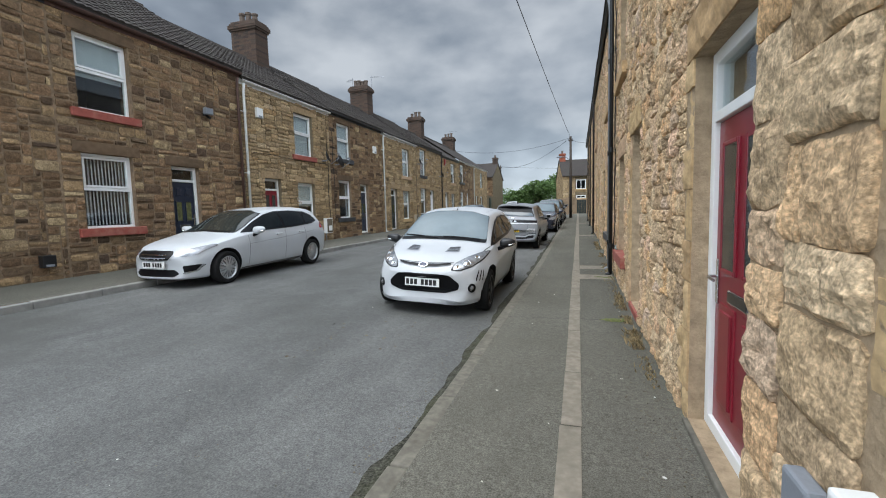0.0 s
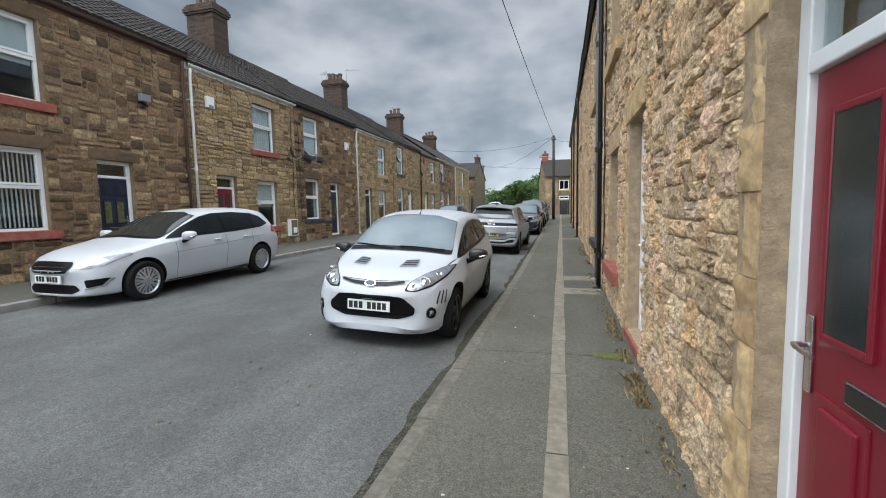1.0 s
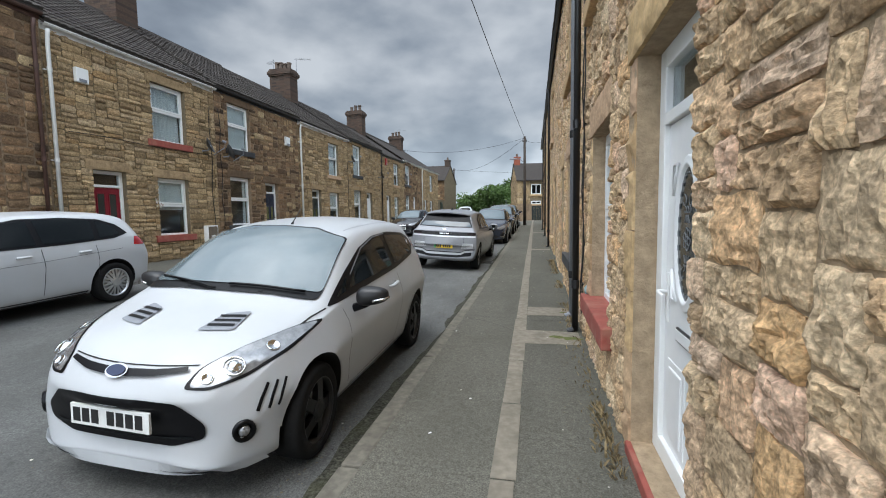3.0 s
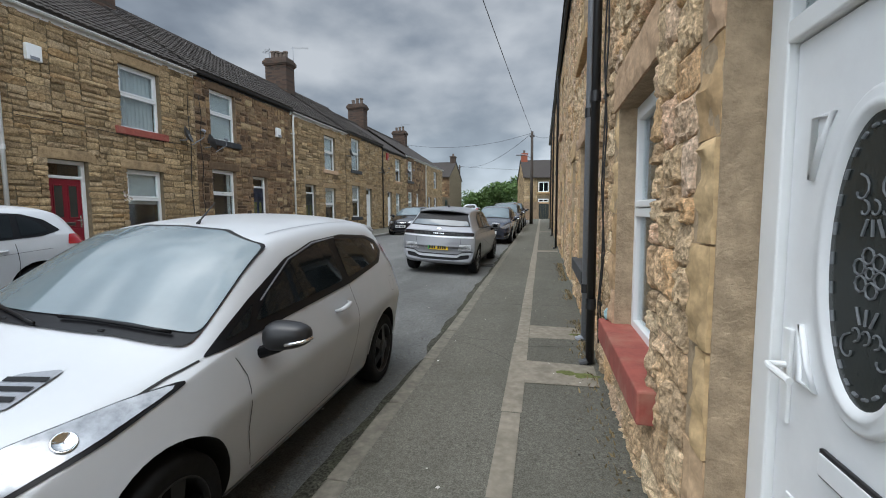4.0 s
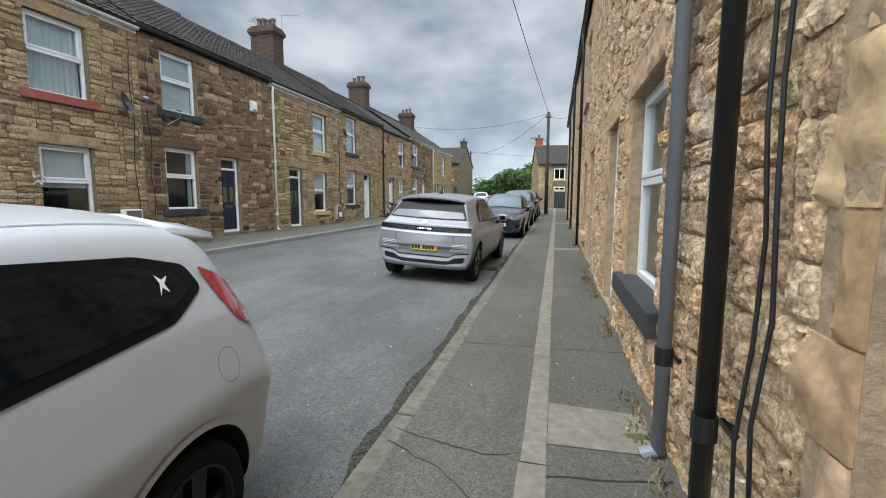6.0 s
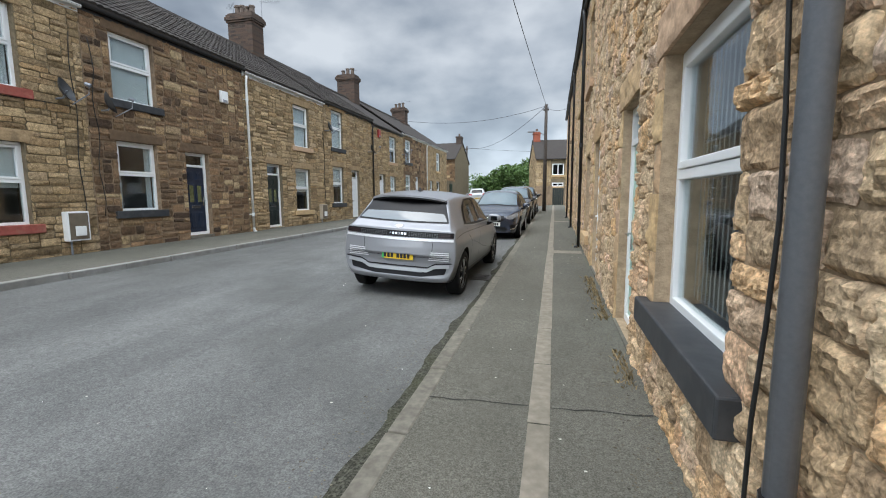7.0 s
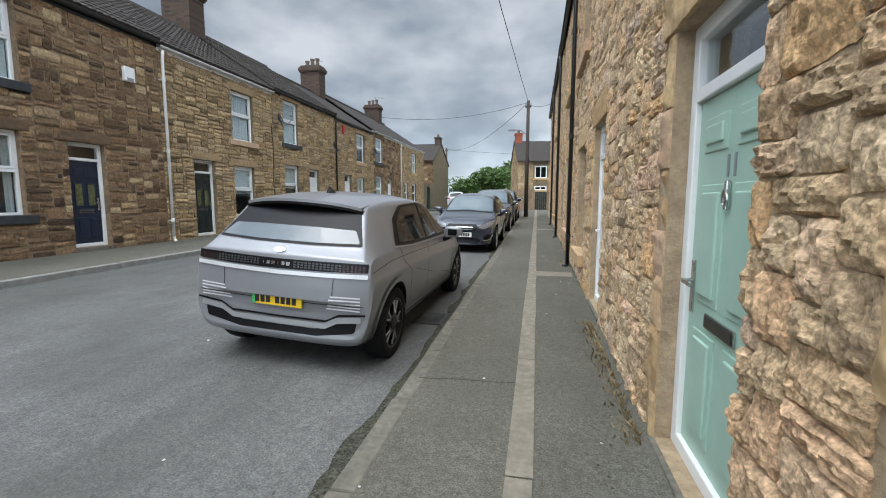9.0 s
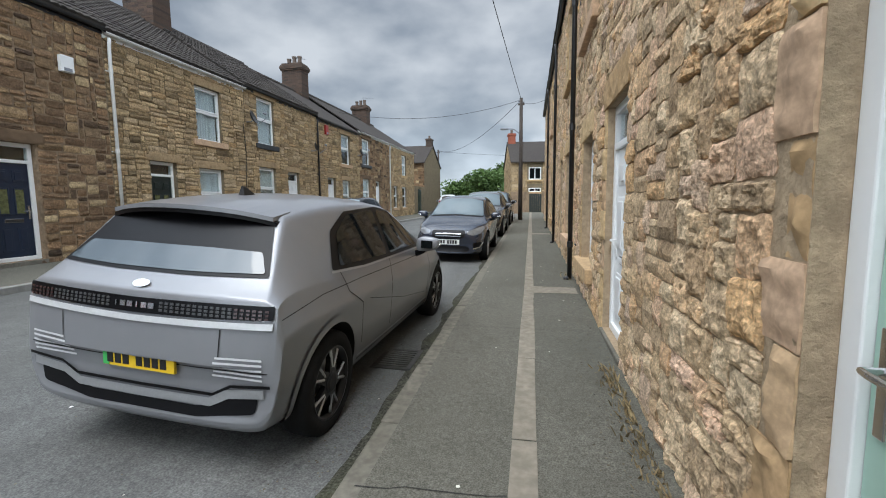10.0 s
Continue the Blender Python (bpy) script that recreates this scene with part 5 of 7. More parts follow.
def hatch_rows(L, W, H, cab=0.0):
    """Body stations of a small hatchback, by length, width and height."""
    fl, fw, fh = L / 3.95, W / 1.72, H / 1.48
    rows = [
        (0.00, .20, .46, .52, .46, .48, .53, .43, .555, .32),
        (0.04, .17, .62, .66, .56, .62, .63, .54, .655, .32),
        (0.16, .16, .71, .745, .68, .72, .735, .58, .765, .27),
        (0.36, .15, .78, .81, .76, .77, .82, .60, .85, .20),
        (0.80, .17, .79, .855, .84, .81, .89, .66, .93, .06),
        (1.08, .17, .80, .86, .90, .825, .955, .70, 1.00, .10),
        (1.28, .17, .80, .86, .92, .83, 1.03, .685, 1.075, .14),
        (1.78, .17, .80, .86, .94, .83, 1.32, .60, 1.37, .12),
        (2.05, .17, .80, .86, .96, .83, 1.385, .60, 1.435, .08),
        (2.55, .17, .80, .86, .98, .83, 1.415, .60, 1.475, .02),
        (3.05, .17, .80, .86, 1.01, .825, 1.415, .595, 1.475, -.02),
        (3.45, .18, .80, .855, 1.04, .81, 1.39, .585, 1.45, -.04),
        (3.72, .20, .80, .845, 1.03, .79, 1.33, .56, 1.39, -.05),
        (3.86, .24, .77, .82, .94, .75, 1.06, .53, 1.10, -.07),
        (3.94, .28, .70, .77, .84, .70, .92, .50, .94, -.09),
        (3.95, .32, .60, .66, .80, .58, .88, .42, .90, -.10),
    ]
    rows = [(f - cab * (1.0 if 1.2 < f < 1.9 else .6 if 1.0 < f < 2.2 else 0.0), *q) for f, *q in rows]
    return [(f * fl, zb, wb * fw, wm * fw, zs * fh, ws * fw, zr * fh, wt * fw, zt * fh, bow) for f, zb, wb, wm, zs, ws, zr, wt, zt, bow in rows]


def white_hatch():
    """The white three-door hatchback with bonnet vents and black wheels."""
    c = Car("hatchback_car", "white three-door hatchback with black wheels and bonnet vents, at kerb", "car", [(*q[:5], q[5] * .955, *q[6:]) for q in hatch_rows(3.95, 1.72, 1.48, 0.13)], (0.80, 3.29), 0.305, M_PAINT_WHITE, 0.86, 3, crease=((3, .5), (4, .3), (6, .35)), waist=.962, shoulder=.68)
    c.wheels(0.825, M_BLACKALLOY, 5, 0.075, width=0.2)
    scr = c.patch("windscreen_seal", M_TRIM, 0, [(-.685, .955), (-.35, .985), (0, .99), (.35, .985), (.685, .955), (.586, 1.332), (.3, 1.398), (0, 1.408), (-.3, 1.398), (-.586, 1.332)], 0.011, seg=0.045)
    c.patch("windscreen", M_SKYSCREEN, 0, [(-.675, .99), (-.35, 1.02), (0, 1.025), (.35, 1.02), (.675, .99), (.58, 1.325), (.3, 1.388), (0, 1.398), (-.3, 1.388), (-.58, 1.325)], 0.017, parent=scr, seg=0.06)
    band = c.patch("window_surround", M_TRIM, 90, [(1.06, .915), (1.7, .955), (2.6, 1.00), (3.3, 1.07), (3.50, 1.16), (3.46, 1.25), (3.25, 1.305), (2.75, 1.342), (2.28, 1.325), (1.90, 1.25), (1.50, 1.10)], 0.005, True)
    c.patch("door_window", M_CARGLASS, 90, [(1.44, .985), (1.9, 1.01), (2.50, 1.035), (2.49, 1.318), (2.27, 1.300), (1.96, 1.235), (1.68, 1.12)], 0.009, True)
    c.patch("corner_window", M_CARGLASS, 90, [(1.21, .95), (1.38, .972), (1.49, 1.065)], 0.009, True, r=0.01)
    c.patch("rear_side_window", M_CARGLASS, 90, [(2.60, 1.04), (3.25, 1.095), (3.43, 1.165), (3.39, 1.225), (3.2, 1.282), (2.60, 1.318)], 0.009, True)
    c.line(90, [(1.55, 1.07), (1.93, 1.243), (2.27, 1.312), (2.62, 1.328)], 0.008, M_GREYPIPE, 0.012, name="wind_deflector")
    # headlamps sweep back over the corners
    lamp = [(.40, .655), (.50, .655), (.63, .70), (.73, .775), (.775, .865), (.68, .855), (.54, .805), (.42, .73)]
    c.patch("headlamp_bezel", M_TRIM, 0, [(.375, .648), (.50, .640), (.64, .687), (.745, .765), (.785, .872), (.68, .859), (.538, .809), (.412, .734)], 0.004, True, seg=0.05)
    c.patch("headlamp", M_CLEARLENS, 0, lamp, 0.007, True, seg=0.05, label="clear headlamp lens")
    for s in (1, -1):
        hit, nor = c.onto(0, s * 0.565, 0.735)
        bm = bmesh.new()
        bmesh.ops.create_uvsphere(bm, u_segments=16, v_segments=10, radius=0.048)
        bm.transform(Matrix.Translation(hit - nor * 0.022))
        c.solid("projector_lens", bm, M_CHROME)
        for cx, cz, rr in ((.565, .735, .056), (.665, .795, .036), (.475, .69, .030)):
            hit, nor = c.onto(0, s * cx, cz)
            ringm = Matrix.Translation(hit + nor * .010) @ nor.to_track_quat("Z", "Y").to_matrix().to_4x4()
            c.solid("lamp_ring", tube([ringm @ Vector((rr * math.cos(q), rr * math.sin(q), 0)) for q in lin(0, 6.283, 20)], .004, 6, cap=False), M_CHROME)
            if rr < .05:
                c.solid("reflector", lathe([(rr * .95, .006), (rr * .5, -.002), (.001, -.004)], (0, 0, 0), 16, "z", closed=False), M_CHROME).data.transform(ringm)
    c.patch("lower_grille", M_TRIM, 0, [(-.37, .585), (-.2, .60), (.2, .60), (.37, .585), (.50, .47), (.49, .39), (.32, .335), (-.32, .335), (-.49, .39), (-.50, .47)], 0.008, seg=0.06)
    c.line(0, [(-.43, .395), (-.25, .38), (0, .375), (.25, .38), (.43, .395)], 0.012, M_CARGLASS, 0.016, False, "grille_bar")
    c.patch("upper_grille", M_TRIM, 0, [(-.37, .718), (-.2, .694), (0, .686), (.2, .694), (.37, .718), (.36, .734), (.2, .722), (0, .718), (-.2, .722), (-.36, .734)], 0.018, r=0.006, seg=0.022)
    badge = c.patch("badge", M_CHROME, 0, [(.065 * math.cos(a), .703 + .028 * math.sin(a)) for a in lin(0, 5.9, 16)], 0.026, r=0, seg=0.05)
    c.patch("badge_field", M_BLUE, 0, [(.054 * math.cos(a), .703 + .021 * math.sin(a)) for a in lin(0, 5.9, 16)], 0.031, r=0, seg=0.05, parent=badge)
    for s in (1, -1):
        hit, nor = c.onto(0, s * 0.655, 0.41)
        bm = lathe([(0.062, -0.01), (0.062, 0.012), (0.045, 0.014), (0.04, 0.0), (0.001, 0.0)], (0, 0, 0), 20, "y", closed=False)
        bm.transform(Matrix.Translation(hit) @ nor.to_track_quat("Y", "Z").to_matrix().to_4x4())
        fog = c.solid("fog_lamp", bm, M_TRIM)
        bm = bmesh.new()
        bmesh.ops.create_uvsphere(bm, u_segments=12, v_segments=8, radius=0.036)
        bm.transform(Matrix.Translation(hit - nor * 0.008))
        part("bulb", bm, M_CLEARLENS, fog, smooth=True)
    c.line(0, [(-.70, .235), (-.5, .205), (-.25, .225), (0, .228), (.25, .225), (.5, .205), (.70, .235)], 0.045, M_PAINT_WHITE, 0.022, False, "front_lip")
    c.line(0, [(-.55, .185), (-.25, .195), (0, .195), (.25, .195), (.55, .185)], 0.03, M_TRIM, 0.012, False, "lip_slot")
    # bonnet vents, washer jets
    for s in (1, -1):
        q = [(s * .20, .46), (s * .40, .53), (s * .37, .78), (s * .23, .70)]
        vent = c.patch("bonnet_vent", M_GREYPIPE, None, q, 0.008, label="grey bonnet vent")
        for k in range(3):
            f = .535 + k * .062
            c.line(None, [(s * .225, f), (s * .375, f + .045)], 0.028, M_TRIM, 0.013, False, "vent_slot", parent=vent)
        hit, nor = c.onto(None, s * .28, 1.02)
        bm = boxes(((hit.x - .015, hit.y - .015, hit.z), (hit.x + .015, hit.y + .015, hit.z + .014)), bevel=0.004)
        c.solid("washer_jet", bm, M_TRIM)
    # claw marks on the bumper corner
    for k in range(3):
        f = .33 + .055 * k
        c.line(90, [(f - .03, .50), (f, .56), (f + .05, .635)], 0.016, M_TRIM, 0.008, -1, "claw_mark")
    c.mirrors(1.44, .955, .945, M_BLACK, .98)
    for x0, x1 in ((-.58, -.02), (.05, .62)):
        pts = []
        for k in range(7):
            t = k / 6
            hit, nor = c.onto(0, x0 + (x1 - x0) * t, .99 + .028 * math.sin(t * math.pi * .6))
            pts.append(hit + nor * 0.026)
        c.solid("wiper", tube(pts, 0.009, 6), M_TRIM)
    for s in (1, -1):
        hit, _ = c.onto(90, 2.37 - c.f0, .87)
        x = s * hit.x
        c.solid("door_handle", tube([(x, c.f0 - 2.28, .862), (x + s * .035, c.f0 - 2.31, .868), (x + s * .04, c.f0 - 2.38, .876), (x + s * .035, c.f0 - 2.46, .884), (x, c.f0 - 2.49, .886)], 0.016, 8, radii=[.010, .016, .019, .016, .010]), M_PAINT_WHITE)
    c.line(90, [(1.20, .93), (1.27, .78), (1.27, .5), (1.32, .30)], 0.005)
    c.line(90, [(2.58, 1.00), (2.64, .80), (2.62, .55), (2.50, .30), (1.34, .27)], 0.005)
    c.line(90, [(.66, .83), (.90, .885), (1.05, .912)], 0.006)
    c.line(0, [(-.40, .745), (-.2, .74), (0, .738), (.2, .74), (.40, .745)], 0.005, mirror=False)
    ring = [(3.50 + .062 * math.cos(a), .86 + .066 * math.sin(a)) for a in lin(0, 6.283, 18)]
    c.line(90, ring, 0.004, M_GREYPIPE, name="fuel_flap_line")
    c.line(None, [(.50, 1.95), (.525, 2.4), (.53, 2.9), (.52, 3.45)], 0.007, M_GREYPIPE, name="roof_seam")
    c.patch("tail_lamp", M_REDLENS, 90, [(3.63, 1.01), (3.73, .955), (3.80, 1.00), (3.76, 1.09), (3.63, 1.19), (3.52, 1.235), (3.57, 1.11)], 0.008, True, label="red tail lamp", r=0.02)
    c.patch("rear_window", M_CARGLASS, 180, [(-.52, 1.06), (.52, 1.06), (.50, 1.30), (.3, 1.35), (-.3, 1.35), (-.50, 1.30)], 0.006)
    c.line(90, [(1.15, .225), (2.0, .215), (2.92, .235)], 0.05, M_PAINT_WHITE, 0.014, name="side_skirt")
    c.plate(0, 0.48, M_PLATE_W, w=0.49)
    for f in (.80, 3.29):
        ring = [(f + (c.r + .068) * math.cos(a), c.r + .01 + (c.r + .068) * math.sin(a)) for a in lin(.12, math.pi - .12, 22)]
        c.line(90, ring, 0.03, M_PAINT_WHITE, 0.010, name="arch_lip")
    hit, _ = c.onto(None, 0.0, 1.98)
    c.solid("aerial", tube([hit, hit + Vector((0, -.03, .03)), hit + Vector((0, -.17, .14))], 0.005, 6, radii=[0.014, 0.006, 0.003]), M_BLACK)
    # roof-edge spoiler
    bm = bmesh.new()
    vs = [bm.verts.new((x, c.f0 - f, z)) for x, f, z in ((-.56, 3.50, 1.385), (-.3, 3.50, 1.425), (.3, 3.50, 1.425), (.56, 3.50, 1.385), (.53, 3.80, 1.335), (.3, 3.84, 1.375), (-.3, 3.84, 1.375), (-.53, 3.80, 1.335))]
    top = bm.faces.new(vs)
    ext = bmesh.ops.extrude_face_region(bm, geom=[top])
    bmesh.ops.translate(bm, verts=[v for v in ext["geom"] if isinstance(v, bmesh.types.BMVert)], vec=(0, 0, -.05))
    bmesh.ops.bevel(bm, geom=list(bm.edges), offset=.015, segments=2, affect="EDGES")
    c.solid("roof_spoiler", bm, M_PAINT_WHITE)
    # a pale sticker in the rear side glass
    c.patch("sticker", M_UPVC, 90, [(3.285, 1.165), (3.305, 1.19), (3.33, 1.17), (3.32, 1.20), (3.345, 1.225), (3.315, 1.215), (3.29, 1.235), (3.30, 1.205)], 0.012, -1, r=0, seg=.05)
    return c


def silver_crossover():
    """The matt silver electric crossover, seen from behind."""
    rows = [
        (0.00, .28, .55, .62, .56, .58, .72, .5, .74, .20), (0.10, .22, .72, .78, .66, .72, .78, .6, .80, .20), (0.40, .2, .84, .90, .80, .84, .88, .68, .90, .12),
        (0.90, .2, .87, .945, .92, .89, .98, .74, 1.02, .05), (1.25, .2, .87, .945, .97, .90, 1.04, .79, 1.08, .10), (1.55, .2, .87, .945, .99, .90, 1.17, .77, 1.22, .13),
        (2.05, .2, .87, .945, 1.01, .90, 1.42, .71, 1.48, .12), (2.35, .2, .87, .945, 1.02, .90, 1.50, .69, 1.555, .06), (2.9, .2, .87, .945, 1.03, .90, 1.535, .685, 1.60, .0),
        (3.5, .2, .87, .945, 1.04, .895, 1.52, .67, 1.585, .0), (3.80, .21, .87, .945, 1.05, .89, 1.495, .665, 1.56, -.01),
        (3.98, .22, .87, .945, 1.055, .885, 1.465, .655, 1.53, -.02), (4.32, .25, .86, .94, 1.06, .88, 1.115, .79, 1.135, -.04),
        (4.44, .27, .86, .935, 1.01, .90, 1.045, .83, 1.055, -.06), (4.46, .29, .86, .935, .90, .905, .93, .84, .94, -.06),
        (4.475, .31, .85, .93, .73, .90, .77, .83, .785, -.06), (4.48, .34, .82, .91, .63, .87, .67, .80, .68, -.06)]
    c = Car("crossover_car", "matt silver electric crossover with black lower trim, parked at the kerb", "car", rows, (.845, 3.80), 0.352, M_PAINT_SILVER, 0.945, 3, crease=((3, .6), (4, .9), (6, .8)), tail={11: .8, 13: .95, 14: .5, 15: .4, 16: .7}, waist=.97)
    c.wheels(0.925, M_BLACKALLOY, 5, 0.085, width=0.22, twin=False)
    # bright facets on the dark wheels
    band = c.patch("window_surround", M_TRIM, 90, [(1.35, 1.03), (2.2, 1.05), (3.2, 1.065), (3.72, 1.10), (3.55, 1.35), (3.25, 1.475), (2.6, 1.495), (2.2, 1.44), (1.75, 1.23)], 0.005, True)
    c.patch("front_side_window", M_CARGLASS, 90, [(1.72, 1.07), (2.62, 1.085), (2.62, 1.465), (2.3, 1.44), (1.95, 1.28)], 0.009, True)
    c.patch("rear_side_window", M_CARGLASS, 90, [(2.70, 1.085), (3.60, 1.115), (3.48, 1.33), (3.22, 1.45), (2.70, 1.467)], 0.009, True)
    c.line(90, [(1.3, 1.02), (2.2, 1.04), (3.2, 1.055), (3.74, 1.09)], 0.014, M_SKID, 0.012, name="belt_trim")
    c.patch("windscreen", M_SKYSCREEN, 0, [(-.72, 1.08), (0, 1.11), (.72, 1.08), (.62, 1.44), (0, 1.52), (-.62, 1.44)], 0.006)
    # black area: the surround together with the unlit upper glass
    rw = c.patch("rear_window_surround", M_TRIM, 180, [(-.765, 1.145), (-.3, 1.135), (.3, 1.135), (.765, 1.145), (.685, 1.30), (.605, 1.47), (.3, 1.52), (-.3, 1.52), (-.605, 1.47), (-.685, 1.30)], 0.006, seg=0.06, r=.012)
    # paler patch over the lower glass only, drawn as the sky's reflection
    c.patch("rear_window", M_REARSKY, 180, [(-.735, 1.16), (-.3, 1.15), (.3, 1.15), (.735, 1.16), (.65, 1.265), (.3, 1.275), (-.3, 1.275), (-.65, 1.265)], 0.011, parent=rw, r=0.02)
    for name, m_, drop, reach, wide in (("roof_spoiler", M_PAINT_SILVER, 0.0, .16, .63), ("spoiler_lip", M_TRIM, -.026, .15, .645)):
        bm = bmesh.new()
        xs = [wide * k / 6 for k in range(-6, 7)]
        front, back = [], []
        for x in xs:
            hit, _ = c.onto(None, x, 3.86)
            front.append(bm.verts.new(hit + Vector((0, 0, .006 + drop))))
            back.append(bm.verts.new(hit + Vector((0, -reach - .12 + .10 * (x / wide) ** 2, -.022 + drop))))
        geom = [bm.faces.new((front[k], front[k + 1], back[k + 1], back[k])) for k in range(12)]
        ext = bmesh.ops.extrude_face_region(bm, geom=geom)
        bmesh.ops.translate(bm, verts=[v for v in ext["geom"] if isinstance(v, bmesh.types.BMVert)], vec=(0, 0, -.026))
        bmesh.ops.recalc_face_normals(bm, faces=bm.faces)
        c.solid(name, bm, m_, smooth=False)
    # the light bar of small square lamps
    bar = c.patch("light_bar", M_TRIM, 180, [(-.885, .948), (-.5, .935), (0, .93), (.5, .935), (.885, .948), (.885, 1.022), (.5, 1.018), (0, 1.013), (-.5, 1.018), (-.885, 1.022)], 0.008, seg=0.06, r=0.015)
    for s in (1, -1):
        for row in range(3):
            for k in range(19):
                x = s * (.19 + .0365 * k)
                hit, nor = c.onto(180, x, .954 + .02 * row)
                m = Matrix.Translation(hit + nor * 0.012) @ nor.to_track_quat("Y", "Z").to_matrix().to_4x4()
                bm = boxes(((-.011, -.002, -.006), (.011, .002, .006)))
                bm.transform(m)
                part("lamp_square", bm, M_PIXEL if k < 13 else M_REDPIX, bar)
    for k, w in enumerate((.012, .05, .05, .012, .05, .05)):
        x = .125 - .05 * k
        hit, nor = c.onto(180, x, .974)
        bm = boxes(((-w * .38, -.002, -.015), (w * .38, .003, .015)))
        bm.transform(Matrix.Translation(hit + nor * 0.013) @ nor.to_track_quat("Y", "Z").to_matrix().to_4x4())
        part("lettering_bar", bm, M_CHROME, bar)
    c.line(180, [(-.885, .915), (-.45, .905), (0, .90), (.45, .905), (.885, .915)], 0.035, M_BRIGHT, 0.012, False, "bright_strip")
    c.patch("badge", M_CHROME, 180, [(.06 * math.cos(a), 1.078 + .018 * math.sin(a)) for a in lin(0, 5.9, 16)], 0.01, r=0, seg=0.05)
    # bumper: gills, plate recess, skid band
    c.line(180, [(.56, .66), (.57, .88)], 0.007, mirror=True)
    c.line(180, [(-.86, .66), (-.4, .645), (0, .64), (.4, .645), (.86, .66)], 0.006, mirror=False)
    for s in (1, -1):
        for k in range(5):
            z = .615 + .028 * k
            c.line(180, [(s * (.50 + .012 * k), z), (s * .64, z + .003), (s * .83, z + .006)], 0.012, M_BRIGHT, 0.010, False, "bumper_gill")
    c.patch("lower_bumper", M_TRIM, 180, [(-.80, .52), (-.5, .475), (-.4, .42), (.4, .42), (.5, .475), (.80, .52), (.78, .42), (.4, .36), (-.4, .36), (-.78, .42)], 0.006, seg=0.07)
    c.line(180, [(-.84, .545), (-.60, .515), (-.48, .455), (0, .45), (.48, .455), (.60, .515), (.84, .545)], 0.05, M_SKID, 0.014, False, "skid_trim")
    c.line(180, [(-.88, .59), (-.62, .562), (-.50, .500), (0, .495), (.50, .500), (.62, .562), (.88, .59)], 0.018, M_TRIM, 0.012, False, "skid_gap")
    c.line(90, [(1.25, .30), (2.3, .29), (3.35, .30)], 0.10, M_TRIM, 0.008, name="sill_trim")
    c.line(90, [(1.25, .375), (2.3, .365), (3.35, .375)], 0.018, M_SKID, 0.012, name="sill_trim")
    for y, f in zip(c.axles, (.845, 3.80)):
        ring = [(f + (c.r + .075) * math.cos(a), c.r + .01 + (c.r + .075) * math.sin(a)) for a in lin(-0.25, math.pi + 0.25, 26)]
        c.line(90, ring, 0.05, M_PAINT_SILVER, 0.012, name="arch_trim")
    c.line(90, [(2.66, 1.06), (2.68, .8), (2.62, .42)], 0.008)
    c.line(90, [(3.62, 1.09), (3.55, .93), (3.34, .80), (3.28, .46)], 0.008)
    c.line(90, [(1.40, 1.02), (1.36, .8), (1.34, .42)], 0.008)
    # body creases, their shade drawn as two thin dark lines
    c.line(90, [(4.36, .945), (3.9, .985), (3.3, .985), (2.3, .965), (1.4, .95)], 0.005, M_DARKLINE, 0.002)
    c.line(90, [(1.42, .46), (2.3, .60), (3.20, .80)], 0.004, M_DARKLINE, 0.001)
    c.mirrors(1.85, 1.05, 1.09, M_PAINT_SILVER, 1.1)
    c.plate(180, 0.65, M_PLATE_Y, True)
    hit, _ = c.onto(None, 0.0, 3.5)
    bm = bmesh.new()
    vs = [bm.verts.new(hit + Vector(p)) for p in ((-.03, .09, -.01), (.03, .09, -.01), (.03, -.06, -.01), (-.03, -.06, -.01), (-.006, -.05, .065), (.006, -.05, .065), (.006, -.02, .06), (-.006, -.02, .06))]
    for f in ((0, 1, 6, 7), (2, 3, 4, 5), (1, 2, 5, 6), (3, 0, 7, 4), (4, 7, 6, 5), (0, 3, 2, 1)):
        bm.faces.new([vs[i] for i in f])
    c.solid("shark_fin_aerial", bm, M_BLACK, smooth=False)
    # silver facets of the wheel faces
    for w in [o for o in c.root.children if o.name.startswith("wheel")]:
        for k in range(5):
            a = 2 * math.pi * k / 5
            for d in (-.16, .16):
                q = [(0.094, .10 * math.cos(a + d * .6), .10 * math.sin(a + d * .6)), (.084, .225 * math.cos(a + d * 1.5), .225 * math.sin(a + d * 1.5))]
                ob = new("wheel_facet", mesh_of("wheel_facet", tube(q, 0.011, 6), M_ALLOY))
                ob.parent = w
    return c


M_PIXEL = mat("grey_lamp_square", (0.06, 0.062, 0.065), rough=0.3, grain=0.1)
M_REDPIX = mat("dark_red_lamp_square", (0.05, 0.03, 0.03), rough=0.2, grain=0.1)


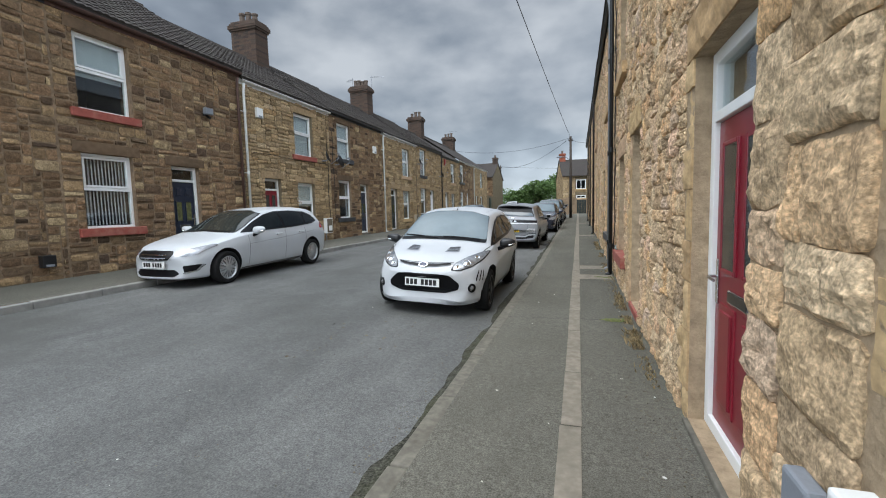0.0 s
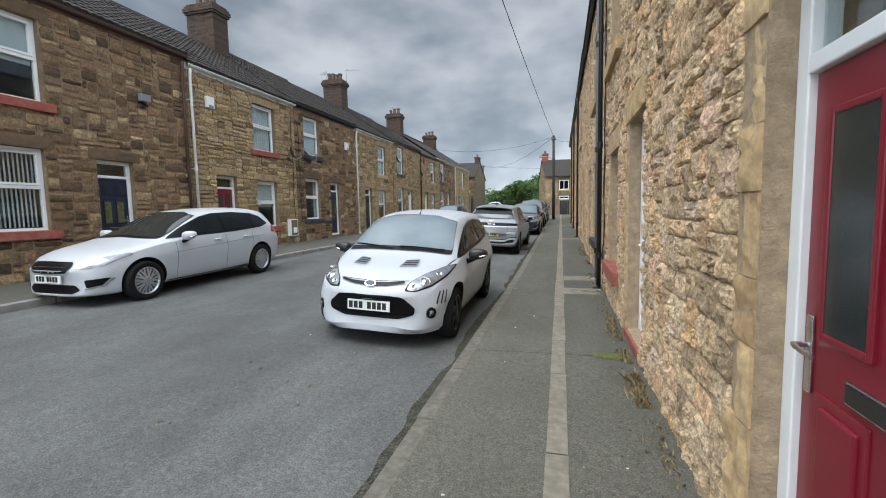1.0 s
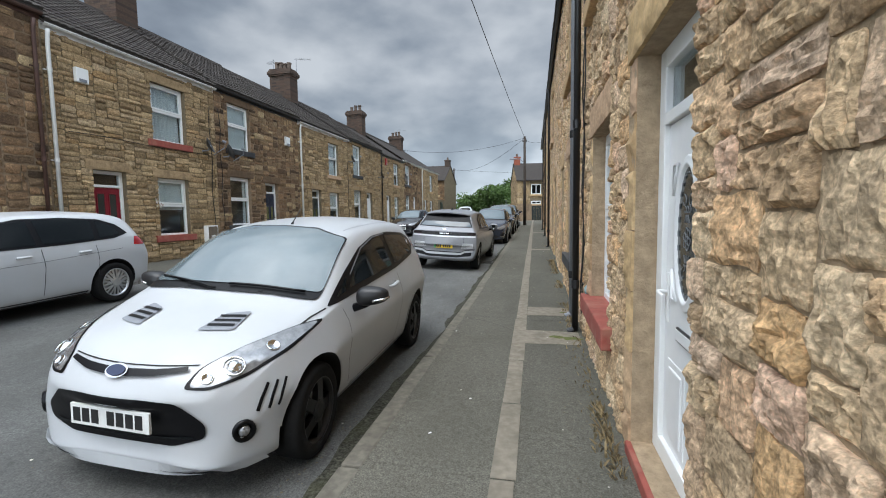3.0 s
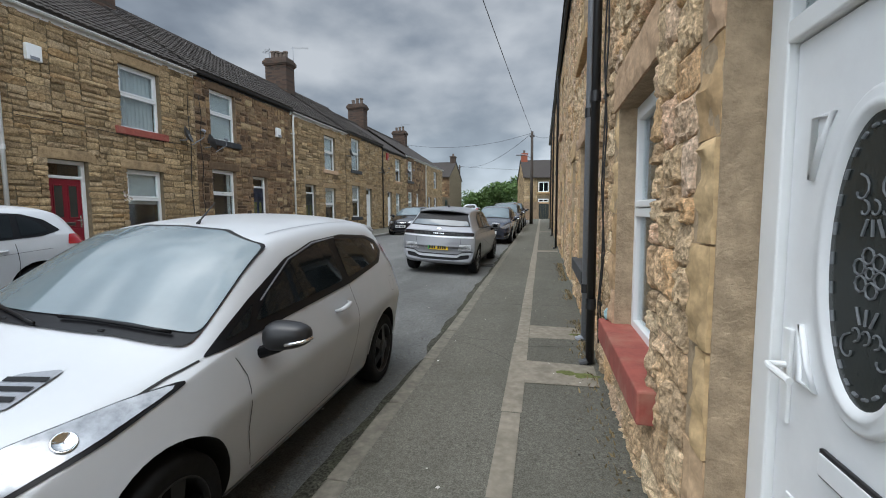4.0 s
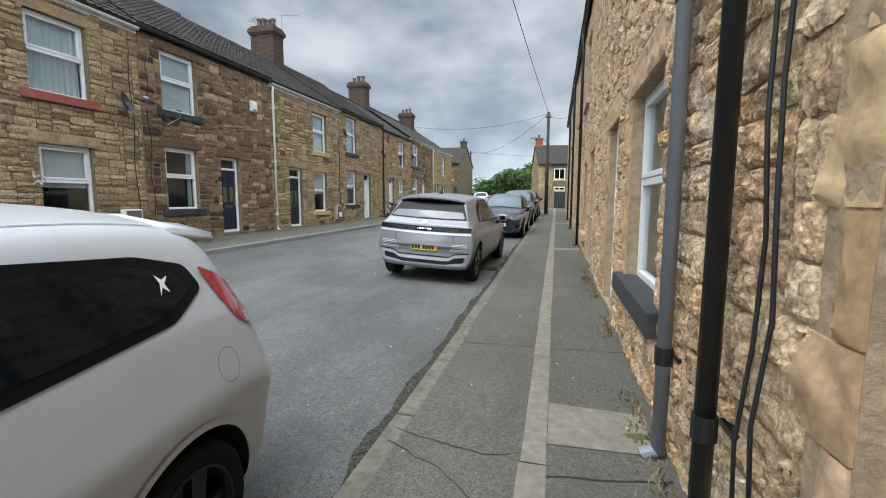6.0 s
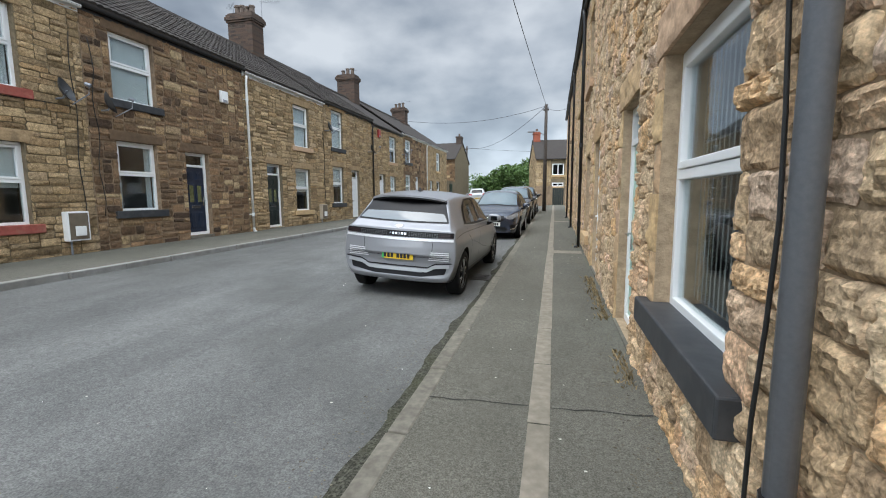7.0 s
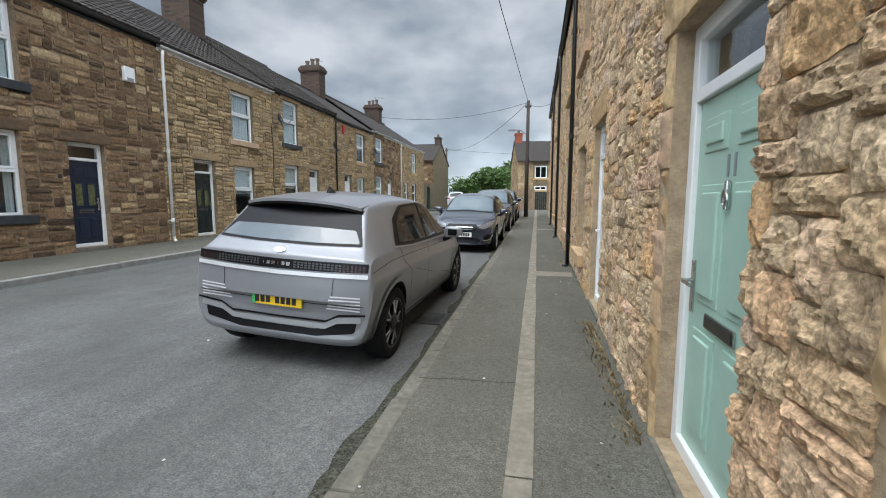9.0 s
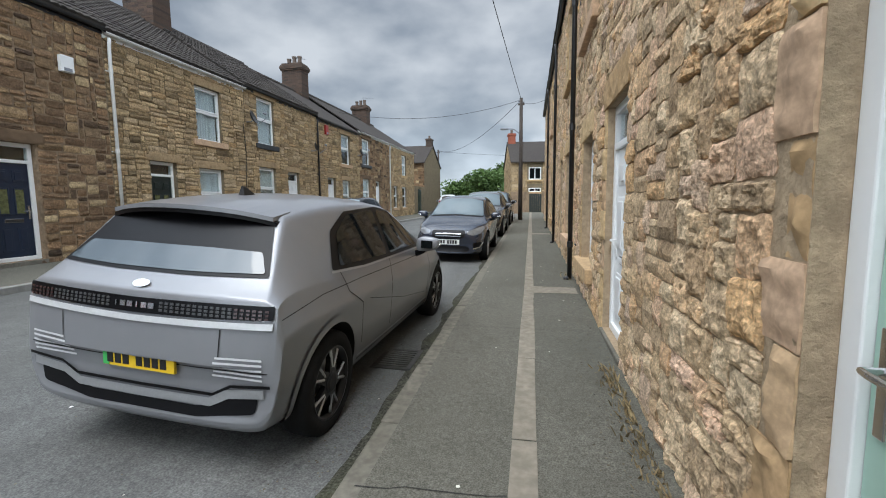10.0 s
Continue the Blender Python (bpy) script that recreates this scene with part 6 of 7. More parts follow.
def plain_car(name, label, L, W, H, paintm, doors5=True, level=2, rear=False, suv=False, detail=True, screen=None):
    """A parked hatchback or crossover with windows, lamps, grille and plates."""
    k, wf, hf = L / 3.95, W / 1.72, H / 1.48
    rows = hatch_rows(L, W, H)
    c = Car(name, label, "car", rows, (.82 * k, 3.26 * k), .315 * (1.1 if suv else 1.0), paintm, .86 * wf, level, crease=((3, .4), (4, .35), (6, .35)), waist=.98)
    c.wheels(.85 * wf, M_ALLOY, 10 if not suv else 5, .028 if not suv else .06, width=.2, twin=not suv)

    def S(p):
        return [(f * k, z * hf) for f, z in p]

    def F(p):
        return [(x * wf, z * hf) for x, z in p]

    scr = c.patch("windscreen_seal", M_TRIM, 0, F([(-.68, .962), (0, .995), (.68, .962), (.586, 1.332), (.3, 1.398), (-.3, 1.398), (-.586, 1.332)]), 0.004)
    c.patch("windscreen", screen or M_SKYSCREEN, 0, F([(-.665, .985), (0, 1.02), (.665, .985), (.575, 1.325), (.3, 1.388), (-.3, 1.388), (-.575, 1.325)]), 0.009, parent=scr)
    c.patch("window_surround", M_TRIM, 90, S([(1.22, .955), (2.6, .985), (3.3, 1.03), (3.55, 1.10), (3.42, 1.25), (3.2, 1.335), (2.75, 1.372), (2.25, 1.365), (1.95, 1.30), (1.6, 1.15)]), 0.005, True)
    c.patch("front_side_window", M_CARGLASS, 90, S([(1.45, .985), (2.32, 1.01), (2.32, 1.345), (2.0, 1.29), (1.7, 1.15)]), 0.009, True)
    c.patch("rear_side_window", M_CARGLASS, 90, S([(2.39, 1.012), (3.02, 1.035), (3.08, 1.32), (2.75, 1.348), (2.39, 1.345)]), 0.009, True)
    c.patch("quarter_window", M_CARGLASS, 90, S([(3.09, 1.04), (3.40, 1.09), (3.33, 1.23), (3.14, 1.31)]), 0.009, True, r=0.015)
    c.patch("headlamp", M_CLEARLENS, 0, F([(.43, .625), (.58, .60), (.72, .645), (.80, .765), (.78, .80), (.66, .765), (.50, .715), (.42, .69)]), 0.007, True, seg=0.05)
    c.patch("grille", M_TRIM, 0, F([(-.37, .705), (0, .715), (.37, .705), (.40, .64), (.33, .555), (-.33, .555), (-.40, .64)]), 0.008, seg=0.06)
    for dz in (.585, .635):
        c.line(0, F([(-.29, dz), (0, dz + .005), (.29, dz)]), .012, M_CHROME if dz > .6 else M_GREYPIPE, .014, False, "grille_bar")
    c.patch("lower_grille", M_TRIM, 0, F([(-.42, .37), (.42, .37), (.50, .30), (.40, .24), (-.40, .24), (-.50, .30)]), 0.008, seg=0.07)
    for s in (1, -1):
        c.patch("fog_recess", M_TRIM, 0, F([(s * .55, .44), (s * .75, .46), (s * .72, .34), (s * .58, .30)]), 0.008, seg=0.07, label="black fog lamp recess")
        c.line(0, F([(s * .56, .31), (s * .70, .345), (s * .755, .45)]), .02, M_CHROME, .014, False, "fog_trim")
    c.patch("tail_lamp", M_REDLENS, 90, S([(3.58, .90), (3.78, .89), (3.86, .95), (3.80, 1.03), (3.62, 1.04)]), 0.008, True, r=0.02)
    c.patch("rear_window", M_CARGLASS, 180, F([(-.52, 1.08), (.52, 1.08), (.50, 1.30), (.3, 1.35), (-.3, 1.35), (-.50, 1.30)]), 0.006)
    c.patch("tail_lamp", M_REDLENS, 180, F([(.48, .88), (.66, .90), (.68, 1.02), (.52, 1.0)]), 0.008, True, r=0.02)
    c.mirrors(1.5 * k, .97 * wf, 1.0 * hf, paintm, 1.05)
    for f in (1.33, 2.355, 3.02):
        c.line(90, S([(f, .95), (f + .02, .7), (f, .30)]), .008)
    # side crease: a thin dark line painted for its shade
    c.line(90, S([(1.3, .72), (2.4, .78), (3.4, .86)]), 0.004, M_DARKLINE, 0.001)
    c.line(90, S([(1.18, .235), (2.2, .23), (2.9, .24)]), 0.05, M_TRIM, 0.008, name="sill_trim")
    for s in (1, -1):
        for f in (2.16, 2.86):
            hit, _ = c.onto(90, f * k - c.f0, .86 * hf)
            x, y = s * hit.x, c.f0 - f * k
            c.solid("door_handle", tube([(x, y + .08, .86 * hf), (x + s * .035, y + .06, .865 * hf), (x + s * .035, y - .06, .868 * hf), (x, y - .08, .868 * hf)], .016, 8), paintm)
    c.plate(0, .46 * hf, M_PLATE_W)
    c.plate(180, .62 * hf, M_PLATE_Y)
    return c


WHITE_HATCH = white_hatch()
WHITE_HATCH.place(-1.665, 8.555, 180.0, scale=(0.96, 0.87, 0.95))
SILVER_CAR = silver_crossover()
SILVER_CAR.place(-1.615, 16.80, -1.5, scale=(0.825, 0.89, 0.88), lean=1.2)
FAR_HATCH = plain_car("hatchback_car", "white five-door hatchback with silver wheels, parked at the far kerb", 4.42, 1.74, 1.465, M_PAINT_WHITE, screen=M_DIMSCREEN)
FAR_HATCH.place(-6.49, 9.13, 180.0, scale=(0.91, 0.955, 0.93))
BLUE_HATCH = plain_car("hatchback_car", "dark blue small hatchback parked facing down the street", 3.92, 1.69, 1.475, M_PAINT_NAVY)
BLUE_HATCH.place(-1.38, 23.7, 180.0)
GREY_CAR = plain_car("crossover_car", "dark grey crossover parked behind the blue hatchback", 4.3, 1.8, 1.62, M_PAINT_GREY, suv=True)
GREY_CAR.place(-1.4, 29.0, 180)
BLACK_CAR = plain_car("crossover_car", "black crossover parked farther up the kerb", 4.3, 1.8, 1.66, M_PAINT_BLACK, suv=True)
BLACK_CAR.place(-1.4, 34.2, 180)
LEFT_CAR = plain_car("hatchback_car", "black hatchback parked at the far kerb", 3.95, 1.70, 1.46, M_PAINT_BLACK)
LEFT_CAR.place(-6.0, 27.6, 180)


# ---- the street's far end ----
def end_house(x, y, turn, wid, dep, zb, ze, zr, kind, label, chim=(0.3,), win=(), seed=0, chim_mat=None):
    """A free-standing stone house with its gable and chimney, turned about its near corner."""
    rng = random.Random(seed)
    h = thing("stone_house", (0, 0, 0), label, "house")
    bm = bmesh.new()
    pts = [(0, 0), (wid, 0), (wid, dep), (0, dep)]
    lo = [bm.verts.new((a, b, zb - 1)) for a, b in pts]
    hi = [bm.verts.new((a, b, ze)) for a, b in pts]
    ga, gb = bm.verts.new((0, dep / 2, zr)), bm.verts.new((wid, dep / 2, zr))
    for f in ((lo[0], lo[1], hi[1], hi[0]), (lo[1], lo[2], hi[2], gb, hi[1]), (lo[2], lo[3], hi[3], hi[2]), (lo[3], lo[0], hi[0], ga, hi[3]), (hi[0], hi[1], gb, ga), (hi[2], hi[3], ga, gb)):
        bm.faces.new(f)
    wall = part("wall", bm, M_MORTAR, h)
    verts, faces = [], []
    shapes = stones_of(kind, False)

    def lay(mapf, places):
        for u, z, w, hh in places:
            me = rng.choice(shapes)
            b = len(verts)
            for v in me.vertices:
                verts.append(mapf(u + v.co.y * (w - .014), 0.03 * v.co.x, z + v.co.z * (hh - .014)))
            faces.extend([[b + i for i in p.vertices] for p in me.polygons])

    keep = [(a - .1, b + .1, c - .14, d + .2) for a, b, c, d in win]
    lay(lambda u, d, z: (u, -d, z), courses(rng, 0, wid, zb - .3, ze, keep, (.15, .26), (.22, .5)))
    side = [q for q in courses(rng, 0, dep, zb - .3, zr - .1, [], (.15, .26), (.22, .5)) if q[1] < ze + (zr - ze) * (1 - abs(q[0] - dep / 2) / (dep / 2)) - .1]
    lay(lambda u, d, z: (-d, u, z), side)
    me = bpy.data.meshes.new("stonework")
    me.from_pydata(verts, [], faces)
    me.materials.append(STONE[kind][1])
    tagged(adopt(new("stonework", me), wall), kind="stuff")
    for s, ye in ((-1, -.25), (1, dep + .25)):
        bm = bmesh.new()
        k = .25 * (zr - ze) / (dep / 2)
        vs = [bm.verts.new(q) for q in ((-.08, ye, ze - k + .06), (wid + .08, ye, ze - k + .06), (wid + .08, dep / 2, zr + .06), (-.08, dep / 2, zr + .06))]
        f = bm.faces.new(vs)
        ext = bmesh.ops.extrude_face_region(bm, geom=[f])
        bmesh.ops.translate(bm, verts=[v for v in ext["geom"] if isinstance(v, bmesh.types.BMVert)], vec=(0, 0, .07))
        part("roof", bm, M_SLATE, h, "dark grey tiled roof")
    S = Side(0, 1)
    for a, b, c, d in win:
        fr = boxes(((a, -.05, c), (a + .07, .05, d)), ((b - .07, -.05, c), (b, .05, d)), ((a, -.05, d - .07), (b, .05, d)), ((a, -.05, c), (b, .05, c + .07)), (((a + b) / 2 - .03, -.05, c), ((a + b) / 2 + .03, .05, d)))
        w = part("window_frame", fr, M_UPVC, h)
        part("pane", boxes(((a + .05, -.02, c + .05), (b - .05, -.012, d - .05))), M_CARGLASS, w)
        part("window_sill", boxes(((a - .1, -.1, c - .13), (b + .1, .05, c - .002))), M_DRESSED, w)
    for cx in chim:
        st = boxes(((cx - .28, dep / 2 - .38, zr - .5), (cx + .28, dep / 2 + .38, zr + .75)), ((cx - .33, dep / 2 - .43, zr + .6), (cx + .33, dep / 2 + .43, zr + .72)))
        part("chimney", st, chim_mat or M_BRICK, h)
        part("chimney_pot", lathe([(.11, zr + .74), (.1, zr + 1.05), (.08, zr + 1.05), (.08, zr + .8)], (cx, dep / 2, 0), 12, "z", closed=False), M_CLAY, h)
    h.matrix_basis = pose(x, y, 0, 0, 0, turn)
    return h


M_REDBRICK = mat("red_brick", (0.24, 0.07, 0.04), rough=0.95, grain=0.25, grain_scale=9)
end_house(-1.15, 46.0, 8, 8.5, 6.5, 0.85, 4.55, 6.3, "buff", "stone house with a red brick chimney at the street's end", (.3,), [(1.25, 2.15, 3.25, 4.15), (1.25, 2.15, 2.35, 2.65)], 71, M_REDBRICK)
end_house(-19.0, 51.5, 0, 9.9, 7.0, 0.85, 5.2, 7.0, "brown", "stone house with a tall gable chimney behind the far terrace", (9.6,), [], 72)


def yard_wall():
    w = thing("yard_wall", (0, 44.6, 0.9), "dark timber and stone yard wall with a dark gate", "wall")
    part("wall_slab", boxes(((-1.15, 44.6, 0.5), (0.15, 44.85, 2.35)), bevel=0.02), M_MORTAR_DARK, w)
    part("wall_slab", boxes(((1.0, 44.6, 0.5), (4.0, 44.85, 2.35)), bevel=0.02), M_MORTAR_DARK, w)
    for k in range(6):
        part("gate_board", boxes(((0.16 + k * .14, 44.68, 0.85), (0.29 + k * .14, 44.72, 2.2)), bevel=0.004), M_DARKDOOR, w)


yard_wall()
tagged(part("end_door", boxes(((-8.96, 48.6, 0.85), (-8.90, 49.5, 2.75)), bevel=0.01), M_DARKDOOR), "dark timber gate beside the end of the far terrace", "gate")
ewall = tagged(part("end_wall", boxes(((-15, 47.5, 0.5), (-8.97, 51.4, 3.0))), M_MORTAR), "low stone yard building at the end of the far terrace", "outbuilding")


def tree(x, y, z, height, spread, seed, leaves=1500):
    """A leafy tree: forked trunk, limbs, and a ragged crown of leaf clumps."""
    rng = random.Random(seed)
    t = thing("tree", (x, y, z), "leafy green tree beyond the end of the street", "tree", "trees at the street's end")
    bm = tube([(x, y, z - .3), (x + .1, y, z + height * .3), (x + .05, y + .1, z + height * .55)], .2, 9, radii=[.24, .17, .1])
    heads = []
    for k in range(9):
        a = rng.uniform(0, 6.28)
        r = spread * rng.uniform(.25, .75)
        p = Vector((x + r * math.cos(a), y + r * math.sin(a), z + height * rng.uniform(.45, .9)))
        tube([(x + .06, y, z + height * rng.uniform(.25, .5)), (x + r * .5 * math.cos(a), y + r * .5 * math.sin(a), p.z - height * .12), p], .06, 6, bm, [.08, .05, .02])
        heads.append((p, spread * rng.uniform(.35, .6)))
    heads.append((Vector((x, y, z + height * .8)), spread * .5))
    part("trunk", bm, M_BARK, t)
    verts, faces = [], []
    for _ in range(leaves):
        c, r = rng.choice(heads)
        d = Vector((rng.gauss(0, 1), rng.gauss(0, 1), rng.gauss(0, .75))).normalized() * r * rng.uniform(.55, 1.05)
        p = c + d
        s = rng.uniform(.10, .22)
        u = Vector((rng.gauss(0, 1), rng.gauss(0, 1), rng.gauss(0, .6))).normalized()
        v = u.cross(Vector((rng.gauss(0, 1), rng.gauss(0, 1), rng.gauss(0, 1)))).normalized()
        b = len(verts)
        verts += [p - u * s, p + v * s * .55, p + u * s, p - v * s * .55]
        faces.append((b, b + 1, b + 2, b + 3))
    me = bpy.data.meshes.new("crown")
    me.from_pydata([tuple(v) for v in verts], [], faces)
    me.materials.append(M_LEAF)
    adopt(new("crown", me), t)


tree(-4.6, 57, .78, 3.9, 2.1, 1, 3200)
tree(-2.6, 60, .78, 5.2, 2.0, 2, 2800)
tree(-7.6, 60, .78, 3.0, 1.7, 3, 2000)
tree(-5.8, 64, .78, 3.2, 2.2, 4, 2000)
tree(-10.6, 75, .78, 3.4, 2.4, 5, 1500)
tree(-1.2, 66, .78, 4.2, 2.4, 6, 1500)


def hedge():
    rng = random.Random(5)
    verts, faces = [], []
    for _ in range(9000):
        x = rng.uniform(-70, 40)
        hgt = 2.3 + .8 * noise.noise(Vector((x * .15, 3, 0)))
        p = Vector((x, 80 + rng.uniform(-1, 1), .3 + rng.uniform(0, hgt)))
        s = rng.uniform(.2, .4)
        u = Vector((rng.gauss(0, 1), rng.gauss(0, .5), rng.gauss(0, 1))).normalized()
        v = u.cross(Vector((rng.gauss(0, 1), rng.gauss(0, 1), rng.gauss(0, 1)))).normalized()
        b = len(verts)
        verts += [tuple(p - u * s), tuple(p + v * s * .6), tuple(p + u * s), tuple(p - v * s * .6)]
        faces.append((b, b + 1, b + 2, b + 3))
    me = bpy.data.meshes.new("hedgerow")
    me.from_pydata(verts, [], faces)
    me.materials.append(M_LEAF)
    tagged(new("hedgerow", me), "green hedgerow far beyond the street", "hedge", kind="stuff")


hedge()

# ---- poles and wires ----
M_WIRE = mat("black_wire", (0.012, 0.012, 0.012), rough=0.7, grain=0.1)
POLE_TOP = Vector((-0.25, 35.6, 6.62))


def pole(x, y, z0, z1, r, label, lamp=False):
    p = thing("utility_pole", (x, y, z0), label, "pole")
    part("shaft", tube([(x, y, z0 - .5), (x, y, z1)], r, 12, radii=[r * 1.15, r * .8]), M_WOOD, p, smooth=True)
    part("crossarm", boxes(((x - .16, y - .05, z1 - .34), (x + .16, y + .05, z1 - .26)), bevel=.008), M_WOOD, p)
    for dx in (-.13, .13):
        part("insulator", lathe([(.02, z1 - .26), (.035, z1 - .22), (.02, z1 - .18), (.03, z1 - .14)], (x + dx, y, 0), 8, "z"), M_GREYPIPE, p)
    if lamp:
        part("lamp_arm", tube([(x, y, z1 - 1.75), (x - .35, y - .1, z1 - 1.5), (x - .62, y - .15, z1 - 1.48)], .025, 8), M_GREYPIPE, p)
        part("lamp_head", boxes(((x - 1.0, y - .25, z1 - 1.53), (x - .6, y - .05, z1 - 1.44)), bevel=.02), M_GREYPIPE, p)
    return p


pole(-0.25, 35.6, 0.71, 6.7, 0.10, "weathered timber telegraph pole on the pavement", True)
pole(-9.6, 60.0, 0.8, 7.3, 0.11, "weathered timber pole beyond the far terrace")


def wire(a, b, sag, r=0.011, n=24):
    a, b = Vector(a), Vector(b)
    pts = [a.lerp(b, k / n) - Vector((0, 0, 4 * sag * (k / n) * (1 - k / n))) for k in range(n + 1)]
    tagged(part("overhead_wire", tube(pts, r, 5), M_WIRE, smooth=True), "thin black overhead wire running from the telegraph pole", "wire", "wires from the telegraph pole")


wire(POLE_TOP, (-2.0, -8.0, 7.3), 0.35)
wire(POLE_TOP, (-8.7, 33.0, 5.9), 0.55, 0.009)
wire(POLE_TOP, (-9.55, 60.0, 7.2), 0.9, 0.012)
wire(POLE_TOP - Vector((0, 0, .1)), (0.9, 31.0, 5.6), 0.15, 0.008)
wire((-9.55, 60.0, 7.1), (-40, 66, 7.0), 0.8, 0.012)
wire((-9.55, 60.0, 7.1), (30, 72, 7.6), 0.8, 0.012)


# ---- things fixed to the houses ----
M_METER_DOOR = mat("weathered_meter_door", (.15, .12, .085), rough=.8, grain=.15, grain_scale=6)


def wall_box(S, u, z, w, h, d, material, label, category, name="alarm_box", slots=0):
    t = thing(name, S.p(u, 0, z), label, category)
    part("casing", S.box(bmesh.new(), u - w / 2, u + w / 2, .02, .02 + d, z - h / 2, z + h / 2, .012), material, t)
    if slots:
        part("door_panel", S.box(bmesh.new(), u - w / 2 + .03, u + w / 2 - .03, .02 + d, .026 + d, z - h / 2 + .03, z + h / 2 - .03, .004), M_METER_DOOR, t)
        part("window_slot", S.box(bmesh.new(), u - w * .2, u + w * .28, .026 + d, .05 + d, z - h * .33, z + h * .0, .008), M_UPVC, t)
        part("pipe", tube([S.p(u - w * .25, .06, z - h / 2), S.p(u - w * .25, .06, z - h / 2 - .35)], .018, 8), M_GREYPIPE, t)
    else:
        part("lens", S.box(bmesh.new(), u - w * .3, u + w * .3, .02 + d, .03 + d, z - h * .45, z - h * .25, .003), M_GREYPIPE, t)


wall_box(LS, 12.75, 4.55, .26, .3, .09, M_UPVC, "white alarm box high on the buff stone wall", "alarm box")
wall_box(LS, 20.55, 4.42, .26, .32, .09, M_UPVC, "white alarm box high on the brown stone wall", "alarm box")
wall_box(LS, 32.0, 4.95, .26, .42, .09, mat("red_alarm_plastic", (.38, .03, .025), rough=.4, grain=.05), "red alarm box under the eaves", "alarm box")
wall_box(LS, 16.22, 1.03, .42, .58, .14, M_UPVC, "white meter box low on the stone wall", "meter box", "meter_box", 1)
wall_box(LS, 25.85, 1.0, .42, .58, .14, mat("cream_meter_plastic", (.42, .36, .27), rough=.5, grain=.05), "cream meter box low on the stone wall", "meter box", "meter_box", 1)
wall_box(LS, 6.9, .75, .22, .22, .12, M_BLACK, "small black vent box low on the stone wall", "vent", "vent_box")
wall_box(RS, 2.95, .60, .15, .18, .06, mat("grey_plastic", (.22, .24, .27), rough=.45, grain=.05), "grey plastic box low on the stone wall", "vent", "vent_box")


def dish(u, z, turn, material, label):
    """A satellite dish on its bracket."""
    t = thing("satellite_dish", LS.p(u, 0, z), label, "satellite dish", "satellite dishes")
    bm = bmesh.new()
    rings = []
    for k in range(5):
        r = .23 * k / 4
        rings.append([bm.verts.new((-.10 + .10 * (r / .23) ** 2, r * math.cos(a) * .9, r * math.sin(a))) for a in (6.2832 * i / 20 for i in range(20))] if k else [bm.verts.new((-.10, 0, 0))])
    for i in range(20):
        bm.faces.new((rings[0][0], rings[1][i], rings[1][(i + 1) % 20]))
    for a, b in zip(rings[1:], rings[2:]):
        for i in range(20):
            bm.faces.new((a[i], b[i], b[(i + 1) % 20], a[(i + 1) % 20]))
    m = Matrix.Translation(LS.p(u, .30, z)) @ Matrix.Rotation(radians(turn), 4, "Z") @ Matrix.Rotation(radians(-22), 4, "Y")
    bm.transform(m)
    part("reflector", bm, material, t, smooth=True)
    part("bracket", tube([LS.p(u, 0, z - .15), LS.p(u, .2, z - .15), LS.p(u, .3, z - .02)], .018, 7), M_GREYPIPE, t)
    arm = tube([m @ Vector((-.05, 0, -.28)), m @ Vector((.3, 0, -.2)), m @ Vector((.38, 0, -.05))], .011, 6)
    part("arm", arm, M_GREYPIPE, t)
    part("receiver", tube([m @ Vector((.40, 0, -.07)), m @ Vector((.33, 0, 0))], .035, 8), M_GREYPIPE, t)


M_DISH = mat("dark_dish", (.05, .052, .055), rough=.5, grain=.1)
M_DISHL = mat("grey_dish", (.22, .225, .23), rough=.5, grain=.1)
dish(16.15, 3.62, 28, M_DISH, "dark satellite dish on the buff stone wall")
dish(17.0, 3.55, 55, M_DISH, "dark satellite dish beside the upper window")
dish(26.3, 4.45, 15, M_DISH, "dark satellite dish between two upper windows")
dish(30.6, 4.0, 30, M_DISH, "dark satellite dish near the black downpipe")
dish(35.7, 4.35, 10, M_DISH, "dark satellite dish under the far eaves")


def floodlight(u, z):
    t = thing("floodlight", LS.p(u, 0, z), "small dark floodlight on the brown stone wall", "floodlight")
    part("base", LS.box(bmesh.new(), u - .07, u + .07, .02, .07, z - .07, z + .07, .01), M_BLACK, t)
    part("lamp_head", LS.box(bmesh.new(), u - .13, u + .11, .09, .2, z - .05, z + .11, .015), M_GREYPIPE, t)
    part("sensor", tube([LS.p(u + .02, .08, z - .08), LS.p(u + .02, .16, z - .13)], .035, 8), M_BLACK, t)


floodlight(10.75, 4.15)


def cable(S, pts, label, r=0.007, d=.05):
    tagged(part("wall_cable", tube([S.p(u, d + dd, z) for u, dd, z in pts], r, 6), M_WIRE, smooth=True), label, "cable", "cables on the walls")


rngc = random.Random(6)
cable(RS, [(9.86 + .02 * math.sin(k * 1.7), .012 * math.sin(k * 2.3), .55 + k * .33) for k in range(14)], "black cable hanging down the stone wall")
cable(RS, [(9.95 + .03 * math.sin(k * 1.1 + 1), .012 * math.sin(k * 1.9), .45 + k * .33) for k in range(15)], "black cable hanging beside the downpipe")
cable(RS, [(11.05 + .02 * math.sin(k * 1.3), .01 * math.sin(k), .30 + k * .3) for k in range(16)], "dark cable climbing the stone wall")
cable(RS, [(10.6 + .9 * k / 10, 0, 4.2 + .25 * k / 10) for k in range(11)], "dark cable running up to the eaves")
cable(LS, [(16.45 + .03 * math.sin(k), 0, .9 + k * .3) for k in range(14)], "dark cable down the party wall", .009)
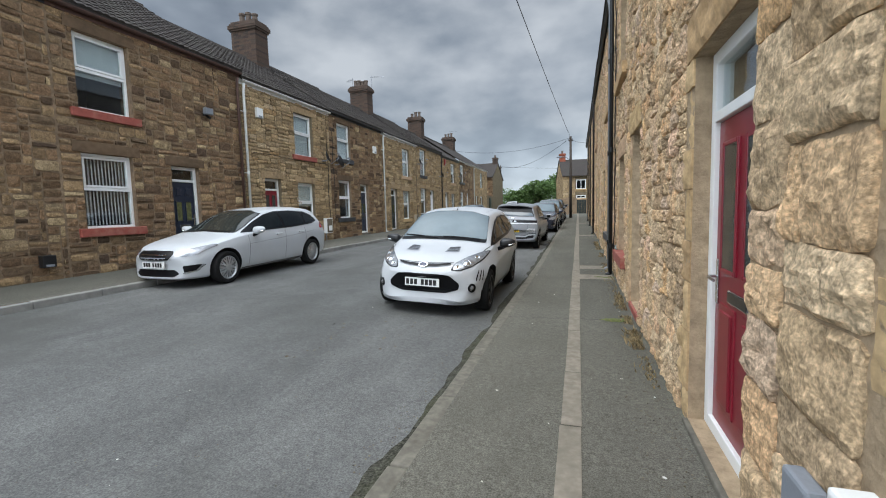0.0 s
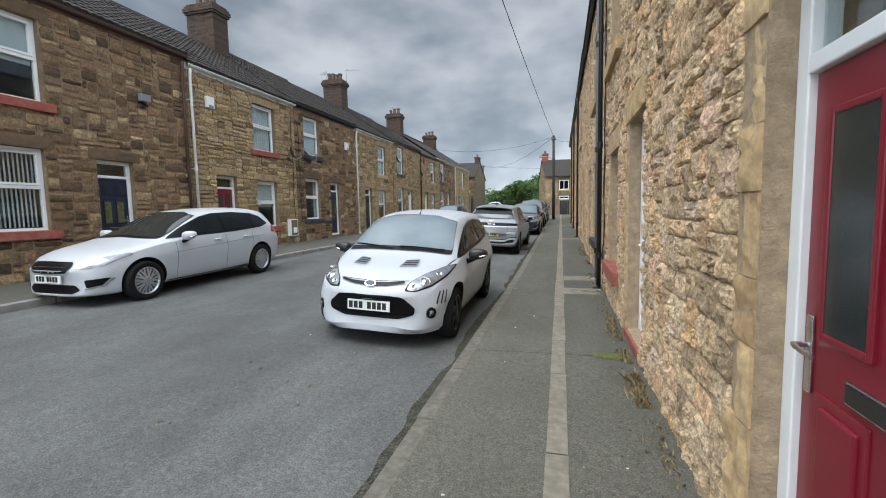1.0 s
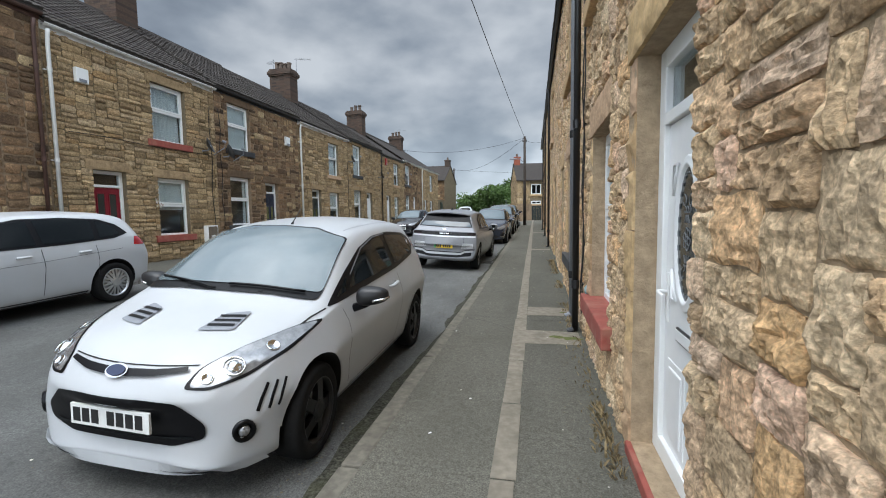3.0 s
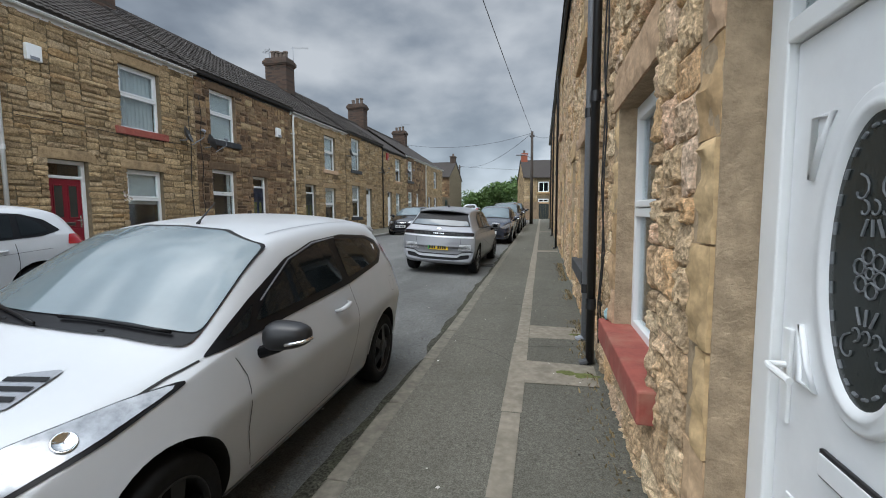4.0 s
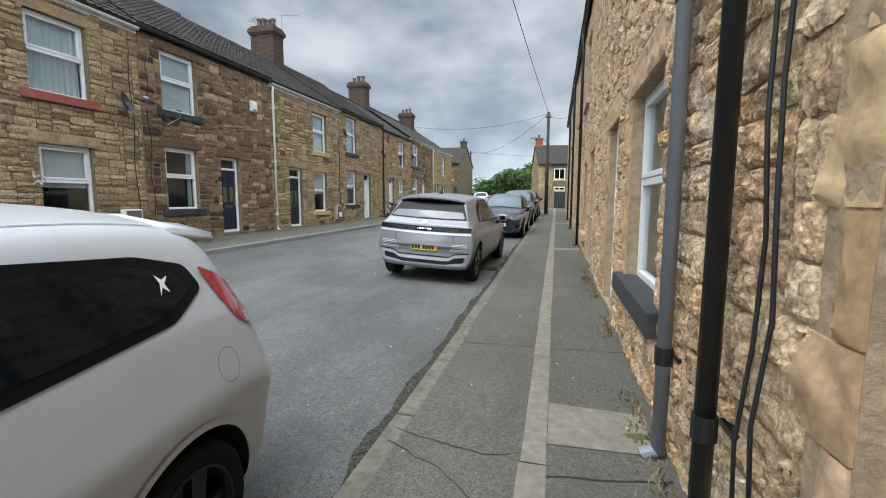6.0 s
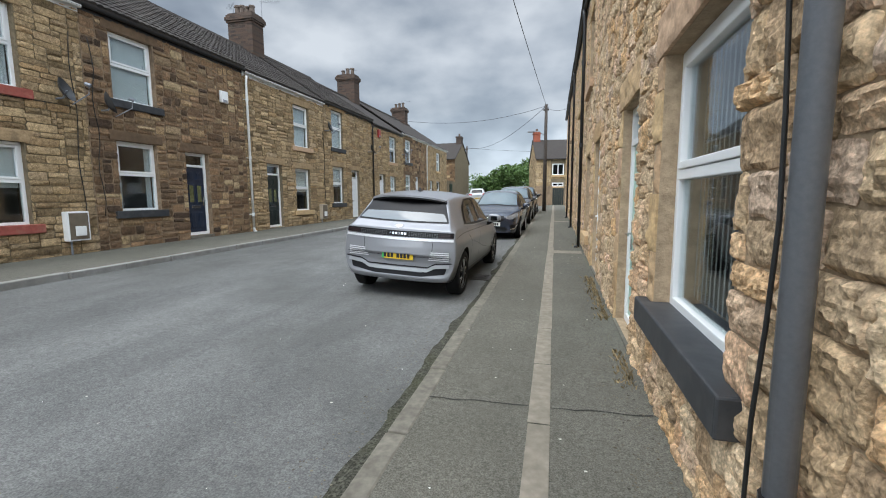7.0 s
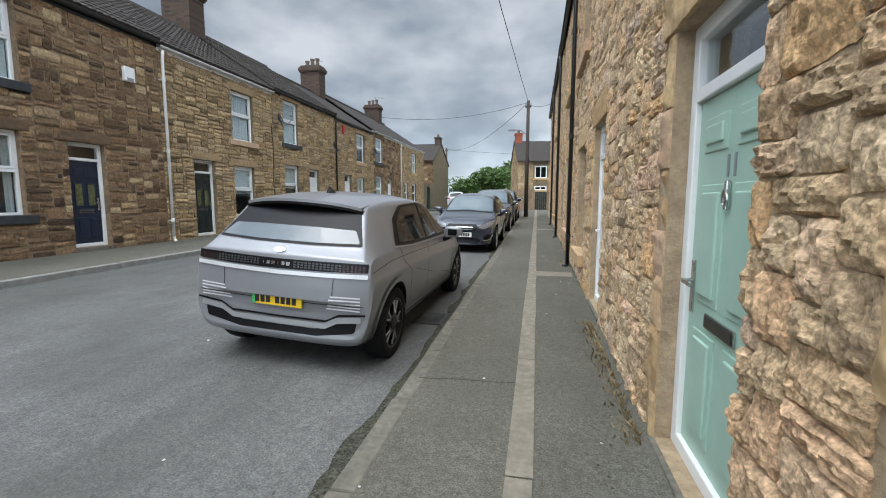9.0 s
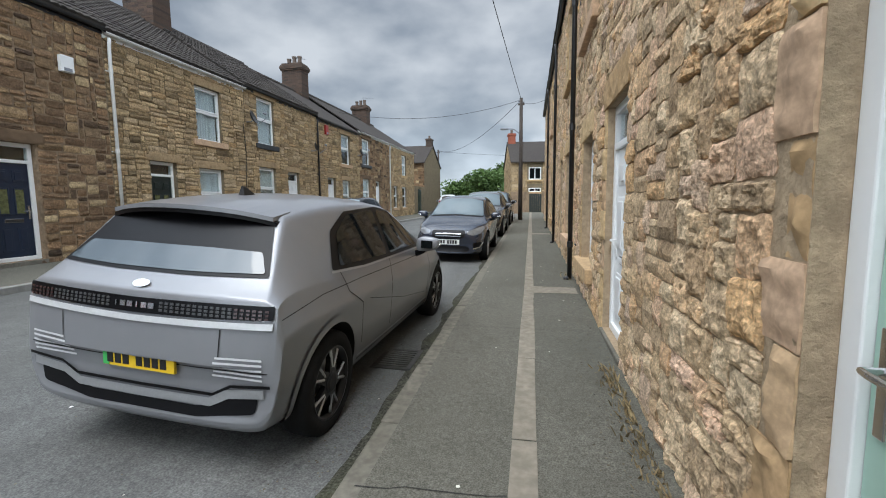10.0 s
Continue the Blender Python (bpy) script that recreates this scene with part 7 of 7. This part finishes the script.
cable(LS, [(16.85 + .04 * math.sin(k * 1.4), 0, 1.2 + k * .3) for k in range(13)], "dark cable down the party wall", .009)
cable(LS, [(12.4 + k * .5, 0, 3.35 + .02 * math.sin(k)) for k in range(9)], "dark cable along the buff stone wall", .007)
cable(LS, [(26.1 + .03 * math.sin(k), 0, .9 + k * .3) for k in range(12)], "dark cable down the far party wall", .009)


def tv_aerial(x, y, z, turn):
    t = thing("tv_aerial", (x, y, z), "thin metal television aerial on the chimney", "aerial", "aerials on the chimneys")
    bm = tube([(x, y, z - .7), (x, y, z + .7)], .014, 6)
    part("mast", bm, M_GREYPIPE, t)
    c, s = math.cos(radians(turn)), math.sin(radians(turn))
    bm = tube([(x - .1 * c, y - .1 * s, z + .62), (x + .75 * c, y + .75 * s, z + .66)], .009, 6)
    part("boom", bm, M_GREYPIPE, t)
    for k in range(7):
        px, py = x + (.1 + .1 * k) * c, y + (.1 + .1 * k) * s
        part("element", tube([(px + .16 * s, py - .16 * c, z + .64), (px - .16 * s, py + .16 * c, z + .64)], .005, 5), M_GREYPIPE, t)


tv_aerial(-11.8, 26.55, 9.1, 20)
tv_aerial(-12.9, 26.2, 9.0, 140)
tv_aerial(-12.6, 35.9, 9.0, 60)
tv_aerial(-12.2, 45.2, 8.9, 40)


def lump(name, at, size, material, label, category, seed):
    """A small crumpled lump."""
    bm = bmesh.new()
    bmesh.ops.create_icosphere(bm, subdivisions=3, radius=1.0)
    for v in bm.verts:
        k = 1 + .35 * noise.noise(v.co * 1.7 + Vector((seed, 0, 0))) + .15 * noise.noise(v.co * 5 + Vector((0, seed, 0)))
        v.co = Vector((at[0] + size[0] * v.co.x * k, at[1] + size[1] * v.co.y * k, at[2] + size[2] * v.co.z * k))
    tagged(part(name, bm, material, smooth=True), label, category)


lump("filler_lump", (.935, 9.66, .765), (.022, .03, .045), mat("pale_blue_paint", (.30, .47, .50), rough=.8, grain=.25, grain_scale=20, stain=.5, stain_scale=14, stain_color=(.5, .5, .46)), "lump of filler daubed pale blue beside the red sill", "filler", 3)


def flower_spray():
    """A hanging spray of pale flowers beside a window."""
    t = thing("flower_spray", LS.p(14.44, .1, 1.95), "hanging spray of pale artificial flowers beside a window", "flowers")
    rng = random.Random(9)
    petal = mat("pale_petals", (.62, .58, .52), rough=.8, palette=[(.7, .68, .62), (.55, .42, .40), (.66, .62, .45)], obj=True)
    for k in range(11):
        c = Vector(LS.p(14.44 + rng.uniform(-.09, .13), .08 + rng.uniform(0, .06), 1.95 + rng.uniform(-.12, .10)))
        bm = bmesh.new()
        for q in range(5):
            a = q * 1.2566 + rng.random()
            tip = c + Vector((.02, .035 * math.cos(a), .035 * math.sin(a)))
            side = Vector((0, -.014 * math.sin(a), .014 * math.cos(a)))
            mid = c.lerp(tip, .6)
            bm.faces.new([bm.verts.new(p) for p in (c, mid + side, tip, mid - side)])
        part("flower", bm, petal, t)
    bm = tube([LS.p(14.36, .02, 2.02), LS.p(14.42, .07, 1.98), LS.p(14.52, .08, 1.86)], .006, 5)
    part("stem", bm, M_LEAF, t)


flower_spray()

# ---- on the ground ----
def drain():
    t = thing("drain_grate", (-.80, 16.62, 0), "rusty iron drain grate in the road gutter", "drain", kind="structure")
    z = road_z(-.80, 16.6) + .006
    m = mat("cast_iron", (.05, .048, .045), rough=.7, metal=.3, grain=.3, grain_scale=20)
    bm = boxes(((-1.0, 16.40, z - .04), (-.96, 16.86, z + .004)), ((-.70, 16.40, z - .04), (-.66, 16.86, z + .004)), ((-.96, 16.40, z - .04), (-.70, 16.44, z + .004)), ((-.96, 16.82, z - .04), (-.70, 16.86, z + .004)))
    part("grate_frame", bm, m, t)
    for k in range(8):
        part("grate_bar", boxes(((-.96, 16.46 + k * .045, z - .02), (-.70, 16.48 + k * .045, z + .002))), m, t)
    part("pit", boxes(((-.96, 16.44, z - .05), (-.70, 16.82, z - .045))), M_UNDER, t)


drain()


def weeds(y0, y1, n, seed, x=.90, hgt=.11, label="dry weeds growing at the foot of the stone wall"):
    rng = random.Random(seed)
    verts, faces = [], []
    for _ in range(n):
        y = rng.uniform(y0, y1)
        p = Vector((x - abs(rng.gauss(0, .055)), y, ground_r(y)))
        h = hgt * rng.uniform(.3, 1.1)
        lean = Vector((rng.gauss(-.3, .5), rng.gauss(0, .6), 1)) * h
        w = Vector((rng.gauss(0, 1), rng.gauss(0, 1), 0)).normalized() * rng.uniform(.003, .008)
        b = len(verts)
        q = p + lean * .55 + Vector((0, 0, h * .12))
        verts += [p - w, p + w, q + w * .8, q - w * .8, p + lean]
        faces += [(b, b + 1, b + 2, b + 3), (b + 3, b + 2, b + 4)]
    me = bpy.data.meshes.new("weeds")
    me.from_pydata([tuple(v) for v in verts], [], faces)
    me.materials.append(M_DRY)
    tagged(new("weeds", me), label, "weeds", kind="stuff")


for i, (a, b, n) in enumerate(((5.0, 5.7, 90), (5.9, 6.5, 420), (6.75, 7.1, 160), (7.4, 8.3, 300), (8.4, 9.9, 90), (10.2, 11.6, 220), (12.7, 13.4, 150), (14.3, 15.3, 220), (15.3, 16.5, 260), (19.9, 20.6, 60))):
    weeds(a, b, n, 50 + i, hgt=.055 if n > 250 else .04)


def litter(name, n, x0, x1, y0, y1, zf, size, material, label, seed):
    """Scattered grit, chips and leaves."""
    rng = random.Random(seed)
    verts, faces = [], []
    for _ in range(n):
        x, y = rng.uniform(x0, x1), rng.uniform(y0, y1)
        s = size * rng.uniform(.4, 1.3)
        z = zf(x, y) + .002
        b = len(verts)
        a0 = rng.uniform(0, 6.28)
        for k in range(5):
            a = a0 + k * 1.2566
            r = s * rng.uniform(.6, 1.1)
            verts.append((x + r * math.cos(a), y + r * math.sin(a), z + rng.uniform(0, s * .3)))
        verts.append((x, y, z + s * rng.uniform(.3, .7)))
        faces += [(b + k, b + (k + 1) % 5, b + 5) for k in range(5)]
    me = bpy.data.meshes.new(name)
    me.from_pydata(verts, [], faces)
    me.materials.append(material)
    tagged(new(name, me), label, "debris", kind="stuff")


M_GRIT = mat("grit", (.08, .07, .055), rough=1, palette=[(.04, .036, .03), (.16, .14, .10), (.09, .075, .05)], island=True)
M_CHIP = mat("pale_litter", (.6, .6, .57), rough=.8, palette=[(.7, .7, .68), (.45, .42, .36), (.6, .58, .5)], island=True)
litter("grit", 2600, .62, .93, 1, 22, lambda x, y: ground_r(y), .008, M_GRIT, "dark grit and leaf litter along the wall foot", 1)
litter("grit", 1800, -.98, -.68, 1, 24, road_z, .008, M_GRIT, "grit and leaf litter in the road gutter", 2)
litter("grit", 1500, -4.5, -.9, 2, 16, road_z, .006, M_GRIT, "loose dark grit on the road", 3)
litter("litter", 60, -.5, .9, 1.5, 22, lambda x, y: ground_r(y) + .003, .011, M_CHIP, "small pale scraps of litter on the pavement", 4)
litter("litter", 45, -3.0, -.7, 1.5, 18, road_z, .011, M_CHIP, "small pale scraps of litter on the road", 5)
litter("clod", 26, -2.6, -1.5, 5.0, 6.6, road_z, .022, M_GRIT, "dark crumbs of dirt on the road", 7)

M_GUTTER = mat("gutter_dirt", (.052, .051, .040), rough=1, spec=.1, grain=.4, grain_scale=18, speck=.5, stain=.6, stain_scale=2.2, stain_color=(.055, .058, .030), bump=.008, bump_scale=80)


def gutter_dirt():
    """Damp silt lying against the kerb in a band of uneven width."""
    bm = bmesh.new()
    prev = None
    for k in range(420):
        y = -2 + k * .1
        w = .07 + .10 * (.5 + noise.noise(Vector((y * .55, 2, 0)))) + .05 * noise.noise(Vector((y * 2.3, 7, 0))) + .03 * noise.noise(Vector((y * 7, 9, 0)))
        xk = kerb_x(y)
        row = [bm.verts.new((x, y, road_z(x, y) + dz)) for x, dz in ((xk + .01, .030), (xk - .3 * w, .016), (xk - .7 * w, .008), (xk - w, .0035))]
        if prev:
            for i in range(3):
                bm.faces.new((prev[i], prev[i + 1], row[i + 1], row[i]))
        prev = row
    tagged(part("gutter_silt", bm, M_GUTTER, smooth=True), "dark damp silt lying in the gutter along the kerb", "dirt", kind="stuff")


gutter_dirt()
M_CRACK = mat("dark_crack", (.03, .029, .026), rough=1, grain=.3)


def crack(pts, width, label, zf=lambda x, y: ground_r(y) + .003, seed=0):
    """A ragged dark joint across the pavement."""
    rng = random.Random(seed)
    bm = bmesh.new()
    fine = []
    for p, q in zip(pts, pts[1:]):
        n = max(2, int((Vector(q) - Vector(p)).length / .07))
        fine += [Vector(p).lerp(Vector(q), k / n) for k in range(n)]
    fine.append(Vector(pts[-1]))
    prev = None
    for i, p in enumerate(fine):
        t = (fine[min(i + 1, len(fine) - 1)] - fine[max(i - 1, 0)]).normalized()
        nrm = Vector((-t.y, t.x))
        o = nrm * rng.uniform(-.012, .012)
        w = width * rng.uniform(.5, 1.2)
        pair = [bm.verts.new((*(p + o + nrm * w * s), zf(p.x, p.y))) for s in (-.5, .5)]
        if prev:
            bm.faces.new((prev[0], prev[1], pair[1], pair[0]))
        prev = pair
    tagged(part("pavement_crack", bm, M_CRACK), label, "crack", kind="structure")


crack([(-.53, 6.87), (.2, 6.9)], .012, "dark joint across the pavement", seed=1)
crack([(.33, 6.9), (.93, 6.93)], .012, "dark joint across the pavement", seed=2)
crack([(-.52, 12.29), (.19, 12.31)], .014, "dark joint across the pavement", seed=3)
crack([(.33, 12.32), (.93, 12.35)], .014, "dark joint across the pavement", seed=4)
crack([(-.53, 10.62), (-.2, 10.45), (.05, 10.25), (.19, 10.05)], .008, "ragged crack across the pavement", seed=5)
crack([(-.53, 10.75), (.0, 10.62), (.19, 10.68)], .008, "ragged crack across the pavement", seed=6)
crack([(.33, 10.52), (.92, 10.62)], .016, "dark joint across the pavement", seed=7)
crack([(-.5, 14.9), (.19, 14.95)], .008, "dark joint across the pavement", seed=8)
crack([(.33, 17.4), (.93, 17.4)], .008, "dark joint across the pavement", seed=9)
crack([(-.5, 17.4), (.19, 17.4)], .008, "dark joint across the pavement", seed=10)


def moss(x, y, r, seed):
    rng = random.Random(seed)
    bm = bmesh.new()
    c = bm.verts.new((x, y, ground_r(y) + .012))
    ring = [bm.verts.new((x + r * rng.uniform(.6, 1.1) * math.cos(a), y + .6 * r * rng.uniform(.6, 1.1) * math.sin(a), ground_r(y) + .003)) for a in lin(0, 5.98, 18)]
    for k in range(18):
        bm.faces.new((c, ring[k], ring[(k + 1) % 18]))
    tagged(part("moss_patch", bm, M_MOSS, smooth=True), "damp green moss patch on the pavement", "moss", kind="stuff")


moss(.74, 6.93, .2, 1)
moss(.80, 9.86, .14, 2)
moss(.66, 9.9, .12, 3)
moss(.82, 11.0, .10, 4)
WHITEFAR = plain_car("crossover_car", "white crossover parked beyond the street's end", 4.4, 1.8, 1.65, M_PAINT_WHITE, suv=True, level=1)
WHITEFAR.place(-6.7, 50.5, 10, z=.8)
